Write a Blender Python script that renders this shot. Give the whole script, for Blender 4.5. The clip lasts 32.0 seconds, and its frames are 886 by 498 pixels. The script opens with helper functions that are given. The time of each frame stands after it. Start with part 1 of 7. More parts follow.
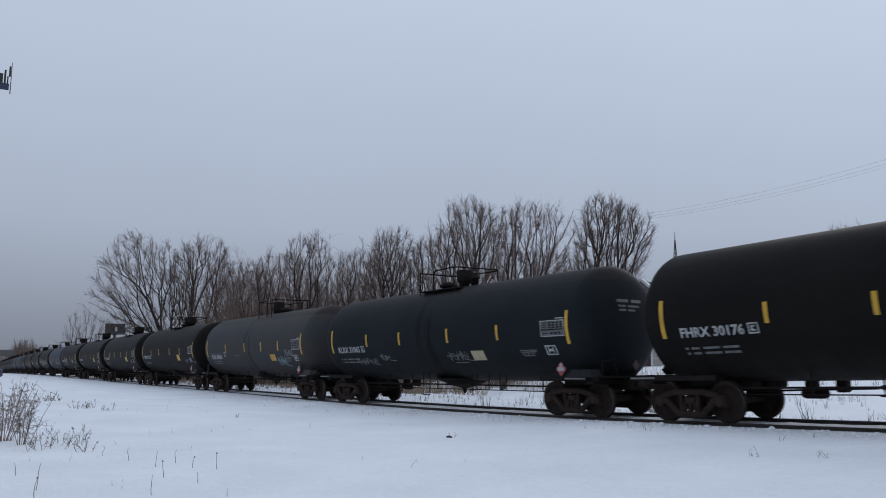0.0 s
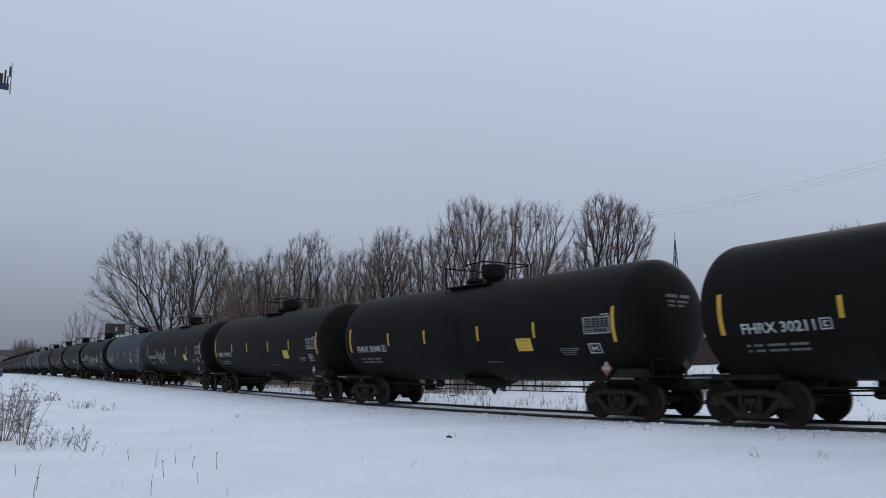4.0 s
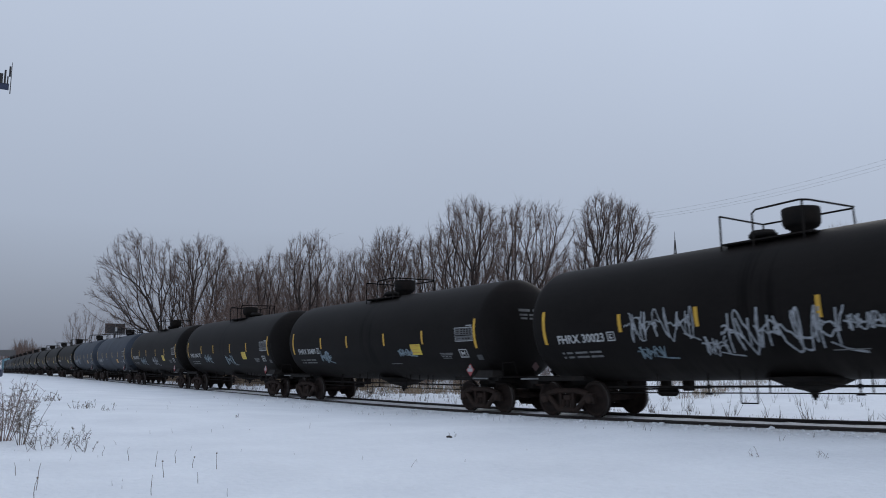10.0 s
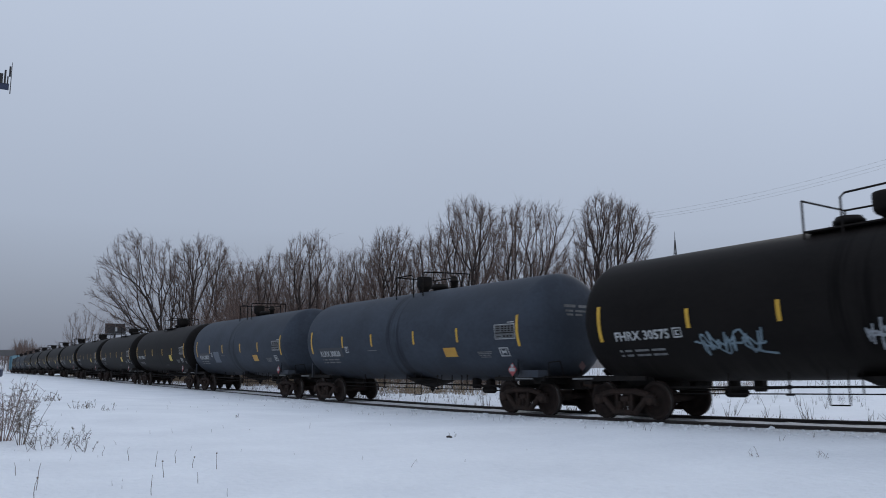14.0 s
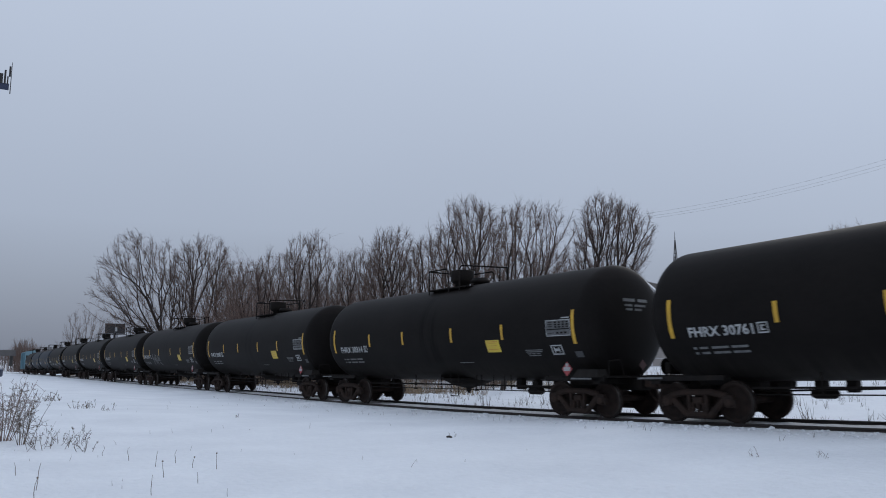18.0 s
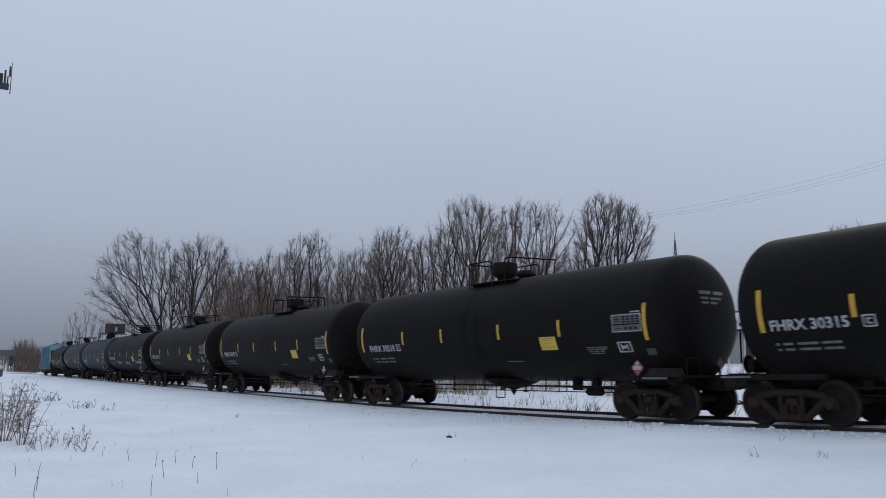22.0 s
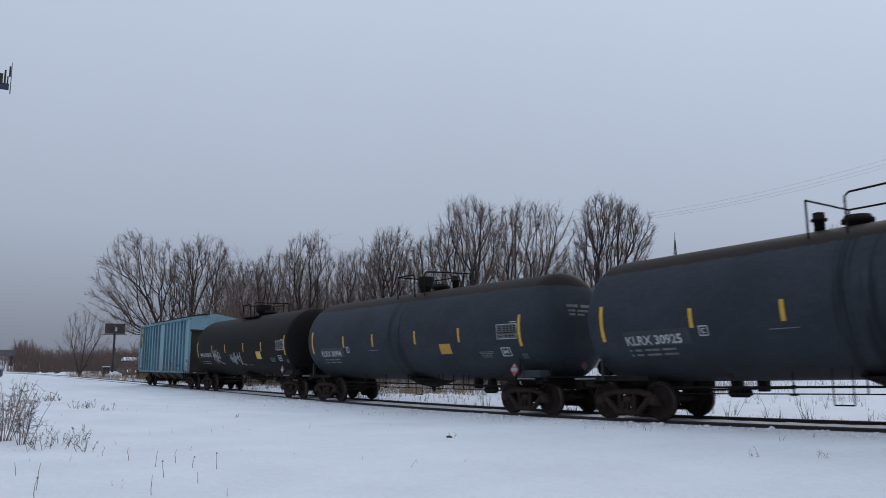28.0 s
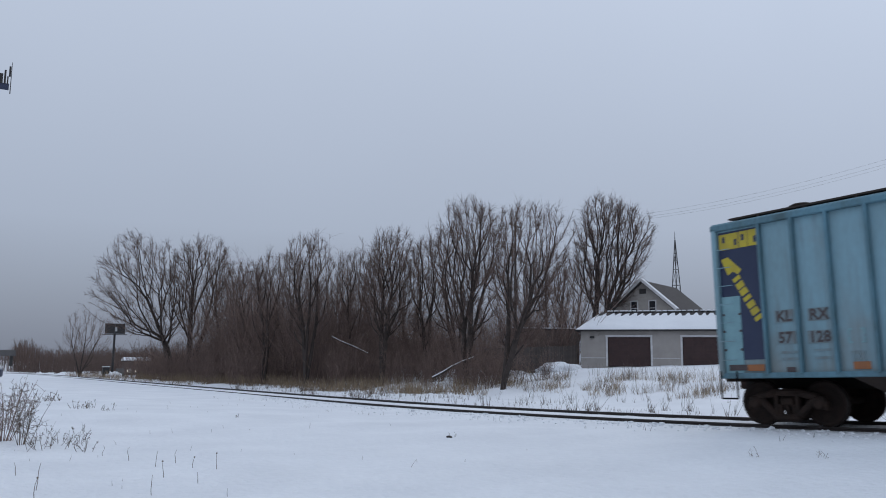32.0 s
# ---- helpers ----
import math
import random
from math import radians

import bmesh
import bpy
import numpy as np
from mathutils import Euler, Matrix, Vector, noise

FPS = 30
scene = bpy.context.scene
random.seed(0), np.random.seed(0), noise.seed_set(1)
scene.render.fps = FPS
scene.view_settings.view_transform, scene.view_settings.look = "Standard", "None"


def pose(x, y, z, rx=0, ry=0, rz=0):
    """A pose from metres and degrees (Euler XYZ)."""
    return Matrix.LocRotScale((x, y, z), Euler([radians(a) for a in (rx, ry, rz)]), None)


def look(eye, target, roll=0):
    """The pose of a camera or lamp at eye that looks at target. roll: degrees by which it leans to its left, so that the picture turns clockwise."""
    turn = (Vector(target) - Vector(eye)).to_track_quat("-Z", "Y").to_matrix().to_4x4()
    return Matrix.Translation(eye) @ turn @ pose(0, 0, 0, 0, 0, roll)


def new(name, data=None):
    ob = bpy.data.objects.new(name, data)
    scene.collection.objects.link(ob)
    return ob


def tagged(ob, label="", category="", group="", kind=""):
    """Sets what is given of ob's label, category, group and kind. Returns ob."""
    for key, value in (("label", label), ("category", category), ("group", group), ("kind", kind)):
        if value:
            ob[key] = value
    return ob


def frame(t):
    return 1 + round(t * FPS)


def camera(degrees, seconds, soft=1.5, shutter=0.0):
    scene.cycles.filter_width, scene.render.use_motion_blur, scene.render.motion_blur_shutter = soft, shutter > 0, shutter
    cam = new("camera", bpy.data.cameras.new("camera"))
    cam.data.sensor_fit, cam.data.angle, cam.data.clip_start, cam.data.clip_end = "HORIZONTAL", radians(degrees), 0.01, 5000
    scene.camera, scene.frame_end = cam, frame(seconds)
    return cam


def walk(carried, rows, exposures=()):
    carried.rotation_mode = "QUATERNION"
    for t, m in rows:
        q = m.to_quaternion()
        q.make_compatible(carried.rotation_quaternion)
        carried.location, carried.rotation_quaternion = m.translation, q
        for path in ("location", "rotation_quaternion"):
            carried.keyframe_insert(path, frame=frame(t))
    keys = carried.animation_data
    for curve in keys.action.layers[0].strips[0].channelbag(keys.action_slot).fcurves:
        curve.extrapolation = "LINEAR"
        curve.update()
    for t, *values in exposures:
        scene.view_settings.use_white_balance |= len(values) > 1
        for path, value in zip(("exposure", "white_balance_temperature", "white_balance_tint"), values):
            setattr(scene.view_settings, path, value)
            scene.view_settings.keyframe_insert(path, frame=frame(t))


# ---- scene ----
cam = camera(57.80, 32.0, soft=1.0, shutter=0.15)
STAND = look((0.0, 0.0, 1.5725), (-8.5454, 5.0026, 2.9740), 0.578)
walk(cam, [(0.0, STAND), (32.0, STAND)])

# ---------------------------------------------------------------- sky and light
scene.view_settings.exposure = 0.0
world = bpy.data.worlds.new("overcast_sky")
scene.world = world
world.use_nodes = True
wn, wl = world.node_tree.nodes, world.node_tree.links
wn.clear()
SUN_EL = radians(28)
sky = wn.new("ShaderNodeTexSky")
sky.sky_type = "NISHITA"
sky.sun_disc = False
sky.sun_elevation, sky.sun_rotation = SUN_EL, radians(35)
sky.air_density, sky.dust_density, sky.ozone_density = 1.2, 4.0, 2.0
coord = wn.new("ShaderNodeTexCoord")
sep = wn.new("ShaderNodeSeparateXYZ")
wl.new(coord.outputs["Generated"], sep.inputs[0])
# cloud layer: paler overhead and to the north-east, dull and darker low in the west
up = wn.new("ShaderNodeValToRGB")
up.color_ramp.elements[0].position, up.color_ramp.elements[0].color = 0.0, (0.243, 0.273, 0.343, 1)
up.color_ramp.elements[1].position, up.color_ramp.elements[1].color = 0.5, (0.68, 0.775, 0.95, 1)
mid = up.color_ramp.elements.new(0.16)
mid.color = (0.47, 0.54, 0.675, 1)
wl.new(sep.outputs["Z"], up.inputs[0])
side = wn.new("ShaderNodeMapRange")
side.inputs["From Min"].default_value, side.inputs["From Max"].default_value = -1.0, 0.2
side.inputs["To Min"].default_value, side.inputs["To Max"].default_value = 0.795, 0.945
side.interpolation_type = "SMOOTHSTEP"
wl.new(sep.outputs["X"], side.inputs["Value"])
cloud_noise = wn.new("ShaderNodeTexNoise")
cloud_noise.inputs["Scale"].default_value, cloud_noise.inputs["Detail"].default_value = 1.3, 3
wl.new(coord.outputs["Generated"], cloud_noise.inputs["Vector"])
patch = wn.new("ShaderNodeMapRange")
patch.inputs["From Min"].default_value, patch.inputs["From Max"].default_value = 0.3, 0.7
patch.inputs["To Min"].default_value, patch.inputs["To Max"].default_value = 0.96, 1.04
wl.new(cloud_noise.outputs["Fac"], patch.inputs["Value"])
mul = wn.new("ShaderNodeMath")
mul.operation = "MULTIPLY"
wl.new(side.outputs[0], mul.inputs[0])
wl.new(patch.outputs[0], mul.inputs[1])
cloud = wn.new("ShaderNodeVectorMath")
cloud.operation = "SCALE"
wl.new(up.outputs["Color"], cloud.inputs[0])
wl.new(mul.outputs[0], cloud.inputs["Scale"])
clear_sky = wn.new("ShaderNodeVectorMath")
clear_sky.operation = "SCALE"
clear_sky.inputs["Scale"].default_value = 0.006
wl.new(sky.outputs["Color"], clear_sky.inputs[0])
total = wn.new("ShaderNodeVectorMath")
total.operation = "ADD"
wl.new(cloud.outputs[0], total.inputs[0])
wl.new(clear_sky.outputs[0], total.inputs[1])
back = wn.new("ShaderNodeBackground")
back.inputs["Strength"].default_value = 1.0
wl.new(total.outputs[0], back.inputs["Color"])
out = wn.new("ShaderNodeOutputWorld")
wl.new(back.outputs[0], out.inputs["Surface"])

sun_data = bpy.data.lights.new("sun", "SUN")
sun_data.energy, sun_data.angle, sun_data.color = 0.3, radians(25), (1.0, 0.95, 0.88)
sun = new("sun", sun_data)
sun.matrix_world = look((0, 0, 60), (-math.sin(radians(35)) * -40, -40, 60 - 50 * math.tan(SUN_EL)))


# ---------------------------------------------------------------- materials
def material(name, base, rough=0.6, metal=0.0, dark=None, scale=6.0, fine=60.0, bump=0.15, amount=0.5,
             rand=0.0, island=0.0, spec=None, stretch=(1, 1, 1), coords="Object"):
    """A worn surface: base colour broken up by a broad stain and a fine grain, with relief."""
    m = bpy.data.materials.new(name)
    m.use_nodes = True
    n, l = m.node_tree.nodes, m.node_tree.links
    b = n["Principled BSDF"]
    b.inputs["Roughness"].default_value, b.inputs["Metallic"].default_value = rough, metal
    if spec is not None:
        b.inputs["Specular IOR Level"].default_value = spec
    dark = dark or tuple(c * 0.6 for c in base)
    tc = n.new("ShaderNodeTexCoord")
    mp = n.new("ShaderNodeMapping")
    mp.inputs["Scale"].default_value = stretch
    l.new(tc.outputs[coords], mp.inputs[0])
    big, small = n.new("ShaderNodeTexNoise"), n.new("ShaderNodeTexNoise")
    for node, sc, det in ((big, scale, 5), (small, fine, 3)):
        node.inputs["Scale"].default_value, node.inputs["Detail"].default_value = sc, det
        l.new(mp.outputs[0], node.inputs["Vector"])
    mixn = n.new("ShaderNodeMath")
    mixn.operation = "MULTIPLY_ADD"
    mixn.inputs[1].default_value = 0.4
    l.new(small.outputs["Fac"], mixn.inputs[0])
    l.new(big.outputs["Fac"], mixn.inputs[2])
    ramp = n.new("ShaderNodeMapRange")
    ramp.inputs["From Min"].default_value, ramp.inputs["From Max"].default_value = 0.5, 0.95
    ramp.inputs["To Min"].default_value, ramp.inputs["To Max"].default_value = 0.0, 2 * amount
    l.new(mixn.outputs[0], ramp.inputs["Value"])
    mix = n.new("ShaderNodeMix")
    mix.data_type = "RGBA"
    mix.inputs[6].default_value, mix.inputs[7].default_value = (*base, 1), (*dark, 1)
    l.new(ramp.outputs[0], mix.inputs[0])
    colour = mix.outputs[2]
    if rand or island:
        src = n.new("ShaderNodeObjectInfo") if rand else n.new("ShaderNodeNewGeometry")
        vary = n.new("ShaderNodeMapRange")
        vary.inputs["To Min"].default_value = 1 - (rand or island)
        vary.inputs["To Max"].default_value = 1 + (rand or island)
        l.new(src.outputs["Random" if rand else "Random Per Island"], vary.inputs["Value"])
        sc = n.new("ShaderNodeVectorMath")
        sc.operation = "SCALE"
        l.new(colour, sc.inputs[0])
        l.new(vary.outputs[0], sc.inputs["Scale"])
        colour = sc.outputs[0]
    l.new(colour, b.inputs["Base Color"])
    if bump:
        bp = n.new("ShaderNodeBump")
        bp.inputs["Strength"].default_value, bp.inputs["Distance"].default_value = bump, 0.02
        l.new(mixn.outputs[0], bp.inputs["Height"])
        l.new(bp.outputs[0], b.inputs["Normal"])
    return m


def snow_material():
    m = material("snow", (0.775, 0.795, 0.82), 0.75, 0, (0.665, 0.685, 0.715), 0.45, 8.0, 0.8, 0.45, coords="Object")
    for node in m.node_tree.nodes:
        if node.type == "BUMP":
            node.inputs["Distance"].default_value = 0.14
    b = m.node_tree.nodes["Principled BSDF"]
    b.inputs["Subsurface Weight"].default_value = 0.0
    return m


def tank_paint(name, base, dirt, top_dirt):
    """Jacket paint with road grime, a dusty crown, streaks running down from the loading platform."""
    m = material(name, base, 0.42, 0, dirt, 0.9, 9.0, 0.06, 0.75, stretch=(0.6, 1, 1))
    n, l = m.node_tree.nodes, m.node_tree.links
    b = n["Principled BSDF"]
    prev = b.inputs["Base Color"].links[0].from_socket
    tc = n.new("ShaderNodeTexCoord")
    xyz = n.new("ShaderNodeSeparateXYZ")
    l.new(tc.outputs["Object"], xyz.inputs[0])
    streak = n.new("ShaderNodeTexNoise")
    smap = n.new("ShaderNodeMapping")
    smap.inputs["Scale"].default_value = (3.0, 0.2, 0.2)
    l.new(tc.outputs["Object"], smap.inputs[0])
    l.new(smap.outputs[0], streak.inputs["Vector"])
    streak.inputs["Scale"].default_value, streak.inputs["Detail"].default_value = 2.0, 4

    def span(sock, a, bb, lo, hi):
        r = n.new("ShaderNodeMapRange")
        r.interpolation_type = "SMOOTHSTEP"
        r.inputs["From Min"].default_value, r.inputs["From Max"].default_value = a, bb
        r.inputs["To Min"].default_value, r.inputs["To Max"].default_value = lo, hi
        l.new(sock, r.inputs["Value"])
        return r.outputs[0]

    def math(op, a, c):
        k = n.new("ShaderNodeMath")
        k.operation = op
        for i, v in enumerate((a, c)):
            if isinstance(v, (int, float)):
                k.inputs[i].default_value = v
            else:
                l.new(v, k.inputs[i])
        return k.outputs[0]
    ax = math("ABSOLUTE", xyz.outputs["X"], 0)
    belt = span(ax, 0.35, 0.75, 1, 0)
    streaky = span(streak.outputs["Fac"], 0.42, 0.6, 0, 0.8)
    spill = math("MULTIPLY", belt, streaky)
    crown = math("MULTIPLY", span(math("ADD", xyz.outputs["Z"], math("MULTIPLY", streak.outputs["Fac"], 0.16)), 3.80, 3.86, 0, 1), top_dirt)
    dust = math("MULTIPLY", span(xyz.outputs["Z"], 1.0, 1.7, 0.55, 0), span(streak.outputs["Fac"], 0.3, 0.7, 0.3, 1))

    def layer(prev, fac, colour):
        k = n.new("ShaderNodeMix")
        k.data_type = "RGBA"
        k.inputs[7].default_value = (*colour, 1)
        l.new(prev, k.inputs[6])
        l.new(fac, k.inputs[0])
        return k.outputs[2]
    c = layer(prev, spill, tuple(v * 0.35 for v in base))
    c = layer(c, crown, (0.024, 0.018, 0.0155))
    c = layer(c, dust, (0.035, 0.031, 0.028))
    l.new(c, b.inputs["Base Color"])
    b.inputs["Roughness"].default_value = 0.55
    b.inputs["Specular IOR Level"].default_value = 0.055
    return m


SNOW = snow_material()
BLACK = tank_paint("black_tank_paint", (0.0080, 0.0071, 0.0067), (0.0112, 0.0098, 0.0091), 0.15)
GREY = tank_paint("grey_tank_paint", (0.051, 0.061, 0.078), (0.039, 0.046, 0.058), 0.0)
GREYD = tank_paint("sooty_grey_tank_paint", (0.042, 0.049, 0.059), (0.031, 0.036, 0.043), 1.0)
WORN = tank_paint("worn_grey_tank_paint", (0.037, 0.043, 0.052), (0.050, 0.046, 0.042), 0.5)
SLATE = tank_paint("slate_tank_paint", (0.009, 0.012, 0.0145), (0.013, 0.016, 0.018), 0.4)
FRAME = material("grimy_black_steel", (0.0085, 0.008, 0.0078), 0.8, 0, (0.018, 0.014, 0.0115), 4, 40, 0.2, spec=0.12)
CAST = material("rusty_cast_steel", (0.021, 0.0160, 0.0140), 0.85, 0, (0.042, 0.027, 0.021), 5, 50, 0.3, spec=0.12)
WHEEL = material("dirty_wheel_steel", (0.016, 0.0125, 0.0112), 0.85, 0.0, (0.032, 0.021, 0.017), 5, 40, 0.2, spec=0.12)
TREAD = material("polished_tread_steel", (0.075, 0.066, 0.06), 0.45, 0.6, (0.04, 0.034, 0.03), 8, 60, 0.05)
YELLOW = material("yellow_reflector", (0.56, 0.33, 0.02), 0.5, 0, (0.38, 0.21, 0.02), 3, 30, 0.05)
LABELY = material("yellow_label", (0.62, 0.46, 0.04), 0.5, 0, (0.5, 0.35, 0.04), 3, 30, 0.05)
WHITE = material("white_stencil_paint", (0.44, 0.45, 0.45), 0.6, 0, (0.22, 0.23, 0.23), 4, 30, 0.0)
DIM = material("faded_white_stencil", (0.16, 0.165, 0.165), 0.6, 0, (0.07, 0.07, 0.07), 5, 30, 0.0)
REDP = material("red_placard", (0.30, 0.04, 0.045), 0.55, 0, (0.25, 0.05, 0.05), 6, 30, 0.0)
SPRAY = material("spray_paint_pale", (0.30, 0.32, 0.34), 0.5, 0, (0.12, 0.13, 0.14), 7, 40, 0.0)
SPRAYB = material("spray_paint_blue", (0.17, 0.24, 0.28), 0.5, 0, (0.07, 0.10, 0.12), 7, 40, 0.0)
RAIL = material("rail_steel", (0.026, 0.020, 0.017), 0.6, 0.2, (0.018, 0.012, 0.010), 6, 60, 0.2)
TIE = material("tie_wood", (0.06, 0.05, 0.045), 0.9, 0, (0.03, 0.025, 0.02), 5, 40, 0.4)
BARK = material("bark", (0.056, 0.042, 0.036), 0.9, 0, (0.028, 0.021, 0.018), 3, 25, 0.5)
TWIG = material("twigs", (0.130, 0.087, 0.071), 0.9, 0, (0.068, 0.044, 0.037), 2, 20, 0.0, island=0.3)
BRUSH = material("brush_stems", (0.215, 0.148, 0.122), 0.9, 0, (0.105, 0.070, 0.059), 2, 20, 0.0, island=0.4)
STRAW = material("dry_grass", (0.33, 0.245, 0.155), 0.9, 0, (0.11, 0.08, 0.055), 2, 20, 0.0, island=0.4)
BANKW = material("bank_straw", (0.36, 0.27, 0.17), 0.9, 0, (0.17, 0.125, 0.085), 2, 20, 0.0, island=0.4)
WEED = material("dead_weeds", (0.16, 0.125, 0.098), 0.9, 0, (0.07, 0.055, 0.045), 2, 20, 0.0, island=0.4)


# ---------------------------------------------------------------- mesh helpers
MESHES = {}


def link_mesh(name, bm, mat):
    me = bpy.data.meshes.new(name)
    bm.to_mesh(me)
    bm.free()
    for mm in (mat if isinstance(mat, (list, tuple)) else [mat]):
        me.materials.append(mm)
    return me


def part(name, bm, mat, parent=None, label=""):
    """One mesh object under a thing (or at top level); bm may be a bmesh or finished mesh data."""
    me = bm if isinstance(bm, bpy.types.Mesh) else link_mesh(name, bm, mat)
    ob = new(name, me)
    ob.parent = parent
    if label:
        ob["label"] = label
    return ob


def empty(name, m=None):
    ob = new(name)
    ob.empty_display_size = 0.3
    if m is not None:
        ob.matrix_world = m
    return ob


def add_box(bm, size, at, rot=None, bevel=0.0):
    r = bmesh.ops.create_cube(bm, size=1.0)
    vs = r["verts"]
    m = Matrix.Translation(at) @ (rot or Matrix()) @ Matrix.Diagonal((*size, 1))
    bmesh.ops.transform(bm, matrix=m, verts=vs)
    if bevel:
        es = list({e for v in vs for e in v.link_edges})
        bmesh.ops.bevel(bm, geom=es, offset=bevel, segments=1, affect="EDGES")


def add_rod(bm, a, b, r, r2=None, seg=8):
    a, b = Vector(a), Vector(b)
    d = b - a
    m = Matrix.Translation((a + b) / 2) @ d.to_track_quat("Z", "Y").to_matrix().to_4x4()
    bmesh.ops.create_cone(bm, cap_ends=True, segments=seg, radius1=r, radius2=r if r2 is None else r2, depth=d.length, matrix=m)


def add_path(bm, pts, r, seg=6):
    for a, b in zip(pts, pts[1:]):
        add_rod(bm, a, b, r, seg=seg)


def add_lathe(bm, profile, axis="X", seg=40, centre=(0, 0, 0), caps=True):
    """Turns (along, radius) pairs round an axis."""
    rings = []
    for u, r in profile:
        ring = []
        for i in range(seg):
            a = 2 * math.pi * i / seg
            c, s = r * math.cos(a), r * math.sin(a)
            p = {"X": (u, c, s), "Y": (c, u, s), "Z": (c, s, u)}[axis]
            ring.append(bm.verts.new(Vector(p) + Vector(centre)))
        rings.append(ring)
    for a, b in zip(rings, rings[1:]):
        for i in range(seg):
            j = (i + 1) % seg
            f = bm.faces.new((a[i], a[j], b[j], b[i]))
            f.smooth = True
    for ring in (rings[0], rings[-1]) if caps else ():
        bm.faces.new(ring)
    bmesh.ops.recalc_face_normals(bm, faces=bm.faces)


def smooth(me_ob):
    for p in me_ob.data.polygons:
        p.use_smooth = True


def prisms(a, b, r0, r1, sides):
    """Corners and faces of many thin rods, tapered, or pointed where r1 is None."""
    a, b = np.asarray(a, float), np.asarray(b, float)
    n = len(a)
    r0 = np.broadcast_to(r0, n).astype(float)
    d = b - a
    d = d / np.maximum(np.linalg.norm(d, axis=1, keepdims=True), 1e-6)
    ref = np.where(np.abs(d[:, 2:3]) < 0.9, np.array([[0, 0, 1.0]]), np.array([[1.0, 0, 0]]))
    u = np.cross(d, ref)
    u /= np.linalg.norm(u, axis=1, keepdims=True)
    w = np.cross(d, u)
    per = sides + 1 if r1 is None else 2 * sides
    vs = np.zeros((n, per, 3))
    for k in range(sides):
        ang = 2 * math.pi * k / sides
        o = u * math.cos(ang) + w * math.sin(ang)
        vs[:, k] = a + o * r0[:, None]
        if r1 is not None:
            vs[:, sides + k] = b + o * np.broadcast_to(r1, n).astype(float)[:, None]
    if r1 is None:
        vs[:, sides] = b
        face = [[k, (k + 1) % sides, sides] for k in range(sides)]
    else:
        face = [[k, (k + 1) % sides, sides + (k + 1) % sides, sides + k] for k in range(sides)]
    fs = (np.arange(n) * per)[:, None, None] + np.array(face)[None]
    return vs.reshape(-1, 3), fs.reshape(-1, len(face[0]))


def sticks(name, starts, ends, r0, r1, mat, sides=3, fine=None):
    """Many thin tapered rods in one mesh; fine: starts, ends and radii of pointed twigs besides."""
    vs, fs = prisms(starts, ends, r0, r1, sides)
    loops, begin = fs.reshape(-1), np.arange(len(fs)) * 4
    if fine is not None:
        v2, f2 = prisms(*fine, None, 3)
        begin = np.concatenate([begin, len(loops) + np.arange(len(f2)) * 3])
        loops = np.concatenate([loops, (f2 + len(vs)).reshape(-1)])
        vs = np.vstack([vs, v2])
    me = bpy.data.meshes.new(name)
    me.vertices.add(len(vs))
    me.vertices.foreach_set("co", vs.reshape(-1))
    me.loops.add(len(loops))
    me.loops.foreach_set("vertex_index", loops.astype(np.int32))
    me.polygons.add(len(begin))
    me.polygons.foreach_set("loop_start", begin.astype(np.int32))
    me.update()
    me.validate()
    me.materials.append(mat)
    return me


# ---------------------------------------------------------------- the line of the track
def beyond(s):
    u = min(max(0.0, -s - 32.0), 430.0)
    return u * u / (u + 10.0)


def drop(s):
    """The country falls away gently along the line."""
    return -0.00136 * beyond(s) ** 1.39


def line_y(s):
    s0 = min(s, -6.0)
    w = 30.0 / (50.0 - s0)
    y = 9.2995 + 11.6198 * w + 7.0016 * w * w - 0.5653 * w ** 3
    slope = (11.6198 + 14.0032 * w - 1.6959 * w * w) * w * w / 30.0
    v = max(0.0, -s - 26.0)
    v = v * v / (v + 3.0)
    near = min(max(0.0, s + 15.2), 5.2)
    y += 0.13 - 0.0095 * near * (near + 2 * max(0.0, s + 10.0))
    return y + slope * (s - s0) + 0.28 * (1 - math.exp(-v / 10.0)) + 0.0038 * min(v, 430.0)


def line_z(s):
    s0 = min(s, -8.0)
    w = 30.0 / (50.0 - s0)
    z = -1.9005 * w + 3.5145 * w * w + 3.8409 * w ** 3
    slope = (-1.9005 + 7.029 * w + 11.5227 * w * w) * w * w / 30.0
    return z + slope * 9.0 * (1 - math.exp(-(s - s0) / 9.0)) + drop(s)


def sstep(a, b, x):
    t = min(1.0, max(0.0, (x - a) / (b - a)))
    return t * t * (3 - 2 * t)


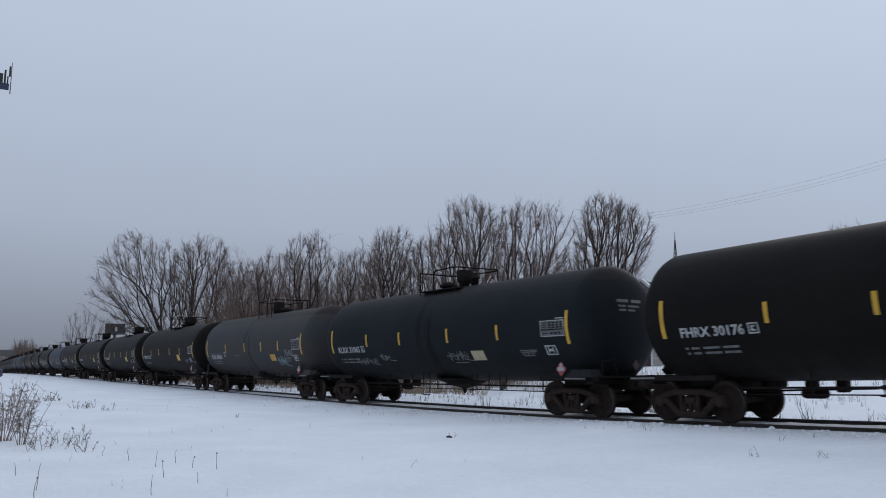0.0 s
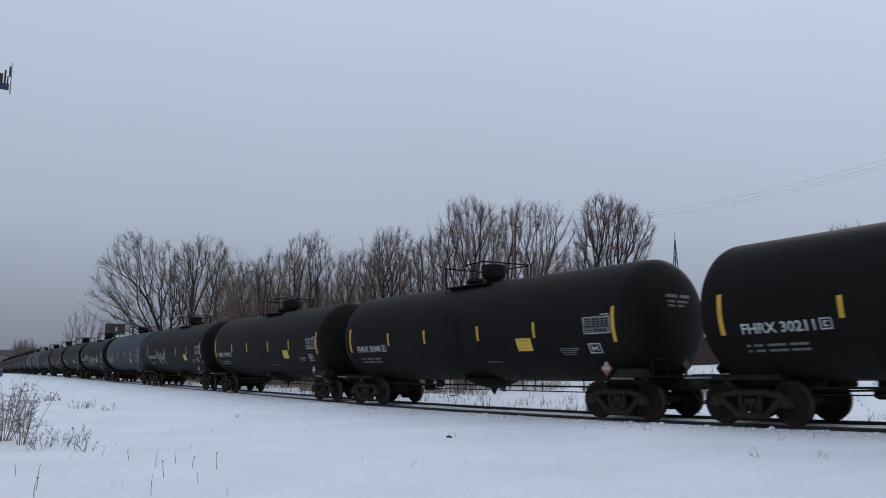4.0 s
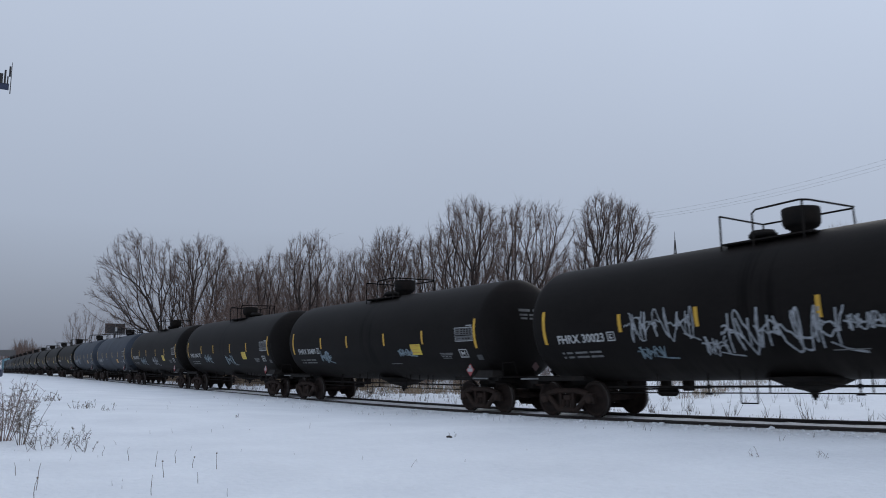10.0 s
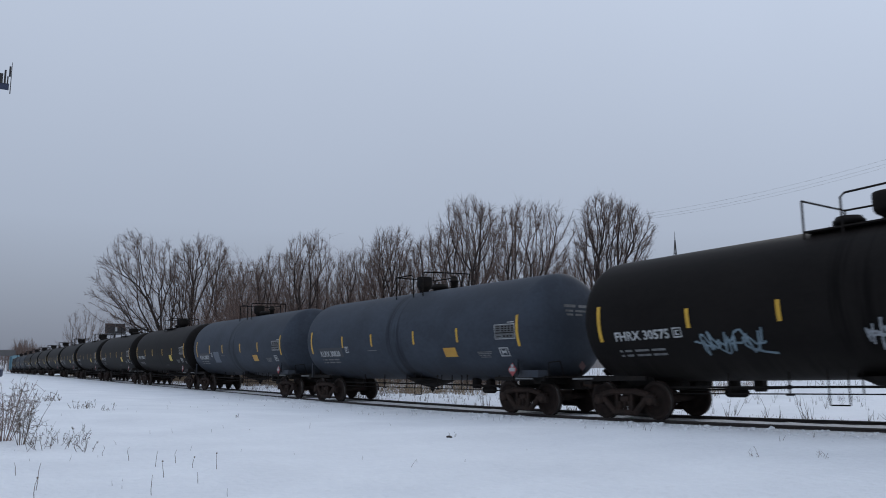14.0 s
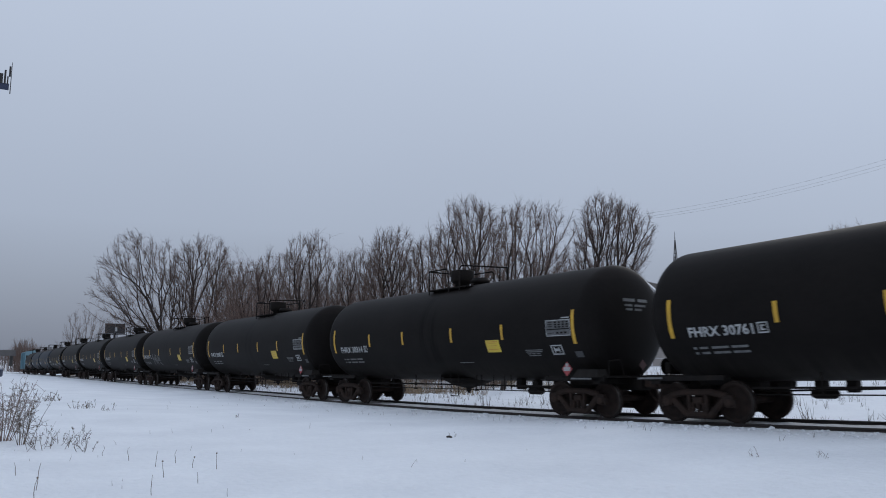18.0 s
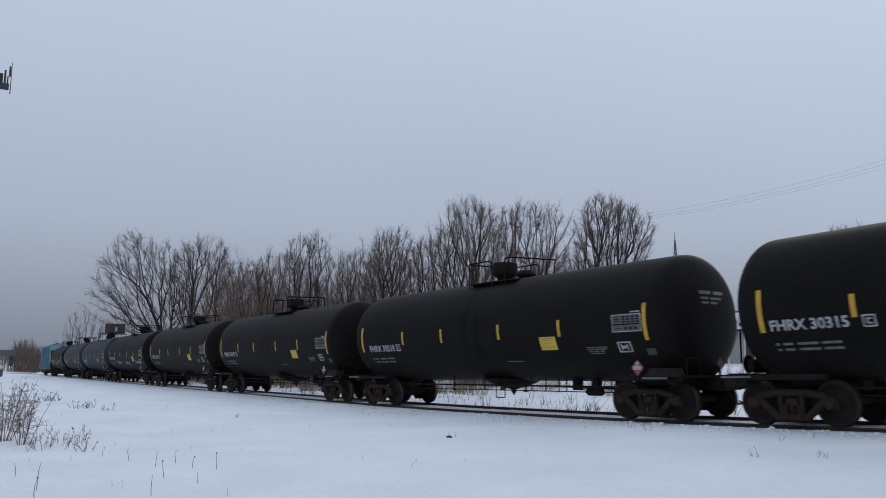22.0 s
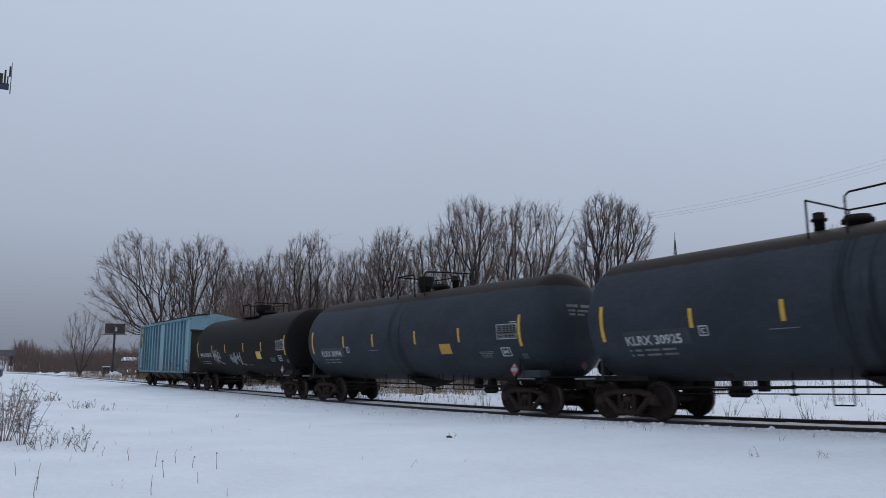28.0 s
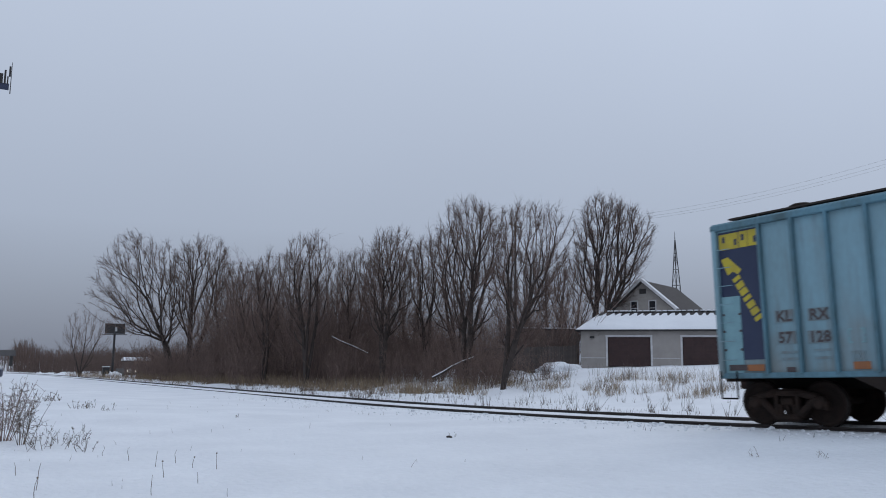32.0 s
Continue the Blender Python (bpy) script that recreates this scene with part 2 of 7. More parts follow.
def ground_z(x, y, rough=True):
    xt = min(x, 60.0)
    q = y - line_y(xt)
    zt = line_z(xt)
    if q < 0:
        z = zt - 0.150 + 0.05 * sstep(-25.0, -50.0, x) - 0.05 * sstep(-1.2, -4.5, q)
        z = z + (-0.03 + drop(x) - z) * sstep(-3.0, -11.0, q)
    else:
        bank = 1.62 * sstep(7.0, 27.0, q) * (0.45 + 0.55 * sstep(-110.0, -48.0, x))
        z = zt - 0.085 - 0.175 * sstep(1.2, 3.2, q) + bank + 0.12 * sstep(3.5, 6.0, q)
        far = sstep(60.0, 200.0, q)
        z = z * (1 - far) + (1.5 + drop(x)) * far
        z += 2.2 * sstep(40.0, 62.0, y) * sstep(-47.0, -36.0, x)
    if rough:
        damp = 0.15 if abs(q) < 1.7 else 1.0
        z += damp * (0.06 * noise.noise((x * 0.35, y * 0.35, 0.0)) + 0.025 * noise.noise((x * 1.6, y * 1.6, 3.0)))
        if q > 2.5:
            z += (0.10 * noise.noise((x * 0.5, y * 0.5, 7.0)) + 0.20 * noise.noise((x * 0.22, y * 0.22, 5.0))) * sstep(2.5, 8, q)
    return z


# ---------------------------------------------------------------- ground and track
def spaced(edges):
    v = []
    for a, b, step in edges:
        v.extend(np.arange(a, b, step))
    return v + [edges[-1][1]]


def build_ground():
    xs = spaced(((-2600, -1000, 400), (-1000, -400, 60), (-400, -120, 8), (-120, -50, 1.6), (-50, -1, 0.42), (-1, 20, 1.5), (20, 120, 20), (120, 1200, 180)))
    ys = spaced(((-1200, -200, 200), (-200, -20, 20), (-20, 0, 2), (0, 28, 0.42), (28, 60, 1.2), (60, 140, 8), (140, 600, 60), (600, 2600, 400)))
    vs = [(x, y, ground_z(x, y)) for x in xs for y in ys]
    ny = len(ys)
    fs = [(i * ny + j, (i + 1) * ny + j, (i + 1) * ny + j + 1, i * ny + j + 1) for i in range(len(xs) - 1) for j in range(ny - 1)]
    me = bpy.data.meshes.new("ground")
    me.from_pydata(vs, [], fs)
    me.materials.append(SNOW)
    for p in me.polygons:
        p.use_smooth = True
    ob = new("ground", me)
    tagged(ob, "snow-covered open ground beside the railway, lightly uneven", "ground", kind="structure")


CANT = math.radians(2.48)      # the line is canted towards the near side
TILT = pose(0, 0.7525, 0, 2.48) @ pose(0, -0.7525, 0)


def build_track():
    track = empty("track")
    tagged(track, "single railway track half buried in snow", "railway track", kind="structure")
    stops = spaced(((-520, -200, 10), (-200, -60, 4), (-60, 20, 1.0), (20, 140, 6)))
    outline = ((-0.035, 0), (0.035, 0), (0.036, -0.03), (0.012, -0.05), (0.012, -0.13), (0.07, -0.155), (0.07, -0.165),
               (-0.07, -0.165), (-0.07, -0.155), (-0.012, -0.13), (-0.012, -0.05), (-0.036, -0.03))
    for side in (-1, 1):
        bm = bmesh.new()
        prev = None
        for s in stops:
            dy = (line_y(s + 0.1) - line_y(s - 0.1)) / 0.2
            c = 1 / math.hypot(1, dy)
            ring = []
            for a, z in outline:
                lat = side * 0.7525 + a
                low = 0.0 if side > 0 else 1.505 * math.sin(CANT)
                ring.append(bm.verts.new((s - dy * c * lat, line_y(s) + c * lat, line_z(s) + z - low)))
            if prev:
                for i in range(len(ring)):
                    j = (i + 1) % len(ring)
                    bm.faces.new((prev[i], prev[j], ring[j], ring[i]))
            prev = ring
        bmesh.ops.recalc_face_normals(bm, faces=bm.faces)
        part("rail", bm, RAIL, track)
    # packed snow between the rails, a little below their heads
    bm = bmesh.new()
    prev = None
    for s in spaced(((-520, -120, 10), (-120, -50, 2), (-50, 10, 0.35), (10, 140, 6))):
        dy = (line_y(s + 0.1) - line_y(s - 0.1)) / 0.2
        c = 1 / math.hypot(1, dy)
        ring = []
        for lat in (-0.68, -0.5, -0.3, -0.1, 0.1, 0.3, 0.5, 0.68):
            dip = 0.012 * (1 if abs(lat) > 0.6 else 0) - 0.010 * noise.noise((s * 1.3, lat * 3, 2.0)) + 0.012 * math.sin(s * 11.6) * (1 if abs(lat) < 0.6 else 0)
            ring.append(bm.verts.new((s - dy * c * lat, line_y(s) + c * lat, line_z(s) - 0.078 - dip)))
        if prev:
            for i in range(len(ring) - 1):
                bm.faces.new((prev[i], ring[i], ring[i + 1], prev[i + 1])).smooth = True
        prev = ring
    bmesh.ops.recalc_face_normals(bm, faces=bm.faces)
    part("track_snow", bm, SNOW, track, "packed snow between the rails")
    bm = bmesh.new()
    add_box(bm, (0.23, 2.6, 0.17), (0, 0, -0.30), bevel=0.015)
    tie_mesh = link_mesh("tie", bm, TIE)
    for k in range(120):
        s = -66 + k * 0.54
        ob = part("tie", tie_mesh, TIE, track)
        ob.matrix_basis = pose(s, line_y(s), line_z(s) - 0.035, 0, 0, math.degrees(math.atan((line_y(s + 0.1) - line_y(s - 0.1)) / 0.2)) + random.uniform(-0.6, 0.6))


build_ground()
build_track()


# ---------------------------------------------------------------- tank cars
TANK_R, TANK_Z, TANK_HALF, HEAD = 1.66, 2.55, 7.13, 0.68
TRUCK, AXLE = 6.62, 0.889       # truck centres, half the wheelbase
WHEEL_R = 0.483
NEAR = -1                      # the side of the car turned to the camera


def shared(key, make, mat):
    if key not in MESHES:
        bm = bmesh.new()
        make(bm)
        MESHES[key] = link_mesh(key, bm, mat)
    return MESHES[key]


def head_x(r):
    """How far the trailing head reaches at a distance r from the tank's axis."""
    a = math.asin(min(1.0, r / TANK_R) ** (1 / 0.78))
    return (TANK_HALF + HEAD * math.cos(a) ** 0.90) * 1.015


def mesh_tank(bm):
    steps = [math.pi / 2 * k / 12 for k in range(1, 13)]
    dome = [(HEAD * math.cos(a) ** 0.90, TANK_R * math.sin(a) ** 0.78) for a in steps]
    prof = [(-TANK_HALF - HEAD, 0.02)] + [(-TANK_HALF - u, r) for u, r in dome]
    prof += [(-TANK_HALF + 2 * TANK_HALF * k / 12, TANK_R) for k in range(1, 12)]
    prof += [(TANK_HALF + u, r) for u, r in dome[::-1]] + [(TANK_HALF + HEAD, 0.02)]
    add_lathe(bm, [(x * (1.015 if x > 0 else 1.0), r) for x, r in prof], "X", 72, (0.0, 0, TANK_Z))


def mesh_head_shield(bm):
    """Steel plate over the lower half of the trailing head."""
    rows = []
    for k in range(9):
        r = 0.05 + (TANK_R - 0.10) * k / 8
        rows.append([bm.verts.new((head_x(r) + 0.022, r * math.cos(a), TANK_Z + r * math.sin(a)))
                     for a in (math.pi + 0.02 + (math.pi - 0.04) * j / 24 for j in range(25))])
    for p, q in zip(rows, rows[1:]):
        for j in range(24):
            bm.faces.new((p[j], q[j], q[j + 1], p[j + 1])).smooth = True
    rim = rows[-1]
    back = [bm.verts.new((v.co.x - 0.03, v.co.y, v.co.z)) for v in rim]
    for j in range(24):
        bm.faces.new((rim[j], back[j], back[j + 1], rim[j + 1]))
    bmesh.ops.recalc_face_normals(bm, faces=bm.faces)


def on_tank(x, ang, lift=0.006):
    """A point on the jacket of the near side: ang in degrees above the level of the axis."""
    a = radians(ang)
    return (x, NEAR * (TANK_R + lift) * math.cos(a), TANK_Z + (TANK_R + lift) * math.sin(a))


def mesh_patch(x0, x1, z0, z1, lift=0.009, nx=1, nz=4):
    """A thin decal that follows the jacket between two heights."""
    def make(bm):
        a0, a1 = (math.degrees(math.asin((z - TANK_Z) / TANK_R)) for z in (z0, z1))
        grid = [[bm.verts.new(on_tank(x0 + (x1 - x0) * i / nx, a0 + (a1 - a0) * j / nz, lift)) for j in range(nz + 1)] for i in range(nx + 1)]
        for i in range(nx):
            for j in range(nz):
                bm.faces.new((grid[i][j], grid[i + 1][j], grid[i + 1][j + 1], grid[i][j + 1]))
    return make


def text_mesh(body, size, mat, space=1.0):
    key = "text_%s_%s_%s" % (body, size, mat.name)
    if key not in MESHES:
        cu = bpy.data.curves.new("lettering", "FONT")
        cu.body, cu.size, cu.space_character, cu.resolution_u, cu.offset = body, size, space, 2, size * 0.028
        ob = bpy.data.objects.new("lettering", cu)
        scene.collection.objects.link(ob)
        bpy.context.view_layer.update()
        me = bpy.data.meshes.new_from_object(ob.evaluated_get(bpy.context.evaluated_depsgraph_get()))
        bpy.data.objects.remove(ob)
        bpy.data.curves.remove(cu)
        me.materials.clear()
        me.materials.append(mat)
        MESHES[key] = me
    return MESHES[key]


def tank_text(body, x, z, size, mat, parent, name="lettering", width=None):
    """Lettering wrapped on the near side of the jacket; it reads from the camera's side."""
    me = text_mesh(body, size, mat).copy()
    bm = bmesh.new()
    bm.from_mesh(me)
    bmesh.ops.triangulate(bm, faces=bm.faces)
    wide = max(v.co.x for v in bm.verts) - min(v.co.x for v in bm.verts)
    k = width / wide if width else 1.0
    a0 = math.asin((z - TANK_Z) / TANK_R)
    for v in bm.verts:
        a = a0 + v.co.y / TANK_R
        v.co = (x + v.co.x * k, NEAR * (TANK_R + 0.012) * math.cos(a), TANK_Z + (TANK_R + 0.012) * math.sin(a))
    return part(name, bm, mat, parent)


def mesh_bars(rows, lift=0.011):
    """Unreadable stencilling: short plain bars, (x0, x1, z, height)."""
    def make(bm):
        for x0, x1, z, h in rows:
            mesh_patch(x0, x1, z, z + h, lift, 1, 1)(bm)
    return make


def mesh_wheel(bm):
    prof = [(-0.068, 0.10), (-0.068, 0.13), (-0.03, 0.15), (-0.02, 0.36), (-0.055, 0.385), (-0.068, 0.40), (-0.066, WHEEL_R - 0.004),
            (0.045, WHEEL_R), (0.052, WHEEL_R + 0.026), (0.070, WHEEL_R + 0.024), (0.072, 0.40), (0.02, 0.37), (0.01, 0.15), (0.07, 0.13), (0.07, 0.10)]
    add_lathe(bm, prof, "Y", 36)


def mesh_tread(bm):
    add_lathe(bm, [(-0.060, WHEEL_R - 0.02), (-0.060, WHEEL_R - 0.0005), (0.040, WHEEL_R + 0.001), (0.040, WHEEL_R - 0.02)], "Y", 36, caps=False)


def mesh_axle(bm):
    add_lathe(bm, [(-1.0, 0.05), (-1.0, 0.075), (-0.75, 0.08), (-0.5, 0.085), (0.5, 0.085), (0.75, 0.08), (1.0, 0.075), (1.0, 0.05)], "Y", 16)


def mesh_sideframe(bm, axle):
    """Cast side frame: arched top chord, sloping tension members, columns round the spring nest, bearing boxes."""
    t = 0.15
    for sx in (-1, 1):
        add_box(bm, (0.27, t + 0.05, 0.25), (sx * axle, 0, 0.50), bevel=0.04)
        add_box(bm, (0.56, t, 0.15), (sx * (axle - 0.31), 0, 0.655), Matrix.Rotation(radians(sx * 12), 4, "Y"), bevel=0.04)
        add_box(bm, (0.68, t, 0.15), (sx * (axle - 0.35), 0, 0.34), Matrix.Rotation(radians(sx * -42), 4, "Y"), bevel=0.04)
        add_box(bm, (0.09, t - 0.02, 0.46), (sx * 0.25, 0, 0.44), bevel=0.02)
        add_box(bm, (0.07, t, 0.20), (sx * (axle + 0.15), 0, 0.43), bevel=0.02)
    add_box(bm, (0.74, t, 0.15), (0, 0, 0.695), bevel=0.04)
    add_box(bm, (0.62, t + 0.08, 0.13), (0, 0, 0.165), bevel=0.04)
    add_box(bm, (0.30, t - 0.04, 0.16), (0, 0, 0.50), bevel=0.03)


def mesh_springs(bm):
    for x in (-0.16, 0, 0.16):
        prof = []
        for k in range(7):
            z = 0.215 + k * 0.035
            prof += [(z, 0.055), (z + 0.012, 0.07), (z + 0.024, 0.055)]
        add_lathe(bm, prof, "Z", 10, (x, 0, 0))


def mesh_bearing(bm):
    add_lathe(bm, [(-0.11, 0.02), (-0.11, 0.07), (-0.09, 0.115), (0.08, 0.115), (0.08, 0.02)], "Y", 14)


def mesh_bolster(bm):
    add_box(bm, (0.38, 1.9, 0.26), (0, 0, 0.52), bevel=0.04)
    add_box(bm, (0.5, 0.6, 0.12), (0, 0, 0.70), bevel=0.02)


def mesh_brake_beam(bm):
    add_box(bm, (0.10, 1.5, 0.10), (0, 0, 0.36), bevel=0.02)
    for s in (-1, 1):
        add_box(bm, (0.08, 0.10, 0.34), (0, s * 0.75, 0.42), bevel=0.02)


def mesh_stub_sill(bm):
    add_box(bm, (2.75, 0.42, 0.36), (0.15, 0, 0.86), bevel=0.02)
    add_box(bm, (0.28, 2.7, 0.16), (0.95, 0, 0.92), bevel=0.015)
    for s in (-1, 1):
        add_box(bm, (0.95, 0.05, 0.55), (-0.25, s * 0.62, 1.06), Matrix.Rotation(radians(-s * 24), 4, "X"), bevel=0.01)
        add_box(bm, (2.3, 0.10, 0.12), (0.1, s * 1.30, 0.98), bevel=0.01)
    add_box(bm, (0.9, 1.7, 0.07), (-0.25, 0, 1.16), bevel=0.01)


def mesh_coupler(bm):
    add_box(bm, (0.52, 0.16, 0.20), (1.55, 0, 0.86), bevel=0.03)
    add_box(bm, (0.24, 0.30, 0.30), (1.83, 0.02, 0.86), bevel=0.06)
    add_path(bm, [(1.3, 0.25, 0.80), (1.5, 0.28, 0.5), (1.75, 0.2, 0.35), (1.95, 0.05, 0.42)], 0.025)


def mesh_platform(bm):
    add_box(bm, (0.55, 2.6, 0.04), (1.10, 0, 1.03))
    for k in range(12):
        add_box(bm, (0.55, 0.03, 0.03), (1.10, -1.25 + k * 0.225, 1.06))


def mesh_end_rail(s):
    return lambda bm: add_path(bm, [(1.3, s * 1.2, 1.05), (1.3, s * 1.2, 1.46), (1.3, s * 0.75, 1.50), (1.3, s * 0.6, 1.05)], 0.016)


def mesh_corner_post(bm):
    """Upright of the end step with its grab iron."""
    add_box(bm, (0.09, 0.07, 0.62), (0, -1.45, 1.24), bevel=0.01)
    add_path(bm, [(0, -1.47, 1.50), (0.24, -1.50, 1.50), (0.24, -1.50, 1.02)], 0.014)


def mesh_piping(bm):
    """Brake pipe and rod along the car with their hangers."""
    add_rod(bm, (-5.3, -0.75, 0.745), (5.3, -0.75, 0.745), 0.026)
    add_rod(bm, (-5.3, -0.75, 0.595), (5.3, -0.75, 0.595), 0.015)
    for x in (-3.6, -2.05, -0.42, 1.62, 1.88, 2.52, 3.08, 3.40, 5.12):
        add_rod(bm, (x, -0.75, 1.16), (x, -0.75, 0.58), 0.019)
    for x in (-2.05, 1.62):
        add_box(bm, (0.09, 0.06, 0.10), (x, -0.75, 0.745), bevel=0.01)
        add_box(bm, (0.20, 0.05, 0.05), (x, -0.75, 0.58), bevel=0.01)


def mesh_reservoir(bm):
    """Control valve and small reservoir hung between the pipe and the truck."""
    add_lathe(bm, [(-0.36, 0.02), (-0.35, 0.07), (-0.27, 0.115), (0.20, 0.115), (0.28, 0.08), (0.30, 0.02)], "X", 16, (4.27, -0.45, 0.60))
    add_box(bm, (0.26, 0.26, 0.30), (4.30, -0.45, 0.78), bevel=0.04)
    add_box(bm, (0.24, 0.26, 0.34), (3.56, -0.45, 0.80), bevel=0.03)
    for x in (3.50, 3.64, 4.22, 4.38):
        add_rod(bm, (x, -0.45, 0.8), (x, -0.45, 1.16), 0.025)
    add_rod(bm, (3.60, -0.45, 0.72), (4.2, -0.45, 0.68), 0.022)


def mesh_rigging(bm):
    """Slack adjuster and brake rod reaching to the truck."""
    add_box(bm, (0.34, 0.30, 0.16), (4.95, -0.1, 0.84), bevel=0.03)
    add_rod(bm, (2.6, -0.1, 0.72), (5.6, -0.1, 0.66), 0.024)


def mesh_outlet(bm):
    """Bottom outlet: a shallow skid with the valve below it."""
    add_lathe(bm, [(0.47, 0.03), (0.50, 0.07), (0.60, 0.09), (0.64, 0.20), (0.69, 0.42), (0.78, 0.66), (0.95, 1.02), (0.98, 0.2)], "Z", 20, (0.20, 0, 0))
    add_rod(bm, (0.20, 0, 0.50), (0.20, 0, 0.43), 0.035)


def mesh_step(bm):
    add_path(bm, [(0, -0.95, 1.15), (0, -0.95, 0.37), (0.43, -0.95, 0.37), (0.43, -0.95, 1.15)], 0.016)


TOP = TANK_Z + TANK_R


def mesh_walkway(x0, x1):
    def make(bm):
        for sy in (-1, 1):
            add_box(bm, (x1 - x0, 0.38, 0.035), ((x0 + x1) / 2, sy * 0.72, TOP - 0.12))
        for k in (0, 1):
            add_box(bm, (0.09, 1.85, 0.05), (x0 + 0.06 + k * (x1 - x0 - 0.12), 0, TOP - 0.13))
    return make


def mesh_housing(x, r):
    def make(bm):
        k = r / 0.43
        add_lathe(bm, [(TOP - 0.05, 0.26 * k), (TOP + 0.10, 0.26 * k), (TOP + 0.16, 0.37 * k), (TOP + 0.24, 0.42 * k), (TOP + 0.55, r), (TOP + 0.60, r * 0.97), (TOP + 0.61, 0.05)], "Z", 20, (x, 0, 0))
    return make


def mesh_valve(x):
    def make(bm):
        add_lathe(bm, [(TOP - 0.04, 0.24), (TOP + 0.06, 0.24), (TOP + 0.07, 0.34), (TOP + 0.15, 0.34), (TOP + 0.17, 0.30), (TOP + 0.23, 0.27), (TOP + 0.24, 0.04)], "Z", 18, (x, 0, 0))
    return make


def mesh_relief(x):
    def make(bm):
        add_lathe(bm, [(TOP - 0.03, 0.12), (TOP + 0.24, 0.12), (TOP + 0.25, 0.18), (TOP + 0.30, 0.18), (TOP + 0.31, 0.13), (TOP + 0.44, 0.13), (TOP + 0.46, 0.05)], "Z", 12, (x, 0, 0))
    return make


def rail_paths(turned):
    """Handrail runs round the loading platform, for a car facing one way or the other."""
    z0, zt, y = TOP - 0.30, TOP + 0.58, 0.9
    if not turned:
        return (("end", [[(-1.33, -y, z0), (-1.33, -y, zt), (-1.33, y, zt), (-1.33, y, z0)]]),
                ("far", [[(-1.33, y, zt), (0.98, y, zt), (1.0, y, z0)]]),
                ("near", [[(-0.46, -y, z0), (-0.46, -y, zt - 0.08), (-0.36, -y, zt), (0.72, -y, zt + 0.03), (0.84, -0.7, zt + 0.03), (1.0, y, zt + 0.03)], [(0.78, -y, z0), (0.78, -y, zt + 0.03)]]))
    return (("near", [[(-0.98, -y, z0), (-0.98, -y, zt), (0.08, -y, zt), (0.20, -y, zt - 0.08), (0.24, -y, z0)], [(-0.98, -y, zt), (-0.98, y, zt), (-0.98, y, z0)]]),
            ("far", [[(-0.98, y, zt), (0.44, y, zt), (0.54, y, zt - 0.1), (0.58, y, z0)]]),
            ("end", [[(0.87, -y, z0), (0.87, -y, zt - 0.06), (0.97, -y, zt + 0.03), (1.12, -0.6, zt + 0.03), (1.34, y, zt + 0.05), (1.30, y, zt - 0.1), (1.26, y, z0)], [(1.16, y - 0.25, z0 + 0.1), (1.20, y - 0.25, zt + 0.02)]]))


def mesh_rail(paths):
    def make(bm):
        for p in paths:
            add_path(bm, p, 0.024)
    return make


def diamond(bm, at, half, thick, turn=None):
    """A square plate standing on its corner, facing the near side."""
    add_box(bm, (half * 1.414, thick, half * 1.414), (0, 0, 0), Matrix.Rotation(radians(45), 4, "Y"))
    bmesh.ops.transform(bm, matrix=Matrix.Translation(at) @ (turn or Matrix()), verts=bm.verts)


PLACARD_AT = (6.73, NEAR * (TANK_R - 0.13), 1.25)
END_PLACARD_AT = (8.02, 0.10, 1.36)


def mesh_placard_bar(bm):
    add_box(bm, (0.26, 0.006, 0.10), (PLACARD_AT[0], PLACARD_AT[1] - 0.010, PLACARD_AT[2]))
    add_box(bm, (0.10, 0.006, 0.09), (PLACARD_AT[0], PLACARD_AT[1] - 0.010, PLACARD_AT[2] + 0.11))


def mesh_placard_post(bm):
    add_box(bm, (0.05, 0.04, 0.40), (PLACARD_AT[0], PLACARD_AT[1] + 0.03, 1.13))


def mesh_end_placard_post(bm):
    add_box(bm, (0.04, 0.05, 0.42), (END_PLACARD_AT[0] - 0.03, END_PLACARD_AT[1], 1.24))


def mesh_brake_wheel(bm):
    add_lathe(bm, [(-0.02, 0.20), (0.0, 0.22), (0.02, 0.20), (0.0, 0.18), (-0.02, 0.20)], "X", 20, (1.42, 0.35, 1.30))
    for k in range(5):
        a = 2 * math.pi * k / 5
        add_rod(bm, (1.42, 0.35, 1.30), (1.42, 0.35 + 0.2 * math.cos(a), 1.30 + 0.2 * math.sin(a)), 0.012, seg=5)
    add_box(bm, (0.2, 0.25, 0.30), (1.28, 0.35, 1.26), bevel=0.03)
    add_rod(bm, (1.28, 0.35, 1.2), (1.28, 0.35, 1.0), 0.03)


def mesh_brake_cylinder(bm):
    """Brake cylinder and lever on the leading deck."""
    add_lathe(bm, [(-0.22, 0.03), (-0.21, 0.12), (0.14, 0.13), (0.18, 0.05), (0.30, 0.03)], "Y", 14, (1.22, 0.15, 1.21))
    add_box(bm, (0.34, 0.22, 0.16), (1.18, -0.30, 1.14), bevel=0.02)
    add_rod(bm, (1.3, -0.75, 1.10), (1.3, -0.62, 1.48), 0.03)
    add_box(bm, (0.03, 0.20, 0.22), (1.36, -0.62, 1.40), Matrix.Rotation(radians(45), 4, "X"))


def mesh_end_brace(bm):
    """Crossed rods between the end handrails."""
    for a, b in (((1.37, -0.62, 1.06), (1.37, 0.12, 1.60)), ((1.37, 0.16, 1.06), (1.37, -0.58, 1.60))):
        add_rod(bm, a, b, 0.014, seg=6)


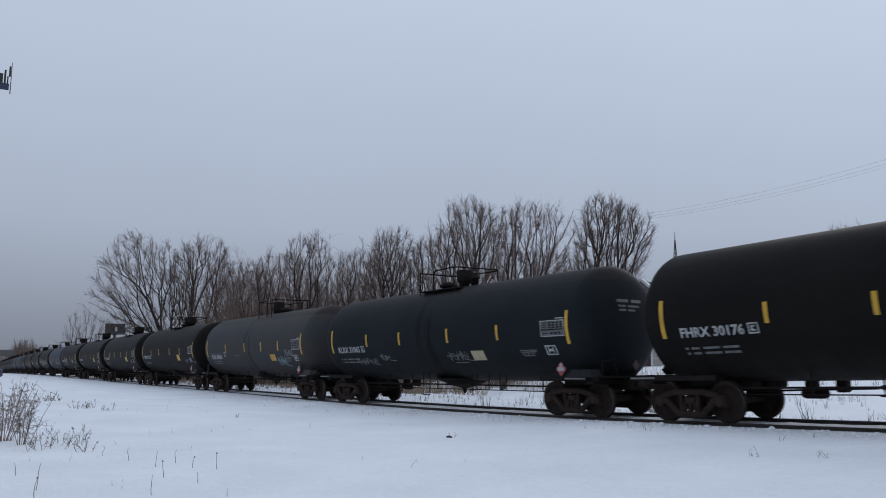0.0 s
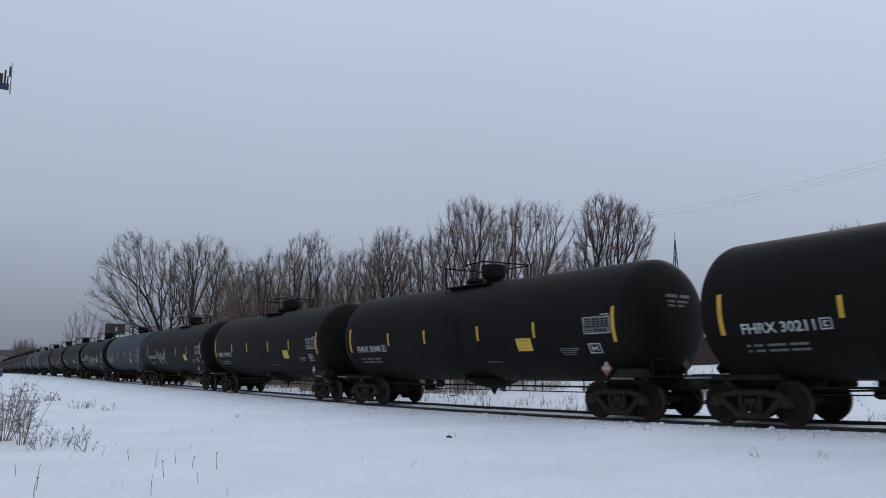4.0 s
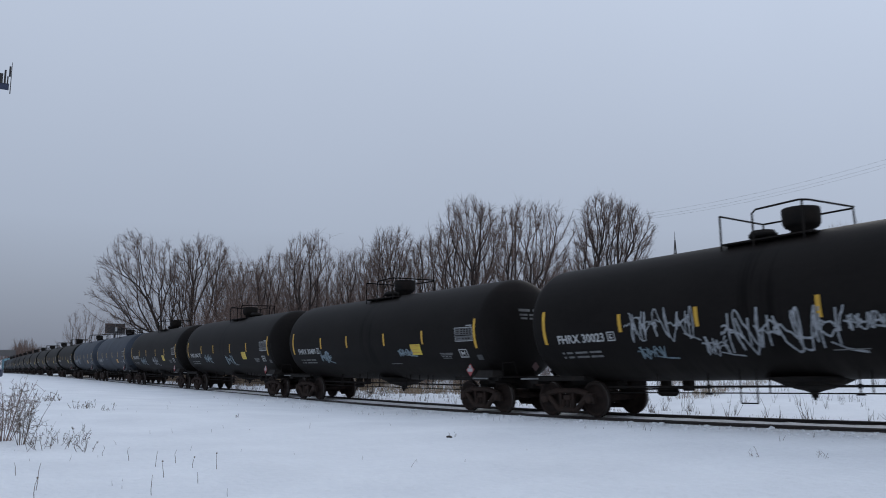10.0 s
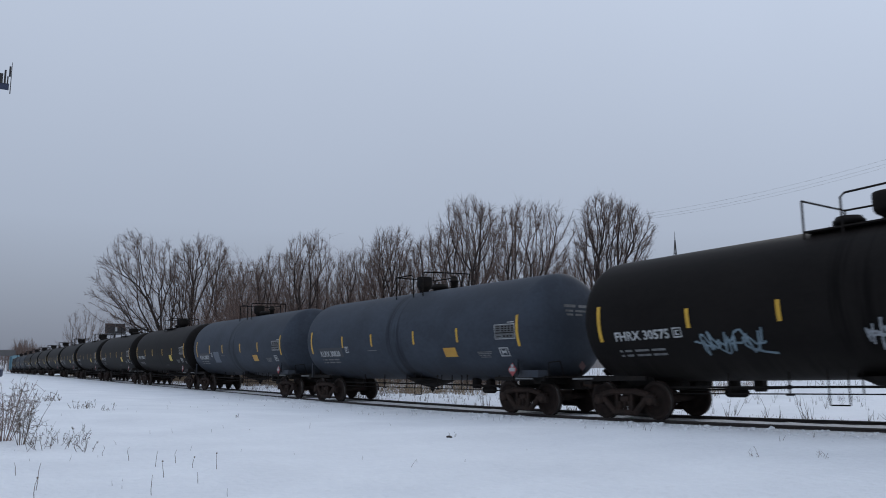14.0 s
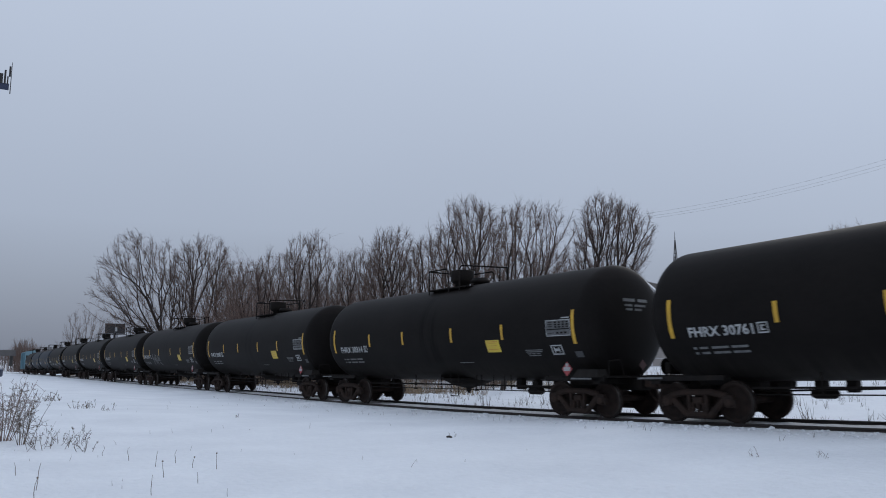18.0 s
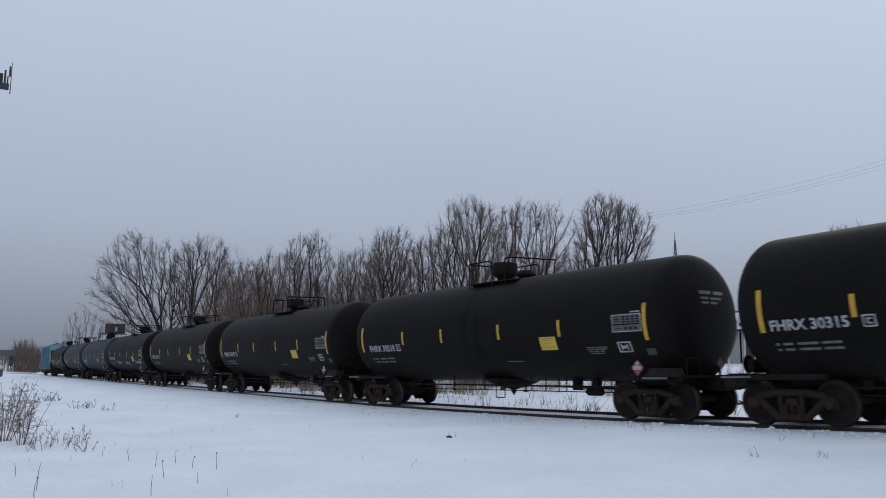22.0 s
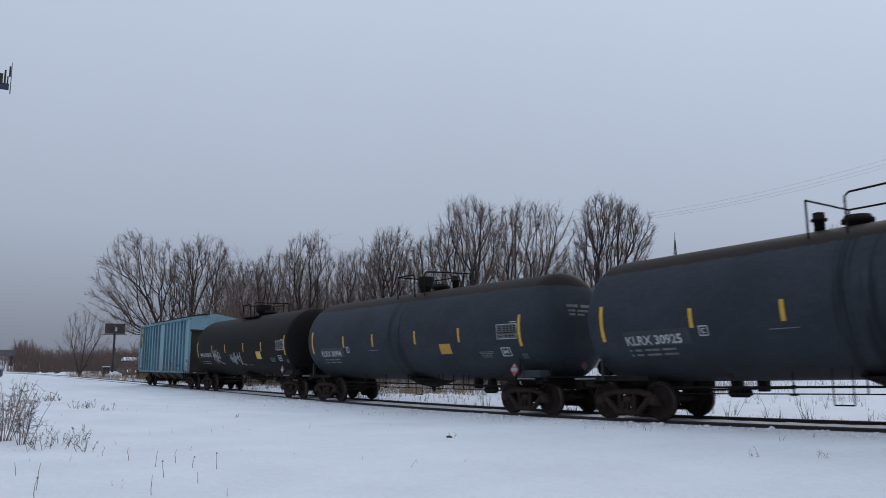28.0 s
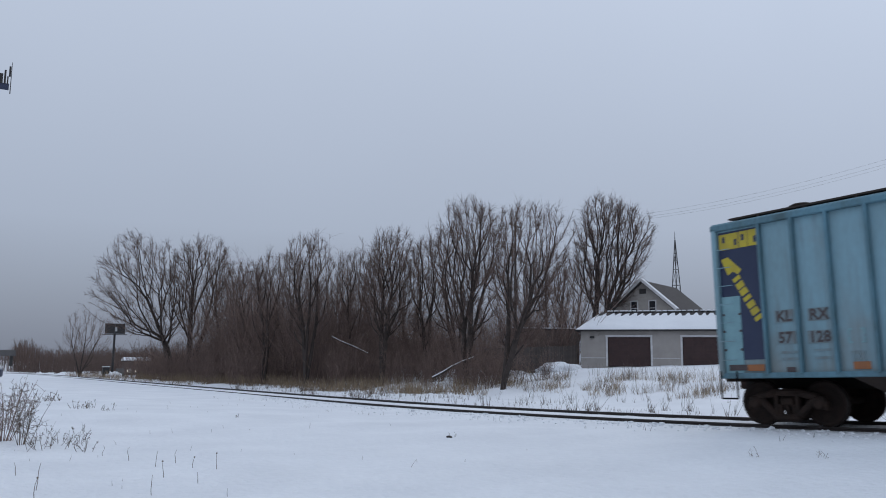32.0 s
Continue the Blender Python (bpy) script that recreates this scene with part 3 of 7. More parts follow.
def mesh_step_box(bm):
    """Sloping cover over the end of the running step."""
    v = [bm.verts.new(p) for p in ((6.92, -1.52, 1.03), (7.86, -1.52, 1.03), (7.78, -1.44, 1.24), (7.04, -1.44, 1.24),
                                   (6.92, -1.10, 1.03), (7.86, -1.10, 1.03), (7.78, -1.10, 1.24), (7.04, -1.10, 1.24))]
    for f in ((0, 1, 2, 3), (7, 6, 5, 4), (3, 2, 6, 7), (1, 5, 6, 2), (0, 3, 7, 4), (0, 4, 5, 1)):
        bm.faces.new([v[i] for i in f])
    bmesh.ops.recalc_face_normals(bm, faces=bm.faces)


def mesh_step_edge(bm):
    add_box(bm, (0.76, 0.03, 0.045), (7.26, -1.535, 0.99), bevel=0.006)


def stencil_rows(x):
    return [(x + a, x + b, z, 0.052) for z in (1.660, 1.545) for a, b in ((0.02, 0.11), (0.20, 0.42), (0.53, 0.99), (1.07, 1.50))]


def logo_rows(x):
    return [(x, x + 0.03, 1.94, 0.24), (x + 0.235, x + 0.265, 1.94, 0.24), (x + 0.03, x + 0.235, 1.94, 0.03), (x + 0.03, x + 0.235, 2.15, 0.03),
            (x + 0.08, x + 0.19, 2.0, 0.03), (x + 0.08, x + 0.12, 2.03, 0.06), (x + 0.08, x + 0.19, 2.09, 0.03)]


UNDERLINE = [(1.42, 2.18, 1.475, 0.024)]
UNDERLINE_K = [(-2.0, -1.3, 1.98, 0.022)]
TEST = [(4.95, 5.70, 1.795, 0.028), (4.97, 5.66, 1.745, 0.03)] + [(5.00 + 0.2 * k, 5.15 + 0.2 * k, 1.69, 0.03) for k in range(3)] + [(5.04, 5.55, 1.64, 0.026)]
TABLE = [(6.02, 7.00, 2.60, 0.022), (6.02, 7.00, 2.17, 0.022), (6.02, 6.042, 2.192, 0.408), (6.978, 7.00, 2.192, 0.408), (6.66, 6.98, 2.655, 0.03)]
TABLE_LINES = [(6.05, 6.97, 2.345, 0.03)] + [(6.38 + 0.155 * k, 6.48 + 0.155 * k, 2.40 + 0.065 * j, 0.042) for k in range(4) for j in range(3)] + \
    [(6.10, 6.30, 2.43 + 0.06 * j, 0.018) for j in range(3)] + [(6.44 + 0.16 * k, 6.54 + 0.16 * k, 2.235, 0.05) for k in range(3)] + [(6.1, 6.36, 2.25, 0.018)]
CORNER = [(6.08, 6.12, 1.66, 0.27), (6.49, 6.53, 1.66, 0.27), (6.12, 6.49, 1.66, 0.035), (6.12, 6.49, 1.895, 0.035), (6.19, 6.23, 1.72, 0.15), (6.38, 6.42, 1.72, 0.15), (6.23, 6.38, 1.76, 0.07)]
LABEL_BARS = [(3.26, 3.76, 2.09, 0.02), (3.30, 3.72, 2.05, 0.014), (3.26, 3.76, 1.86, 0.02), (3.32, 3.70, 1.97, 0.016)]


def mesh_head_bars(bm):
    """Small stencilled lines on the trailing head."""
    for z, h, words in ((3.11, 0.085, ((-0.47, -0.02), (0.10, 0.52))), (2.975, 0.06, ((-0.43, -0.14), (-0.05, 0.42))), (2.86, 0.06, ((-0.40, -0.14), (-0.04, 0.24)))):
        for ya, yb in words:
            pts = [bm.verts.new((head_x(math.hypot(yy, zz - TANK_Z)) + 0.010, yy, zz)) for yy, zz in ((ya, z), (yb, z), (yb, z + h), (ya, z + h))]
            bm.faces.new(pts)


def scrawl(bm, x0, x1, z0, z1, rnd, loops, width):
    """A spray-can flourish: running loops and slashes in ribbons that follow the jacket."""
    cz, amp = (z0 + z1) / 2, (z1 - z0) / 2
    lines = []
    for layer in range(2):
        pts, ph = [], rnd.uniform(0, 6)
        n = loops * 12
        for i in range(n + 1):
            u = i / n
            k = 2 * math.pi * loops * u
            a = amp * (0.55 + 0.45 * math.sin(ph + 2.3 * loops * u))
            x = x0 + (x1 - x0) * u + (x1 - x0) / loops * 0.33 * math.sin(k * (0.9 + 0.1 * layer) + ph)
            z = cz + a * math.cos(k * (1.0 + 0.37 * layer) + ph * layer) + 0.10 * amp * math.sin(5 * k)
            pts.append((x, z))
        lines.append(pts)
    for _ in range(loops):
        x, l = rnd.uniform(x0, x1), rnd.uniform(0.5, 1.0) * amp
        lines.append([(x + 0.12 * q * l / amp, cz - l + 2 * l * q) for q in (0, 0.35, 0.7, 1.0)])
    tail = rnd.uniform(0.1, 0.4)
    lines.append([(x1 - 0.3, cz - amp * 0.6), (x1, cz - amp * 0.9), (x1 + tail, cz - amp * 1.05)])
    for pts in lines:
        for (xa, za), (xb, zb) in zip(pts, pts[1:]):
            dx, dz = xb - xa, zb - za
            ln = max(1e-4, math.hypot(dx, dz))
            w = width * rnd.uniform(0.75, 1.1)
            ox, oz = -dz / ln * w, dx / ln * w
            q = []
            for x, z in ((xa + ox, za + oz), (xa - ox, za - oz), (xb - ox, zb - oz), (xb + ox, zb + oz)):
                z = min(max(z, 1.2), 3.9)
                q.append(bm.verts.new(on_tank(x, math.degrees(math.asin((z - TANK_Z) / TANK_R)), 0.013)))
            bm.faces.new(q)


def tank_car(n, number, paint, colour, scribbles=()):
    car = empty("tank_car")
    tagged(car, "%s railway tank car with yellow reflector strips%s" % (colour, ", sprayed with graffiti" if scribbles else ""),
           "tank car", group="tank cars of the train")
    p = paint.name
    tank = part("tank", shared("tank_" + p, mesh_tank, paint), paint, car)
    # marks on the jacket belong to the tank
    part("head_shield", shared("head_shield_" + p, mesh_head_shield, paint), paint, tank)
    for x in {2: (-3.46, -0.36, 2.07, 4.34), 17: (-4.76, -1.9, 1.4, 4.03)}.get(n, (-3.99, -1.62, 1.38, 4.03)):
        part("reflector_strip", shared("strip%s" % x, mesh_patch(x - 0.055, x + 0.055, 2.14, 2.60), YELLOW), YELLOW, tank)
    for x in (-6.55 if n == 13 else -6.84, 7.10):
        part("reflector_strip", shared("strip%s" % x, mesh_patch(x - 0.06, x + 0.06, 1.94, 2.87, nz=6), YELLOW), YELLOW, tank, "tall yellow end reflector")
    grey = "grey" in colour
    if n in (2, 7, 12, 13):
        part("warning_label", shared("label_low", mesh_patch(3.12, 3.82, 1.68, 1.98), LABELO), LABELO, tank, "orange-yellow label with small print")
    if grey:
        part("number_patch", shared("number_patch", mesh_patch(-6.16, -4.10, 1.78, 2.16, 0.008, 3, 3), PATCHD), PATCHD, tank, "dark repainted patch behind the number")
    if n in (22, 23):
        part("warning_label", shared("label_orange", mesh_patch(2.84, 3.48, 1.78, 2.11), LABELO), LABELO, tank, "orange-yellow label with small print")
    elif n == 1:
        part("warning_label", shared("label_pale", mesh_patch(2.52, 3.18, 1.55, 1.85), LABELC), LABELC, tank, "faded cream label")
    elif n not in (2, 7, 12, 13):
        part("warning_label", shared("label", mesh_patch(3.18, 3.84, 1.78, 2.15), LABELY), LABELY, tank, "yellow label with small print")
    if n == 13:
        part("pale_patch", shared("pale_patch", mesh_patch(-3.35, -2.35, 1.62, 2.22, 0.008, 2, 3), PATCHP), PATCHP, tank, "pale repainted patch")
    tx, tz = (-6.12, 1.82) if grey else (-6.66, 1.97) if n == 17 else (-6.36, 1.945)
    lx = -3.82 if grey else -4.62 if n == 17 else -4.49
    part("capacity_table", shared("capacity_table", mesh_patch(6.042, 6.978, 2.192, 2.60), TABLEP), TABLEP, tank, "grey stencilled capacity table")
    for key, rows, mm in (("stencil%s" % tx, stencil_rows(tx), DIM), ("logo_mark%s" % lx, logo_rows(lx), WHITE), ("underline%s" % grey, UNDERLINE_K if grey else UNDERLINE, DIM),
                          ("test_table", TEST, DIM), ("corner_mark", CORNER, WHITE), ("table_border", TABLE, WHITE), ("table_grid", TABLE_LINES, FRAME), ("label_print", [] if n in (1, 2, 7, 12, 13, 22, 23) else LABEL_BARS, LABELO)):
        if not rows:
            continue
        plain = key.rstrip("-.0123456789").replace("True", "").replace("False", "")
        ob = part(plain, shared(key, mesh_bars(rows, 0.013), mm), mm, tank, "faded white stencilling" if mm is DIM else "")
        ob["kind"] = "stuff"
    hs = part("head_stencil", shared("head_stencil", mesh_head_bars, DIM), DIM, tank, "small white stencilled lines")
    hs["kind"] = "stuff"
    tank_text(number, tx, tz, 0.325, WHITE, tank, "reporting_mark", 1.75)
    rnd = random.Random(100 + n)
    for x0, x1, z0, z1, loops, width, mm in scribbles:
        bm = bmesh.new()
        scrawl(bm, x0, x1, z0, z1, rnd, loops, width)
        part("graffiti", bm, mm, tank, "sprayed graffiti scrawl")
    # top fittings
    turned = n not in (0, 1, 3, 4, 5, 8, 9, 11, 14, 22)
    side = "turned" if turned else "plain"
    small = grey or n == 1
    wx = (-1.0, 1.3) if turned else (-1.3, 1.0)
    bx, vx = ((-0.38, 0.66) if grey else (-0.17, 0.88)) if turned else ((0.40, -0.68) if grey else (0.22, -0.78))
    rx = {1: 0.82, 2: -0.85, 22: -1.56}.get(n, 1.58)
    for key, tag, make in (("walkway", side, mesh_walkway(*wx)), ("valve_housing", "%s%s%s" % (bx, small, side), mesh_housing(bx, 0.30 if small else 0.43)),
                           ("manway", str(vx), mesh_valve(vx)), ("relief_valve", str(rx), mesh_relief(rx))):
        if key == "relief_valve" and not small:
            continue
        if key == "walkway" and grey:
            continue
        part(key, shared(key + tag, make, FRAME), FRAME, car).matrix_basis = pose(0.6 if n == 2 else 0, 0, 0)
    for key, paths in rail_paths(turned):
        part("handrail", shared("handrail_" + key + side, mesh_rail(paths), FRAME), FRAME, car).matrix_basis = pose(0.6 if n == 2 else 0, 0, 0)
    # below the tank
    for key, make in (("brake_pipe", mesh_piping), ("air_reservoir", mesh_reservoir), ("slack_adjuster", mesh_rigging), ("bottom_outlet", mesh_outlet), ("step", mesh_step)):
        ob = part(key, shared(key, make, FRAME), FRAME, car)
        if key in ("air_reservoir", "slack_adjuster") and not turned:
            ob.matrix_basis = pose(0, 0, 0, 0, 0, 180)
        if key == "step":
            ob.matrix_basis = pose(-0.12 if n == 10 else 0.44 if turned else -1.04, 0, 0)
    placard = part("placard_holder", shared("placard_post", mesh_placard_post, FRAME), FRAME, car)
    part("placard", shared("placard", lambda bm: diamond(bm, PLACARD_AT, 0.20, 0.012), REDP), REDP, placard, "red and white diamond placard")
    part("placard_bar", shared("placard_bar", mesh_placard_bar, WHITE), WHITE, placard)
    holder = part("placard_holder", shared("end_placard_post", mesh_end_placard_post, FRAME), FRAME, car)
    part("placard", shared("end_placard", lambda bm: diamond(bm, END_PLACARD_AT, 0.15, 0.012, Matrix.Rotation(radians(90), 4, "Z")), REDD), REDD, holder, "dull red diamond placard")
    part("step_box", shared("step_box_" + p, mesh_step_box, paint), paint, car)
    part("step_edge", shared("step_edge", mesh_step_edge, DIM), DIM, car, "pale step edge")
    back = part("step_edge", shared("step_edge", mesh_step_edge, DIM), DIM, car, "pale step edge")
    back.matrix_basis = pose(-14.9, 0, 0)
    if n >= 14 or n in (3, 6, 9, 10):
        part("jacking_plate", shared("jacking_plate", mesh_patch(6.98, 7.26, 1.58, 1.74, 0.016, 2, 2), PLATE), PLATE, tank, "small bare grey plate")
    for sx in (-1, 1):
        turn = pose(sx * 6.68, 0, 0, 0, 0, 0 if sx > 0 else 180)
        sill = part("stub_sill", shared("stub_sill", mesh_stub_sill, FRAME), FRAME, car)
        sill.matrix_basis = turn
        cp = part("coupler", shared("coupler", mesh_coupler, CAST), CAST, sill)
        pf = part("platform", shared("platform", mesh_platform, FRAME), FRAME, sill, "open steel grating")
        pf["kind"] = "stuff"
        part("end_handrail", shared("end_handrail", mesh_end_rail(sx), FRAME), FRAME, sill)
        if grey:
            cp = part("corner_post", shared("corner_post_" + p, mesh_corner_post, paint), paint, car)
            cp.matrix_basis = Matrix.Translation((6.86 if sx > 0 else -7.05, 0, 0))
        if sx < 0:
            if n >= 14:
                part("brake_wheel", shared("brake_wheel", mesh_brake_wheel, FRAME), FRAME, sill)
            part("brake_cylinder", shared("brake_cylinder", mesh_brake_cylinder, FRAME), FRAME, sill)
            part("end_brace", shared("end_brace", mesh_end_brace, FRAME), FRAME, sill)
    trucks(car)
    return car


def trucks(car, half=TRUCK, axle=AXLE):
    for sx in (-1, 1):
        for sy in (-1, 1):
            f = part("side_frame", shared("side_frame%s" % axle, lambda bm: mesh_sideframe(bm, axle), CAST), CAST, car)
            f.matrix_basis = TILT @ pose(sx * half, sy * 1.0, WHEEL_R - 0.457)
            part("spring_nest", shared("spring_nest", mesh_springs, CAST), CAST, f)
            for bx in (-axle, axle):
                b = part("bearing", shared("bearing", mesh_bearing, CAST), CAST, f)
                b.matrix_basis = pose(bx, 0, 0.457, 0, 0, 0 if sy < 0 else 180)
        b = part("bolster", shared("bolster", mesh_bolster, CAST), CAST, car)
        b.matrix_basis = TILT @ pose(sx * half, 0, 0)
        for bx in (-0.36, 0.36):
            k = part("brake_beam", shared("brake_beam", mesh_brake_beam, CAST), CAST, car)
            k.matrix_basis = TILT @ pose(sx * half + bx, 0, 0)
    for k, x in enumerate((-half - axle, -half + axle, half - axle, half + axle)):
        ax = part("wheelset", shared("axle", mesh_axle, WHEEL), WHEEL, car)
        ax.matrix_basis = TILT @ pose(x, 0, WHEEL_R)
        for sy in (-1, 1):
            w = part("wheel", shared("wheel", mesh_wheel, WHEEL), WHEEL, ax)
            w.matrix_basis = pose(0, sy * 0.77, 0, 0, 0, 0 if sy < 0 else 180)
            t = part("tread", shared("tread", mesh_tread, TREAD), TREAD, ax, "polished wheel tread")
            t.matrix_basis = w.matrix_basis.copy()
        AXLE_OBS.setdefault(x, []).append(ax)


AXLE_OBS = {}
REDD = material("faded_dark_placard", (0.085, 0.030, 0.030), 0.6, 0, (0.05, 0.03, 0.03), 6, 30, 0.0)
LABELC = material("cream_label", (0.42, 0.37, 0.23), 0.5, 0, (0.32, 0.27, 0.16), 3, 30, 0.05)
TABLEP = material("table_panel_paint", (0.105, 0.11, 0.115), 0.6, 0, (0.05, 0.05, 0.05), 5, 30, 0.0)
PLATE = material("bare_grey_plate", (0.060, 0.062, 0.064), 0.6, 0, (0.035, 0.035, 0.036), 6, 30, 0.1)
LABELO = material("orange_label", (0.50, 0.27, 0.025), 0.5, 0, (0.4, 0.2, 0.025), 3, 30, 0.05)
PATCHD = material("dark_patch_paint", (0.016, 0.018, 0.022), 0.6, 0, (0.026, 0.03, 0.037), 4, 30, 0.0)
PATCHP = material("pale_patch_paint", (0.085, 0.105, 0.135), 0.6, 0, (0.07, 0.085, 0.11), 4, 30, 0.0)
B_, G_, S_ = (BLACK, "black"), (GREY, "blue-grey"), (SLATE, "faded slate-black")
CARS = [
    ("FHRX 30176", *B_, ()),
    ("KLRX 31065", *S_, ((-5.0, -3.6, 1.45, 1.72, 5, 0.012, DIM), (-3.2, -2.5, 1.6, 1.85, 3, 0.012, DIM), (1.2, 2.3, 1.55, 1.85, 4, 0.012, DIM))),
    ("KLRX 30848", WORN, "worn slate-grey", ((3.98, 4.98, 1.44, 1.90, 5, 0.02, SPRAYB), (5.1, 6.0, 1.85, 2.2, 4, 0.018, DIM))),
    ("FHRX 30211", *B_, ()),
    ("FHRX 30340", *B_, ()),
    ("FHRX 30419", *B_, ()),
    ("FHRX 30461", *B_, ((-3.75, -1.75, 1.55, 2.45, 4, 0.026, SPRAY),)),
    ("KLRX 30991", *G_, ()),
    ("FHRX 30023", *B_, ((-3.75, -1.75, 1.85, 2.65, 6, 0.018, SPRAY), (-3.6, -2.8, 1.45, 1.75, 4, 0.018, SPRAYB), (-1.6, -0.9, 1.45, 1.9, 3, 0.018, SPRAY), (-0.9, 1.75, 1.45, 2.45, 6, 0.024, SPRAY),
                         (1.9, 2.75, 1.85, 2.2, 4, 0.02, SPRAY), (2.95, 3.2, 1.72, 1.95, 2, 0.02, SPRAY), (3.6, 4.6, 1.75, 2.35, 4, 0.024, SPRAYB))),
    ("FHRX 30489", *B_, ((-4.2, -3.3, 1.55, 2.05, 4, 0.028, SPRAYB), (2.3, 3.2, 1.75, 2.0, 4, 0.024, SPRAYB))),
    ("FHRX 30467", *B_, ((-3.5, -2.3, 1.6, 2.1, 4, 0.026, SPRAYB), (0.3, 1.7, 1.5, 2.0, 4, 0.024, SPRAYB))),
    ("FHRX 30575", *B_, ((-3.8, -2.2, 1.5, 2.05, 4, 0.026, SPRAYB), (0.2, 1.6, 1.45, 2.1, 4, 0.026, SPRAY))),
    ("KLRX 30820", *G_, ()),
    ("KLRX 30877", *G_, ()),
    ("FHRX 30761", *B_, ()),
    ("FHRX 30314", *B_, ()),
    ("FHRX 30383", *B_, ()),
    ("FHRX 30315", *B_, ((-4.0, -1.9, 1.5, 2.25, 6, 0.016, DIM),)),
    ("FHRX 30218", *B_, ()),
    ("FHRX 30747", *B_, ()),
    ("FHRX 30630", *B_, ()),
    ("FHRX 30120", *B_, ((-3.6, -1.8, 1.55, 1.85, 6, 0.018, SPRAY), (-0.1, 1.7, 1.5, 1.8, 6, 0.018, SPRAY), (4.2, 6.0, 1.55, 1.85, 6, 0.018, SPRAY))),
    ("KLRX 30925", GREYD, "soot-topped blue-grey", ()),
    ("KLRX 30994", GREYD, "soot-topped blue-grey", ()),
    ("FHRX 30159", *B_, ((-3.85, -2.7, 1.55, 2.35, 3, 0.03, SPRAY), (-0.9, 0.8, 1.5, 2.15, 5, 0.026, SPRAY))),
]
TRAIN = [(n, tank_car(n, *spec)) for n, spec in enumerate(CARS)]


# ---------------------------------------------------------------- bare trees
def crown_points(rng, seed, count, height, radius, low, off, peak):
    """Places to which the branches of a crown reach, inside a lumpy dome."""
    m = count * 6
    v, ang = rng.uniform(0, 1, m), rng.uniform(0, 2 * math.pi, m)
    e = np.where(v < peak, (peak - v) / peak, (v - peak) / (1 - peak))
    lump = np.array([noise.noise((math.cos(a) * 1.3 + seed * 3.1, math.sin(a) * 1.3, q * 2.4)) for a, q in zip(ang, v)])
    rim = radius * np.sqrt(np.maximum(0, 1 - e ** 2.1)) * (0.90 + 0.42 * lump)
    rr = np.sqrt(rng.uniform(0.02, 1, m)) * rim
    keep = rng.uniform(0, 1, m) < np.clip(rim / radius, 0.05, 1.0) ** 1.2
    v, ang, rr, lump = v[keep][:count], ang[keep][:count], rr[keep][:count], lump[keep][:count]
    shift = 0.45 + 0.55 * np.sqrt(v)
    z = height * (low + (1 - low) * v * (0.97 + 0.10 * lump))
    return np.c_[rr * np.cos(ang) + off[0] * shift, rr * np.sin(ang) + off[1] * shift, z]


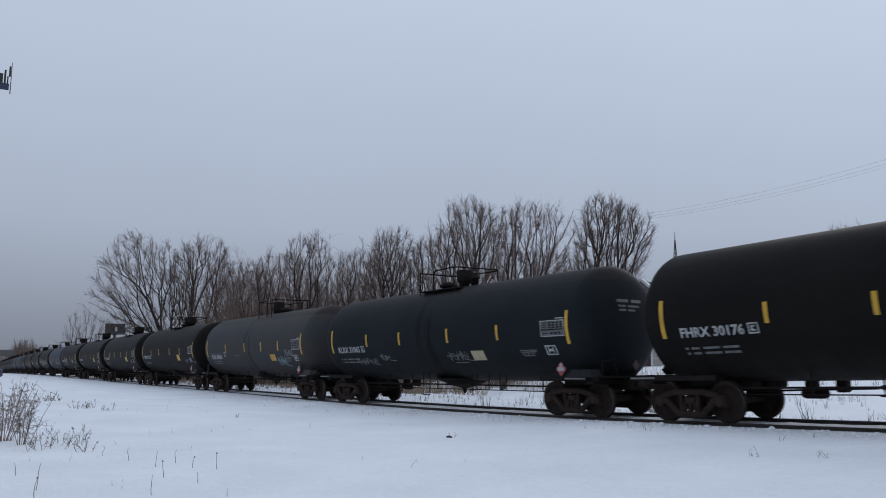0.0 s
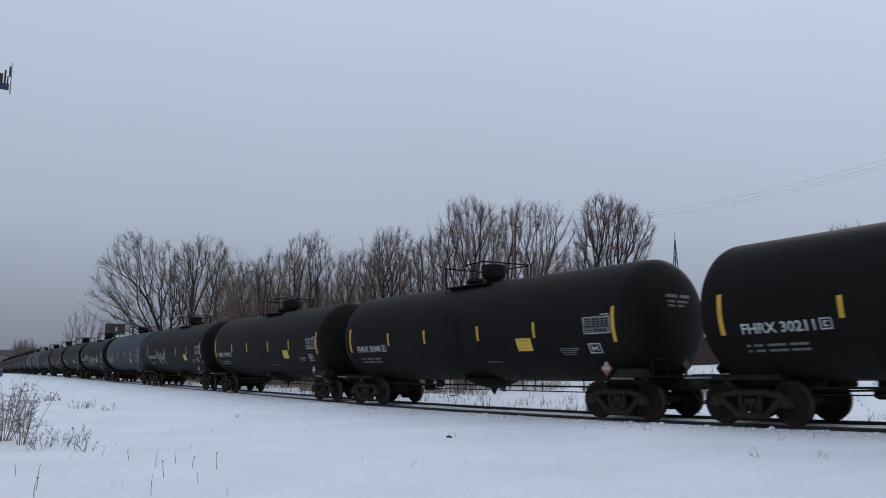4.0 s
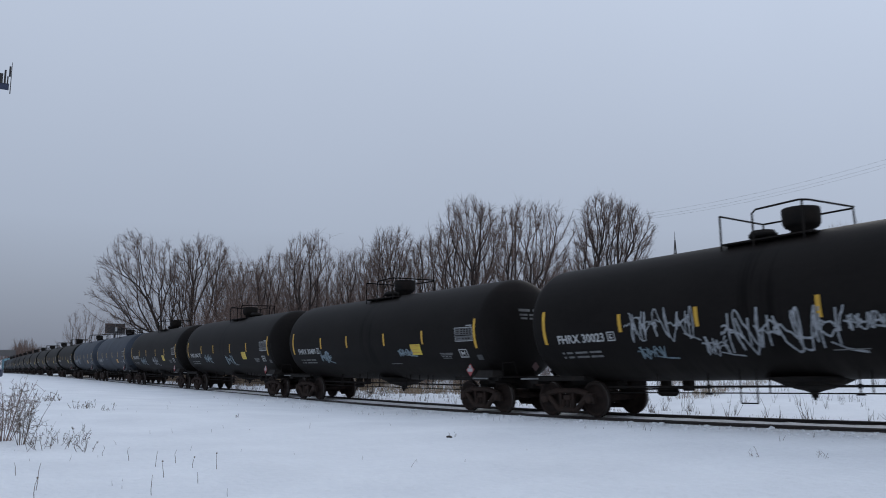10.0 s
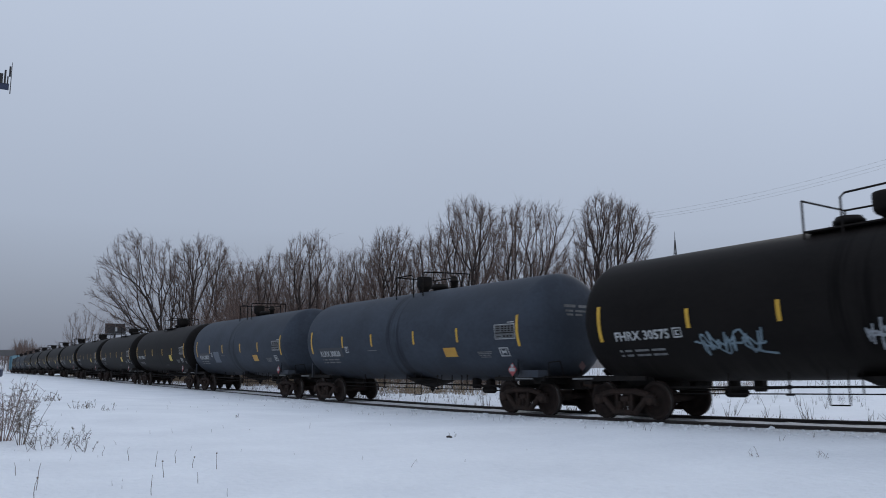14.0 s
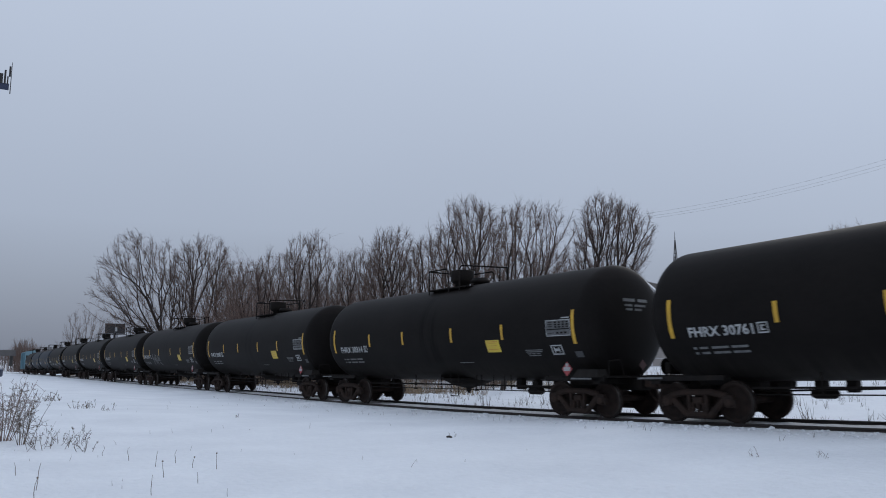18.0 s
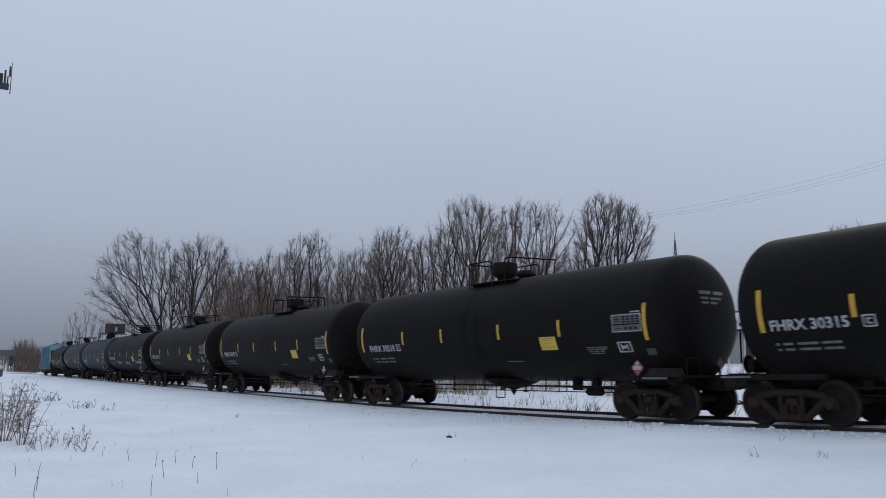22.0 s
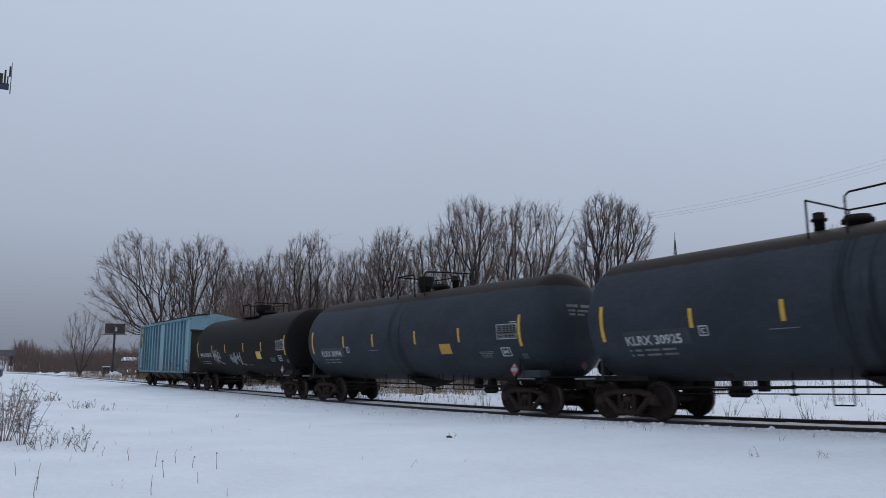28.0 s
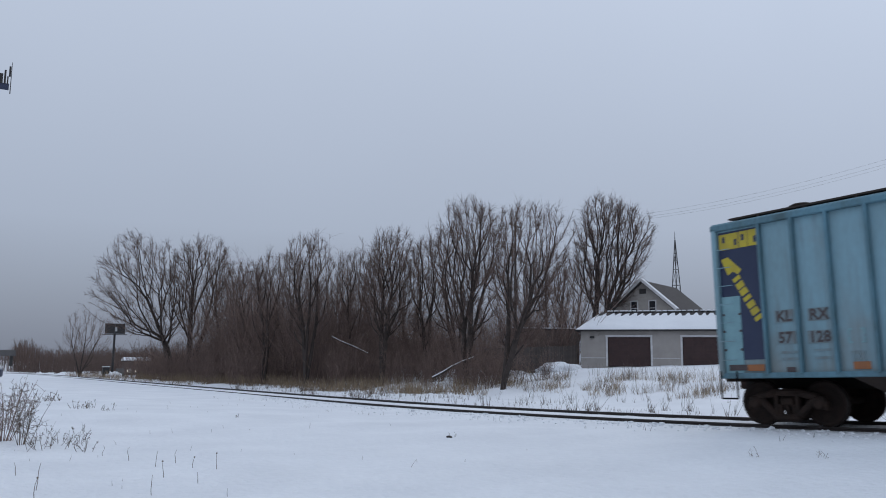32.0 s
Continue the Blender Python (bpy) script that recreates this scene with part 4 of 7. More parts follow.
def grow(seed, stems, height, radius, low, off, count, peak):
    """A bare tree that joins the points of its crown to its stems by short ways, without doubling back.
    Gives the joints, the parent of each and the number of tips that each carries."""
    rng = np.random.default_rng(seed)
    goal = crown_points(rng, seed, count, height, radius, low, off, peak)
    P, par, run_ = [np.zeros(3)], [-1], [0.0]
    turn0 = rng.uniform(0, 6)
    for k in range(stems):
        a = turn0 + 2 * math.pi * k / stems
        fan = rng.uniform(0.30, 0.5) if stems > 1 else 0.08
        top = height * (low + (1 - low) * rng.uniform(0.35, 0.55))
        end = np.array([math.cos(a) * radius * fan + off[0] * 0.9, math.sin(a) * radius * fan + off[1] * 0.9, top])
        at, n = 0, 12
        wob = rng.normal(0, 0.012 * height, 2)
        for j in range(1, n + 1):
            u = j / n
            p = end * np.array([u ** 1.4, u ** 1.4, u]) + np.array([*(wob * math.sin(3.1 * u)), 0]) + rng.normal(0, 0.003 * height, 3)
            run_.append(run_[at] + np.linalg.norm(p - P[at]))
            P.append(p), par.append(at)
            at = len(P) - 1
    P, par = np.vstack([np.array(P), goal]), par + [-1] * len(goal)
    first = len(par) - len(goal)
    flat = P * np.array([1, 1, 0.85])
    # a stem may send out limbs only above its clear bole
    cost, best = np.full(len(goal), 1e9), np.zeros(len(goal), int)
    length = np.concatenate([np.array(run_), np.zeros(len(goal))])
    floor = height * low * 0.62

    def offer(i):
        d = np.linalg.norm(flat[first:] - flat[i], axis=1)
        d = d + 1.2 * np.maximum(0, P[i, 2] - P[first:, 2] - 0.03 * height)
        c = d + 0.43 * length[i]
        take = c < cost
        cost[take], best[take] = c[take], i
    for i in range(1, first):
        if P[i, 2] > floor:
            offer(i)
    todo = np.ones(len(goal), bool)
    for _ in range(len(goal)):
        j = int(np.argmin(np.where(todo, cost, 1e12)))
        todo[j] = False
        i, cost[j] = first + j, -1.0
        par[i] = int(best[j])
        length[i] = length[par[i]] + np.linalg.norm(P[i] - P[par[i]])
        offer(i)
    par = np.array(par)
    order = np.argsort(length, kind="stable")
    load = np.ones(len(P))
    for i in order[::-1]:
        if par[i] >= 0:
            load[par[i]] += load[i]
    # ease the zigzag of the limbs
    for _ in range(2):
        mean, weight = np.zeros_like(P), np.zeros(len(P))
        np.add.at(mean, par[1:], P[1:] * load[1:, None])
        np.add.at(weight, par[1:], load[1:])
        inner = (weight > 0) & (par >= 0)
        kid = mean[inner] / weight[inner][:, None]
        P[inner] = 0.4 * P[inner] + 0.3 * kid + 0.3 * P[par[inner]]
    # the last twigs point up and outward
    heart = np.array([off[0] * 0.6, off[1] * 0.6, height * low * 0.9])
    for i in order:
        if par[i] >= 0 and load[i] <= 3 and i >= first:
            d = P[i] - P[par[i]]
            ln = np.linalg.norm(d) + 1e-6
            out = P[par[i]] - heart
            out /= np.linalg.norm(out) + 1e-6
            d = 0.55 * d / ln + 0.85 * out + np.array([0, 0, 0.12])
            P[i] = P[par[i]] + d / np.linalg.norm(d) * ln * 0.95
    return P, par, load, rng


def bare_tree(x, y, height, width, low=0.25, stems=1, left=0.0, seed=0, peak=0.55, label="leafless deciduous tree with fine grey-brown twigs", count=420, sprays=4):
    z = ground_z(x, y, False)
    across = Vector((-y, x, 0)).normalized()
    off = (across.x * left, across.y * left)
    P, par, load, rng = grow(seed, stems, height * 0.955, width / 2 * 0.95, low, off, count, peak)
    P = P + np.array([0, 0, -0.12])
    up = par[par]
    way = P - P[np.where(up >= 0, up, 0)]
    way /= np.linalg.norm(way, axis=1, keepdims=True) + 1e-6
    a, b, load, way = P[par[1:]], P[1:], load[1:], way[1:]
    twig = height * 0.00078
    rad = twig * load ** 0.50
    rad *= min(1.0, height * 0.022 / rad.max())
    rad = np.maximum(rad, twig)
    big = rad > 0.035
    # fine twigs along the outer branches, each with twiglets of its own
    thin = np.where(load <= 5)[0]
    n = len(thin)
    A, B, R = [], [], []
    for k in range(sprays):
        p = a[thin] + (b[thin] - a[thin]) * rng.uniform(0.1, 1, (n, 1))
        v = way[thin] * 0.80 + rng.normal(0, 0.42, (n, 3)) + np.array([0, 0, 0.10])
        v /= np.linalg.norm(v, axis=1, keepdims=True)
        ln = height * rng.uniform(0.025, 0.062, (n, 1))
        A.append(p), B.append(p + v * ln), R.append(np.full(n, twig * 0.85))
        for _ in range(2):
            p2 = p + v * ln * rng.uniform(0.2, 0.75, (n, 1))
            v2 = v + rng.normal(0, 0.40, (n, 3))
            A.append(p2), B.append(p2 + v2 * ln * rng.uniform(0.35, 0.6, (n, 1))), R.append(np.full(n, twig * 0.62))
    tree = empty("tree", Matrix.Translation((x, y, z)))
    tagged(tree, label, "tree", group="bare trees beyond the track")
    part("trunk", sticks("trunk", a[big], b[big], rad[big] * 1.04, rad[big] * 0.97, BARK, 6), BARK, tree)
    part("crown", sticks("crown", a[~big], b[~big], rad[~big], rad[~big] * 0.9, TWIG, 3, (np.vstack(A), np.vstack(B), np.concatenate(R))), TWIG, tree)
    return tree


def brush(name, spots, tall, mat, label, seed, r=0.010, stems=6, spread=0.34, category="shrubs"):
    """A thicket of shrubs, each a fan of arching stems with side twigs and twiglets; tall: height along the line, one mesh of stuff."""
    rng = np.random.default_rng(seed)
    root = np.asarray(spots, float)
    h0 = np.array([tall(p[0]) * (0.70 + 0.6 * (0.5 + noise.noise((p[0] * 0.16, p[1] * 0.16, 4.0 + seed)))) for p in root]) * rng.uniform(0.65, 1.05, len(root))
    base, h = np.repeat(root, stems, axis=0), np.repeat(h0, stems)
    n = len(base)
    base[:, :2] += rng.normal(0, 0.16, (n, 2))
    h = h * rng.uniform(0.55, 1.0, n)
    lean = rng.normal(0, spread, (n, 2)) * h[:, None]
    p1 = base + np.c_[lean * 0.26, h * 0.36]
    p2 = base + np.c_[lean * 0.66, h * 0.72] + rng.normal(0, 0.03, (n, 3)) * h[:, None]
    p3 = base + np.c_[lean * 0.92, h]
    rs = r * (0.75 + 0.07 * h)
    size = 1.5 * h[:, None] ** 0.62
    A, B, R = [], [], []
    for k in range(8):
        u = rng.uniform(0.27, 1.0, n)[:, None]
        p = np.where(u < 0.36, base + (p1 - base) * u / 0.36, np.where(u < 0.72, p1 + (p2 - p1) * (u - 0.36) / 0.36, p2 + (p3 - p2) * (u - 0.72) / 0.28))
        d = rng.normal(0, 0.17, (n, 3)) + np.array([0, 0, 0.13])
        q = p + d * size * (1.25 - 0.85 * u)
        A.append(p), B.append(q), R.append(rs * 0.6)
        for _ in range(3):
            s2 = p + (q - p) * rng.uniform(0.15, 0.9, n)[:, None]
            A.append(s2), B.append(s2 + (rng.normal(0, 0.075, (n, 3)) + np.array([0, 0, 0.02])) * size), R.append(rs * 0.42)
    me = sticks(name, np.vstack([base, p1, p2]), np.vstack([p1, p2, p3]), np.concatenate([rs * 1.5, rs * 1.2, rs * 0.9]), np.concatenate([rs * 1.2, rs * 0.9, rs * 0.4]), mat, 3,
                (np.vstack(A), np.vstack(B), np.concatenate(R)))
    return tagged(new(name, me), label, category, kind="stuff")


def spots(rng, n, x0, x1, q0, q1, clump=None):
    """Random places on the ground, at q0 to q1 metres beyond the track."""
    out = []
    for _ in range(n):
        x = rng.uniform(x0, x1)
        y = line_y(x) + rng.uniform(q0, q1)
        if clump is not None and noise.noise((x * 0.45, y * 0.45, 11.0)) < clump:
            continue
        out.append((x, y, ground_z(x, y) - 0.04))
    return out


# ---------------------------------------------------------------- woods beyond the track
for x, y, h, w, low, stems, left, sd, peak, count in (
    # place, height, crown width, crown base, stems, lean, seed, height of the widest part, branch ends
    (-101.2, 21.5, 18.3, 14.2, 0.26, 1, 4.1, 11, 0.42, 1130),
    (-100.2, 23.2, 18.3, 9.6, 0.28, 2, -1.2, 12, 0.60, 980),
    (-96.0, 26.0, 15.0, 6.5, 0.25, 2, 0.0, 32, 0.55, 590),
    (-65.0, 21.1, 12.0, 3.4, 0.25, 3, 0.0, 18, 0.55, 460),
    (-89.9, 26.8, 14.0, 7.0, 0.22, 3, 0.0, 26, 0.55, 590),
    (-78.0, 23.6, 12.4, 5.0, 0.22, 3, 0.0, 33, 0.6, 590),
    (-57.5, 21.9, 12.1, 4.9, 0.26, 4, 0.2, 13, 0.68, 790),
    (-70.0, 24.7, 12.4, 5.0, 0.2, 3, 0.0, 28, 0.6, 590),
    (-61.5, 27.2, 11.6, 3.9, 0.25, 3, 0.0, 20, 0.62, 530),
    (-75.3, 31.6, 12.6, 5.6, 0.25, 3, 0.0, 29, 0.6, 530),
    (-52.8, 25.9, 12.15, 5.2, 0.30, 2, -0.4, 14, 0.58, 960),
    (-73.3, 35.0, 13.0, 6.0, 0.25, 3, 0.0, 27, 0.6, 530),
    (-53.0, 29.7, 11.6, 4.2, 0.25, 2, 0.0, 19, 0.62, 590),
    (-68.0, 36.1, 12.6, 5.6, 0.22, 3, 0.0, 30, 0.6, 530),
    (-44.6, 28.0, 12.9, 5.4, 0.24, 4, -0.5, 15, 0.70, 980),
    (-55.2, 33.9, 12.9, 5.6, 0.25, 3, 0.9, 24, 0.62, 650),
    (-38.4, 26.5, 11.5, 5.6, 0.20, 3, -1.6, 16, 0.66, 980),
    (-61.7, 44.9, 12.4, 6.2, 0.25, 3, 0.0, 31, 0.6, 560),
    (-62.0, 54.3, 18.6, 9.4, 0.34, 2, -1.7, 17, 0.56, 1270),
    (-56.2, 44.2, 11.4, 5.2, 0.22, 2, 0.0, 21, 0.6, 590),
    (-70.4, 58.0, 14.0, 7.2, 0.22, 2, 0.0, 23, 0.6, 590),
    (-142.1, 15.7, 11.3, 9.6, 0.14, 4, -0.6, 22, 0.66, 590),
    (-29.8, 47.4, 8.9, 6.4, 0.16, 2, 0.3, 25, 0.62, 1250),
):
    bare_tree(x, y, h, w, low, stems, left, sd, peak, count=count, sprays=6 if sd in (11, 12, 14, 15, 16, 17, 25) else 5,
              label={11: "broad leaning leafless tree with wide dark limbs", 16: "multi-stemmed leafless tree at the edge of the snow",
                     17: "tall round-crowned leafless tree behind the garage", 25: "leafless street tree with snow-dusted twigs"}.get(sd, "leafless deciduous tree with fine grey-brown twigs"))

RNG = random.Random(5)


def wood_height(x):
    """Tall brush to the west, sinking to low scrub where the wood opens."""
    return 4.6 + 5.6 * sstep(-55.0, -62.0, x)


brush("thicket", spots(RNG, 470, -94, -52, 9.0, 17), wood_height, BRUSH, "dense brown leafless thicket beyond the track", 1, 0.010)
brush("undergrowth", spots(RNG, 260, -62, -40, 11.5, 18, -0.2), lambda x: 3.2, BRUSH, "tangled low undergrowth under the trees", 2, 0.009)
brush("rear_scrub", spots(RNG, 360, -92, -48, 15, 30), lambda x: 6.4, BRUSH, "brown scrub deeper in the wood", 6, 0.012)
brush("hedge_scrub", spots(RNG, 420, -118, -64, 5.5, 15), lambda x: 4.0, BRUSH, "low leafless scrub along the railway", 3, 0.011)
brush("far_scrub", spots(RNG, 420, -215, -105, 9.5, 45), lambda x: 6.0, TWIG, "far leafless scrub beside the line", 4, 0.018)
brush("distant_scrub", spots(RNG, 260, -420, -200, 8.0, 70), lambda x: 6.0, TWIG, "distant low scrub along the railway", 7, 0.03)


def fallen_limb(pts, r, snow_r, label):
    """A dead limb with a ridge of snow along its top."""
    x, y = pts[0][:2]
    limb = empty("fallen_limb", Matrix.Translation((x, y, ground_z(x, y))))
    tagged(limb, label, "fallen limb")
    rel = [Vector((p[0] - x, p[1] - y, p[2])) for p in pts]
    bm = bmesh.new()
    for k in range(len(rel) - 1):
        add_rod(bm, rel[k], rel[k + 1], r * (1 - 0.15 * k), r * (1 - 0.15 * (k + 1)))
    wood = part("wood", bm, BARK, limb)
    bm = bmesh.new()
    for k in range(len(rel) - 1):
        up = Vector((0, 0, r * 0.9))
        add_rod(bm, rel[k] + up, rel[k + 1] + up, snow_r * (1 - 0.12 * k), snow_r * (1 - 0.12 * (k + 1)))
    part("snow_cap", bm, SNOW, limb, "snow lying along the limb")


fallen_limb([(-44.3, 25.25, 0.70), (-44.25, 26.0, 1.05), (-44.2, 26.63, 1.42), (-44.35, 27.45, 1.72), (-44.3, 28.3, 2.0)], 0.08, 0.050, "snow-covered fallen limb leaning among the trunks")
fallen_limb([(-52.6, 24.65, 2.4), (-52.65, 23.6, 2.85), (-52.6, 22.6, 3.2), (-52.6, 21.89, 3.5)], 0.035, 0.024, "thin fallen limb with snow hanging in the thicket")


def snow_pile(x, y, length, wide, tall, angle, seed, label):
    bm = bmesh.new()
    bmesh.ops.create_icosphere(bm, subdivisions=4, radius=1)
    for v in bm.verts:
        k = 1 + 0.30 * noise.noise(v.co * 2.2 + Vector((seed, 0, 0))) + 0.13 * noise.noise(v.co * 6 + Vector((seed, 3, 0)))
        v.co = Vector((v.co.x * length / 2, v.co.y * wide / 2, v.co.z * tall)) * k
    ob = part("snow_pile", bm, SNOW)
    smooth(ob)
    ob.matrix_world = pose(x, y, ground_z(x, y) - 0.08, 0, 0, angle)
    return tagged(ob, label, "snow pile")


snow_pile(-44.7, 35.7, 3.4, 1.6, 0.62, 60, 2.0, "lumpy pile of shovelled snow before the fence")
snow_pile(-46.4, 33.2, 1.8, 1.2, 0.35, 60, 5.0, "low heap of snow beside the fence")
snow_pile(-126.0, 18.6, 3.2, 2.0, 0.75, 20, 8.0, "rough heap of snow by the trackside cabinet")


def far_woods():
    rng = np.random.default_rng(8)
    n = 11000
    a = np.radians(rng.uniform(-10, 34, n))
    d = rng.uniform(300, 460, n)
    x, y = -d * np.cos(a), d * np.sin(a)
    # the wood closes behind the end of the line
    behind = (rng.random(n) < 0.25) & (np.abs(y - 6) < 25)
    x = np.where(behind, -rng.uniform(470, 540, n), x)
    keep = (y > 17) | (y < -5) | behind
    x, y, n = x[keep], y[keep], int(keep.sum())
    base = np.c_[x, y, np.array([drop(v) + 0.5 for v in x])]
    # a wood of uneven height, highest where an old stand rises
    h = rng.uniform(5.0, 8.5, n) + 4.6 * np.exp(-((np.degrees(np.arctan2(y, -x)) - 2.6) / 1.1) ** 2)
    tip = base + np.c_[rng.normal(0, 0.06, (n, 2)) * h[:, None], h]
    A, B = [base], [tip]
    for k in range(7):
        u = rng.uniform(0.3, 0.95, n)[:, None]
        p = base + (tip - base) * u
        q = p + np.c_[rng.normal(0, 0.08, (n, 2)) * h[:, None], rng.uniform(0.05, 0.25, n) * h]
        A.append(p), B.append(q)
    me = sticks("far_woods", A[0], B[0], 0.07, 0.035, TWIG, 3, (np.vstack(A[1:]), np.vstack(B[1:]), 0.07))
    tagged(new("far_woods", me), "distant leafless woods along the horizon", "woods", kind="stuff")


far_woods()


def blades(name, places, hmin, hmax, mat, label, seed, r=0.006, per=3, category="grass", bend=0.28, apart=0.07):
    rng = np.random.default_rng(seed)
    base = np.repeat(np.asarray(places, float), per, axis=0)
    n = len(base)
    base[:, :2] += rng.normal(0, apart, (n, 2))
    h = hmin + (hmax - hmin) * np.minimum(1.0, np.abs(rng.normal(0, 0.45, n)))
    lean = rng.normal(0, bend, (n, 2)) * h[:, None]
    mid = base + np.c_[lean * 0.55, h * 0.55]
    tip = base + np.c_[lean + rng.normal(0, 0.06, (n, 2)) * h[:, None], h * 0.97]
    me = sticks(name, np.vstack([base, mid]), np.vstack([mid, tip]), np.repeat([r, r * 0.8], n), np.repeat([r * 0.8, r * 0.3], n), mat, 3)
    return tagged(new(name, me), label, category, kind="stuff")


blades("dry_grass", spots(RNG, 3600, -112, -37, 5.9, 10.5, -0.12) + spots(RNG, 900, -160, -72, 3.2, 6.0, -0.1), 0.3, 1.15, STRAW, "tan dry grass along the edge of the wood", 31, 0.009, 3, "grass", 0.34)
blades("bank_grass", spots(RNG, 1500, -46, -22, 11.5, 19.5, 0.10), 0.25, 0.85, BANKW, "dry straw tufts on the snowy bank", 32, 0.006, 4, "grass", 0.40)
blades("bank_stalks", spots(RNG, 700, -46, -22, 12.0, 20.5, -0.02), 0.4, 1.1, WEED, "dark weed stalks on the snowy bank", 37, 0.0065, 2, "weeds", 0.22)
blades("line_weeds", spots(RNG, 420, -60, -8, 2.4, 5.6, 0.12), 0.12, 0.80, WEED, "thin dead weeds poking through the snow", 33, 0.0075, 6, "weeds", 0.30, 0.03)
blades("weed_stubble", spots(RNG, 700, -60, -8, 2.2, 6.0), 0.06, 0.32, WEED, "short dead stems in the snow beyond the track", 38, 0.006, 2, "weeds", 0.22)
blades("slope_weeds", spots(RNG, 520, -40, -14, 5.0, 17.0, 0.12), 0.12, 0.6, WEED, "dead weed stalks on the snowy slope", 34, 0.0048, 4, "weeds", 0.24, 0.03)
blades("verge_grass", [(x, line_y(x) - RNG.uniform(2.6, 4.2), ground_z(x, line_y(x) - 3.4)) for x in (RNG.uniform(-40, -6) for _ in range(40))], 0.05, 0.16, WEED, "short stubble in the snow beside the track", 35, 0.004, 2)


# ---------------------------------------------------------------- foreground weeds
def weed_clump(name, x, y, height, stems, width, seed, label, mat=WEED, r=0.0024):
    rng = np.random.default_rng(seed)
    ob = empty(name, Matrix.Translation((x, y, ground_z(x, y) - 0.02)))
    tagged(ob, label, "weeds" if "weed" in name else "shrub")
    for k in range(stems):
        a, l = rng.uniform(0, 2 * math.pi), rng.uniform(0.2, 1.0)
        h = height * rng.uniform(0.6, 1.0)
        b = np.array([math.cos(a), math.sin(a), 0]) * width * (0.12 if "bush" in name else 0.42) * l
        tip = np.array([math.cos(a) * width * 0.5 * l, math.sin(a) * width * 0.5 * l, h])
        if "bush" not in name:
            h *= rng.uniform(0.45, 1.0)
            tip = b + np.array([*rng.normal(0, 0.38, 2), 1.0]) * h
        mid = (b + tip) / 2 + rng.normal(0, 0.03, 3)
        A, B, R0, R1 = [b, mid], [mid, tip], [r * 1.3, r], [r, r * 0.5]
        for _ in range(8 if "bush" in name else 5):
            u = rng.uniform(0.2, 0.95)
            p = b + (tip - b) * u
            q = p + (rng.normal(0, 0.16, 3) + np.array([0, 0, 0.12])) * h * (1.2 - u)
            A.append(p), B.append(q), R0.append(r * 0.7), R1.append(r * 0.4)
            for _ in range(2):
                v = rng.uniform(0.4, 1)
                p2 = p + (q - p) * v
                A.append(p2), B.append(p2 + rng.normal(0, 0.05, 3) * h), R0.append(r * 0.6), R1.append(r * 0.9)
        part("stem", sticks("stem", A, B, R0, R1, mat, 4), mat, ob)
    return ob


weed_clump("bare_bush", -17.9, 0.70, 1.30, 34, 1.5, 51, "leafless bush of thin brown stems standing in the snow", BRUSH, 0.0040)
weed_clump("bare_bush", -17.0, 0.98, 1.15, 12, 1.1, 65, "small leafless bush of dark stems in the snow", WEED, 0.0042)
weed_clump("weeds", -16.0, 1.30, 0.62, 12, 1.0, 52, "dead seed-headed weeds in the snow", r=0.0036)
weed_clump("weeds", -16.9, 1.70, 0.50, 14, 1.2, 53, "dead seed-headed weeds in the snow", r=0.0034)
weed_clump("weeds", -15.6, 1.92, 0.40, 6, 0.4, 54, "bent dead weed stalks in the snow", r=0.0036)
weed_clump("weeds", -23.1, 6.8, 0.24, 3, 0.2, 55, "small tuft of dead stalks in the snow", r=0.004)
weed_clump("weeds", -34.5, 2.70, 0.35, 12, 0.9, 56, "low tuft of dry stalks", r=0.006)
weed_clump("weeds", -34.4, 3.05, 0.35, 8, 0.5, 57, "low tuft of dry stalks", r=0.006)
weed_clump("weeds", -29.2, 3.35, 0.40, 16, 1.1, 58, "sparse tuft of dry stalks in the snow", r=0.005)
weed_clump("weeds", -14.9, 9.05, 0.2, 3, 0.25, 59, "small tuft of dead stalks in the snow")
weed_clump("weeds", -7.8, 11.2, 0.22, 3, 0.3, 60, "thin dead weed stalks by the track")
weed_clump("weeds", -8.5, 10.5, 0.2, 3, 0.3, 61, "thin dead weed stalks by the track")
weed_clump("weeds", -27.2, 3.9, 0.30, 5, 0.5, 62, "thin dead weed stalks in the snow", r=0.005)


def lone_stalk(x, y, height, lean, seed):
    """One bare stalk in the snow, sometimes with a dry seed head."""
    rng = np.random.default_rng(seed)
    ob = empty("weed_stalk", Matrix.Translation((x, y, ground_z(x, y) - 0.02)))
    tagged(ob, "single dead weed stalk standing in the snow", "weeds", group="lone weed stalks")
    pts = [np.array([lean * u * u * height + rng.normal(0, 0.008), lean * 0.5 * u * height + rng.normal(0, 0.008), u * height]) for u in (0, 0.35, 0.7, 1.0)]
    part("stem", sticks("stem", pts[:-1], pts[1:], [0.0042, 0.0038, 0.0032], [0.0038, 0.0032, 0.0022], WEED, 4), WEED, ob)
    if seed % 3 == 0:
        bm = bmesh.new()
        bmesh.ops.create_icosphere(bm, subdivisions=1, radius=0.014, matrix=Matrix.Translation(pts[-1]))
        part("seed_head", bm, WEED, ob)


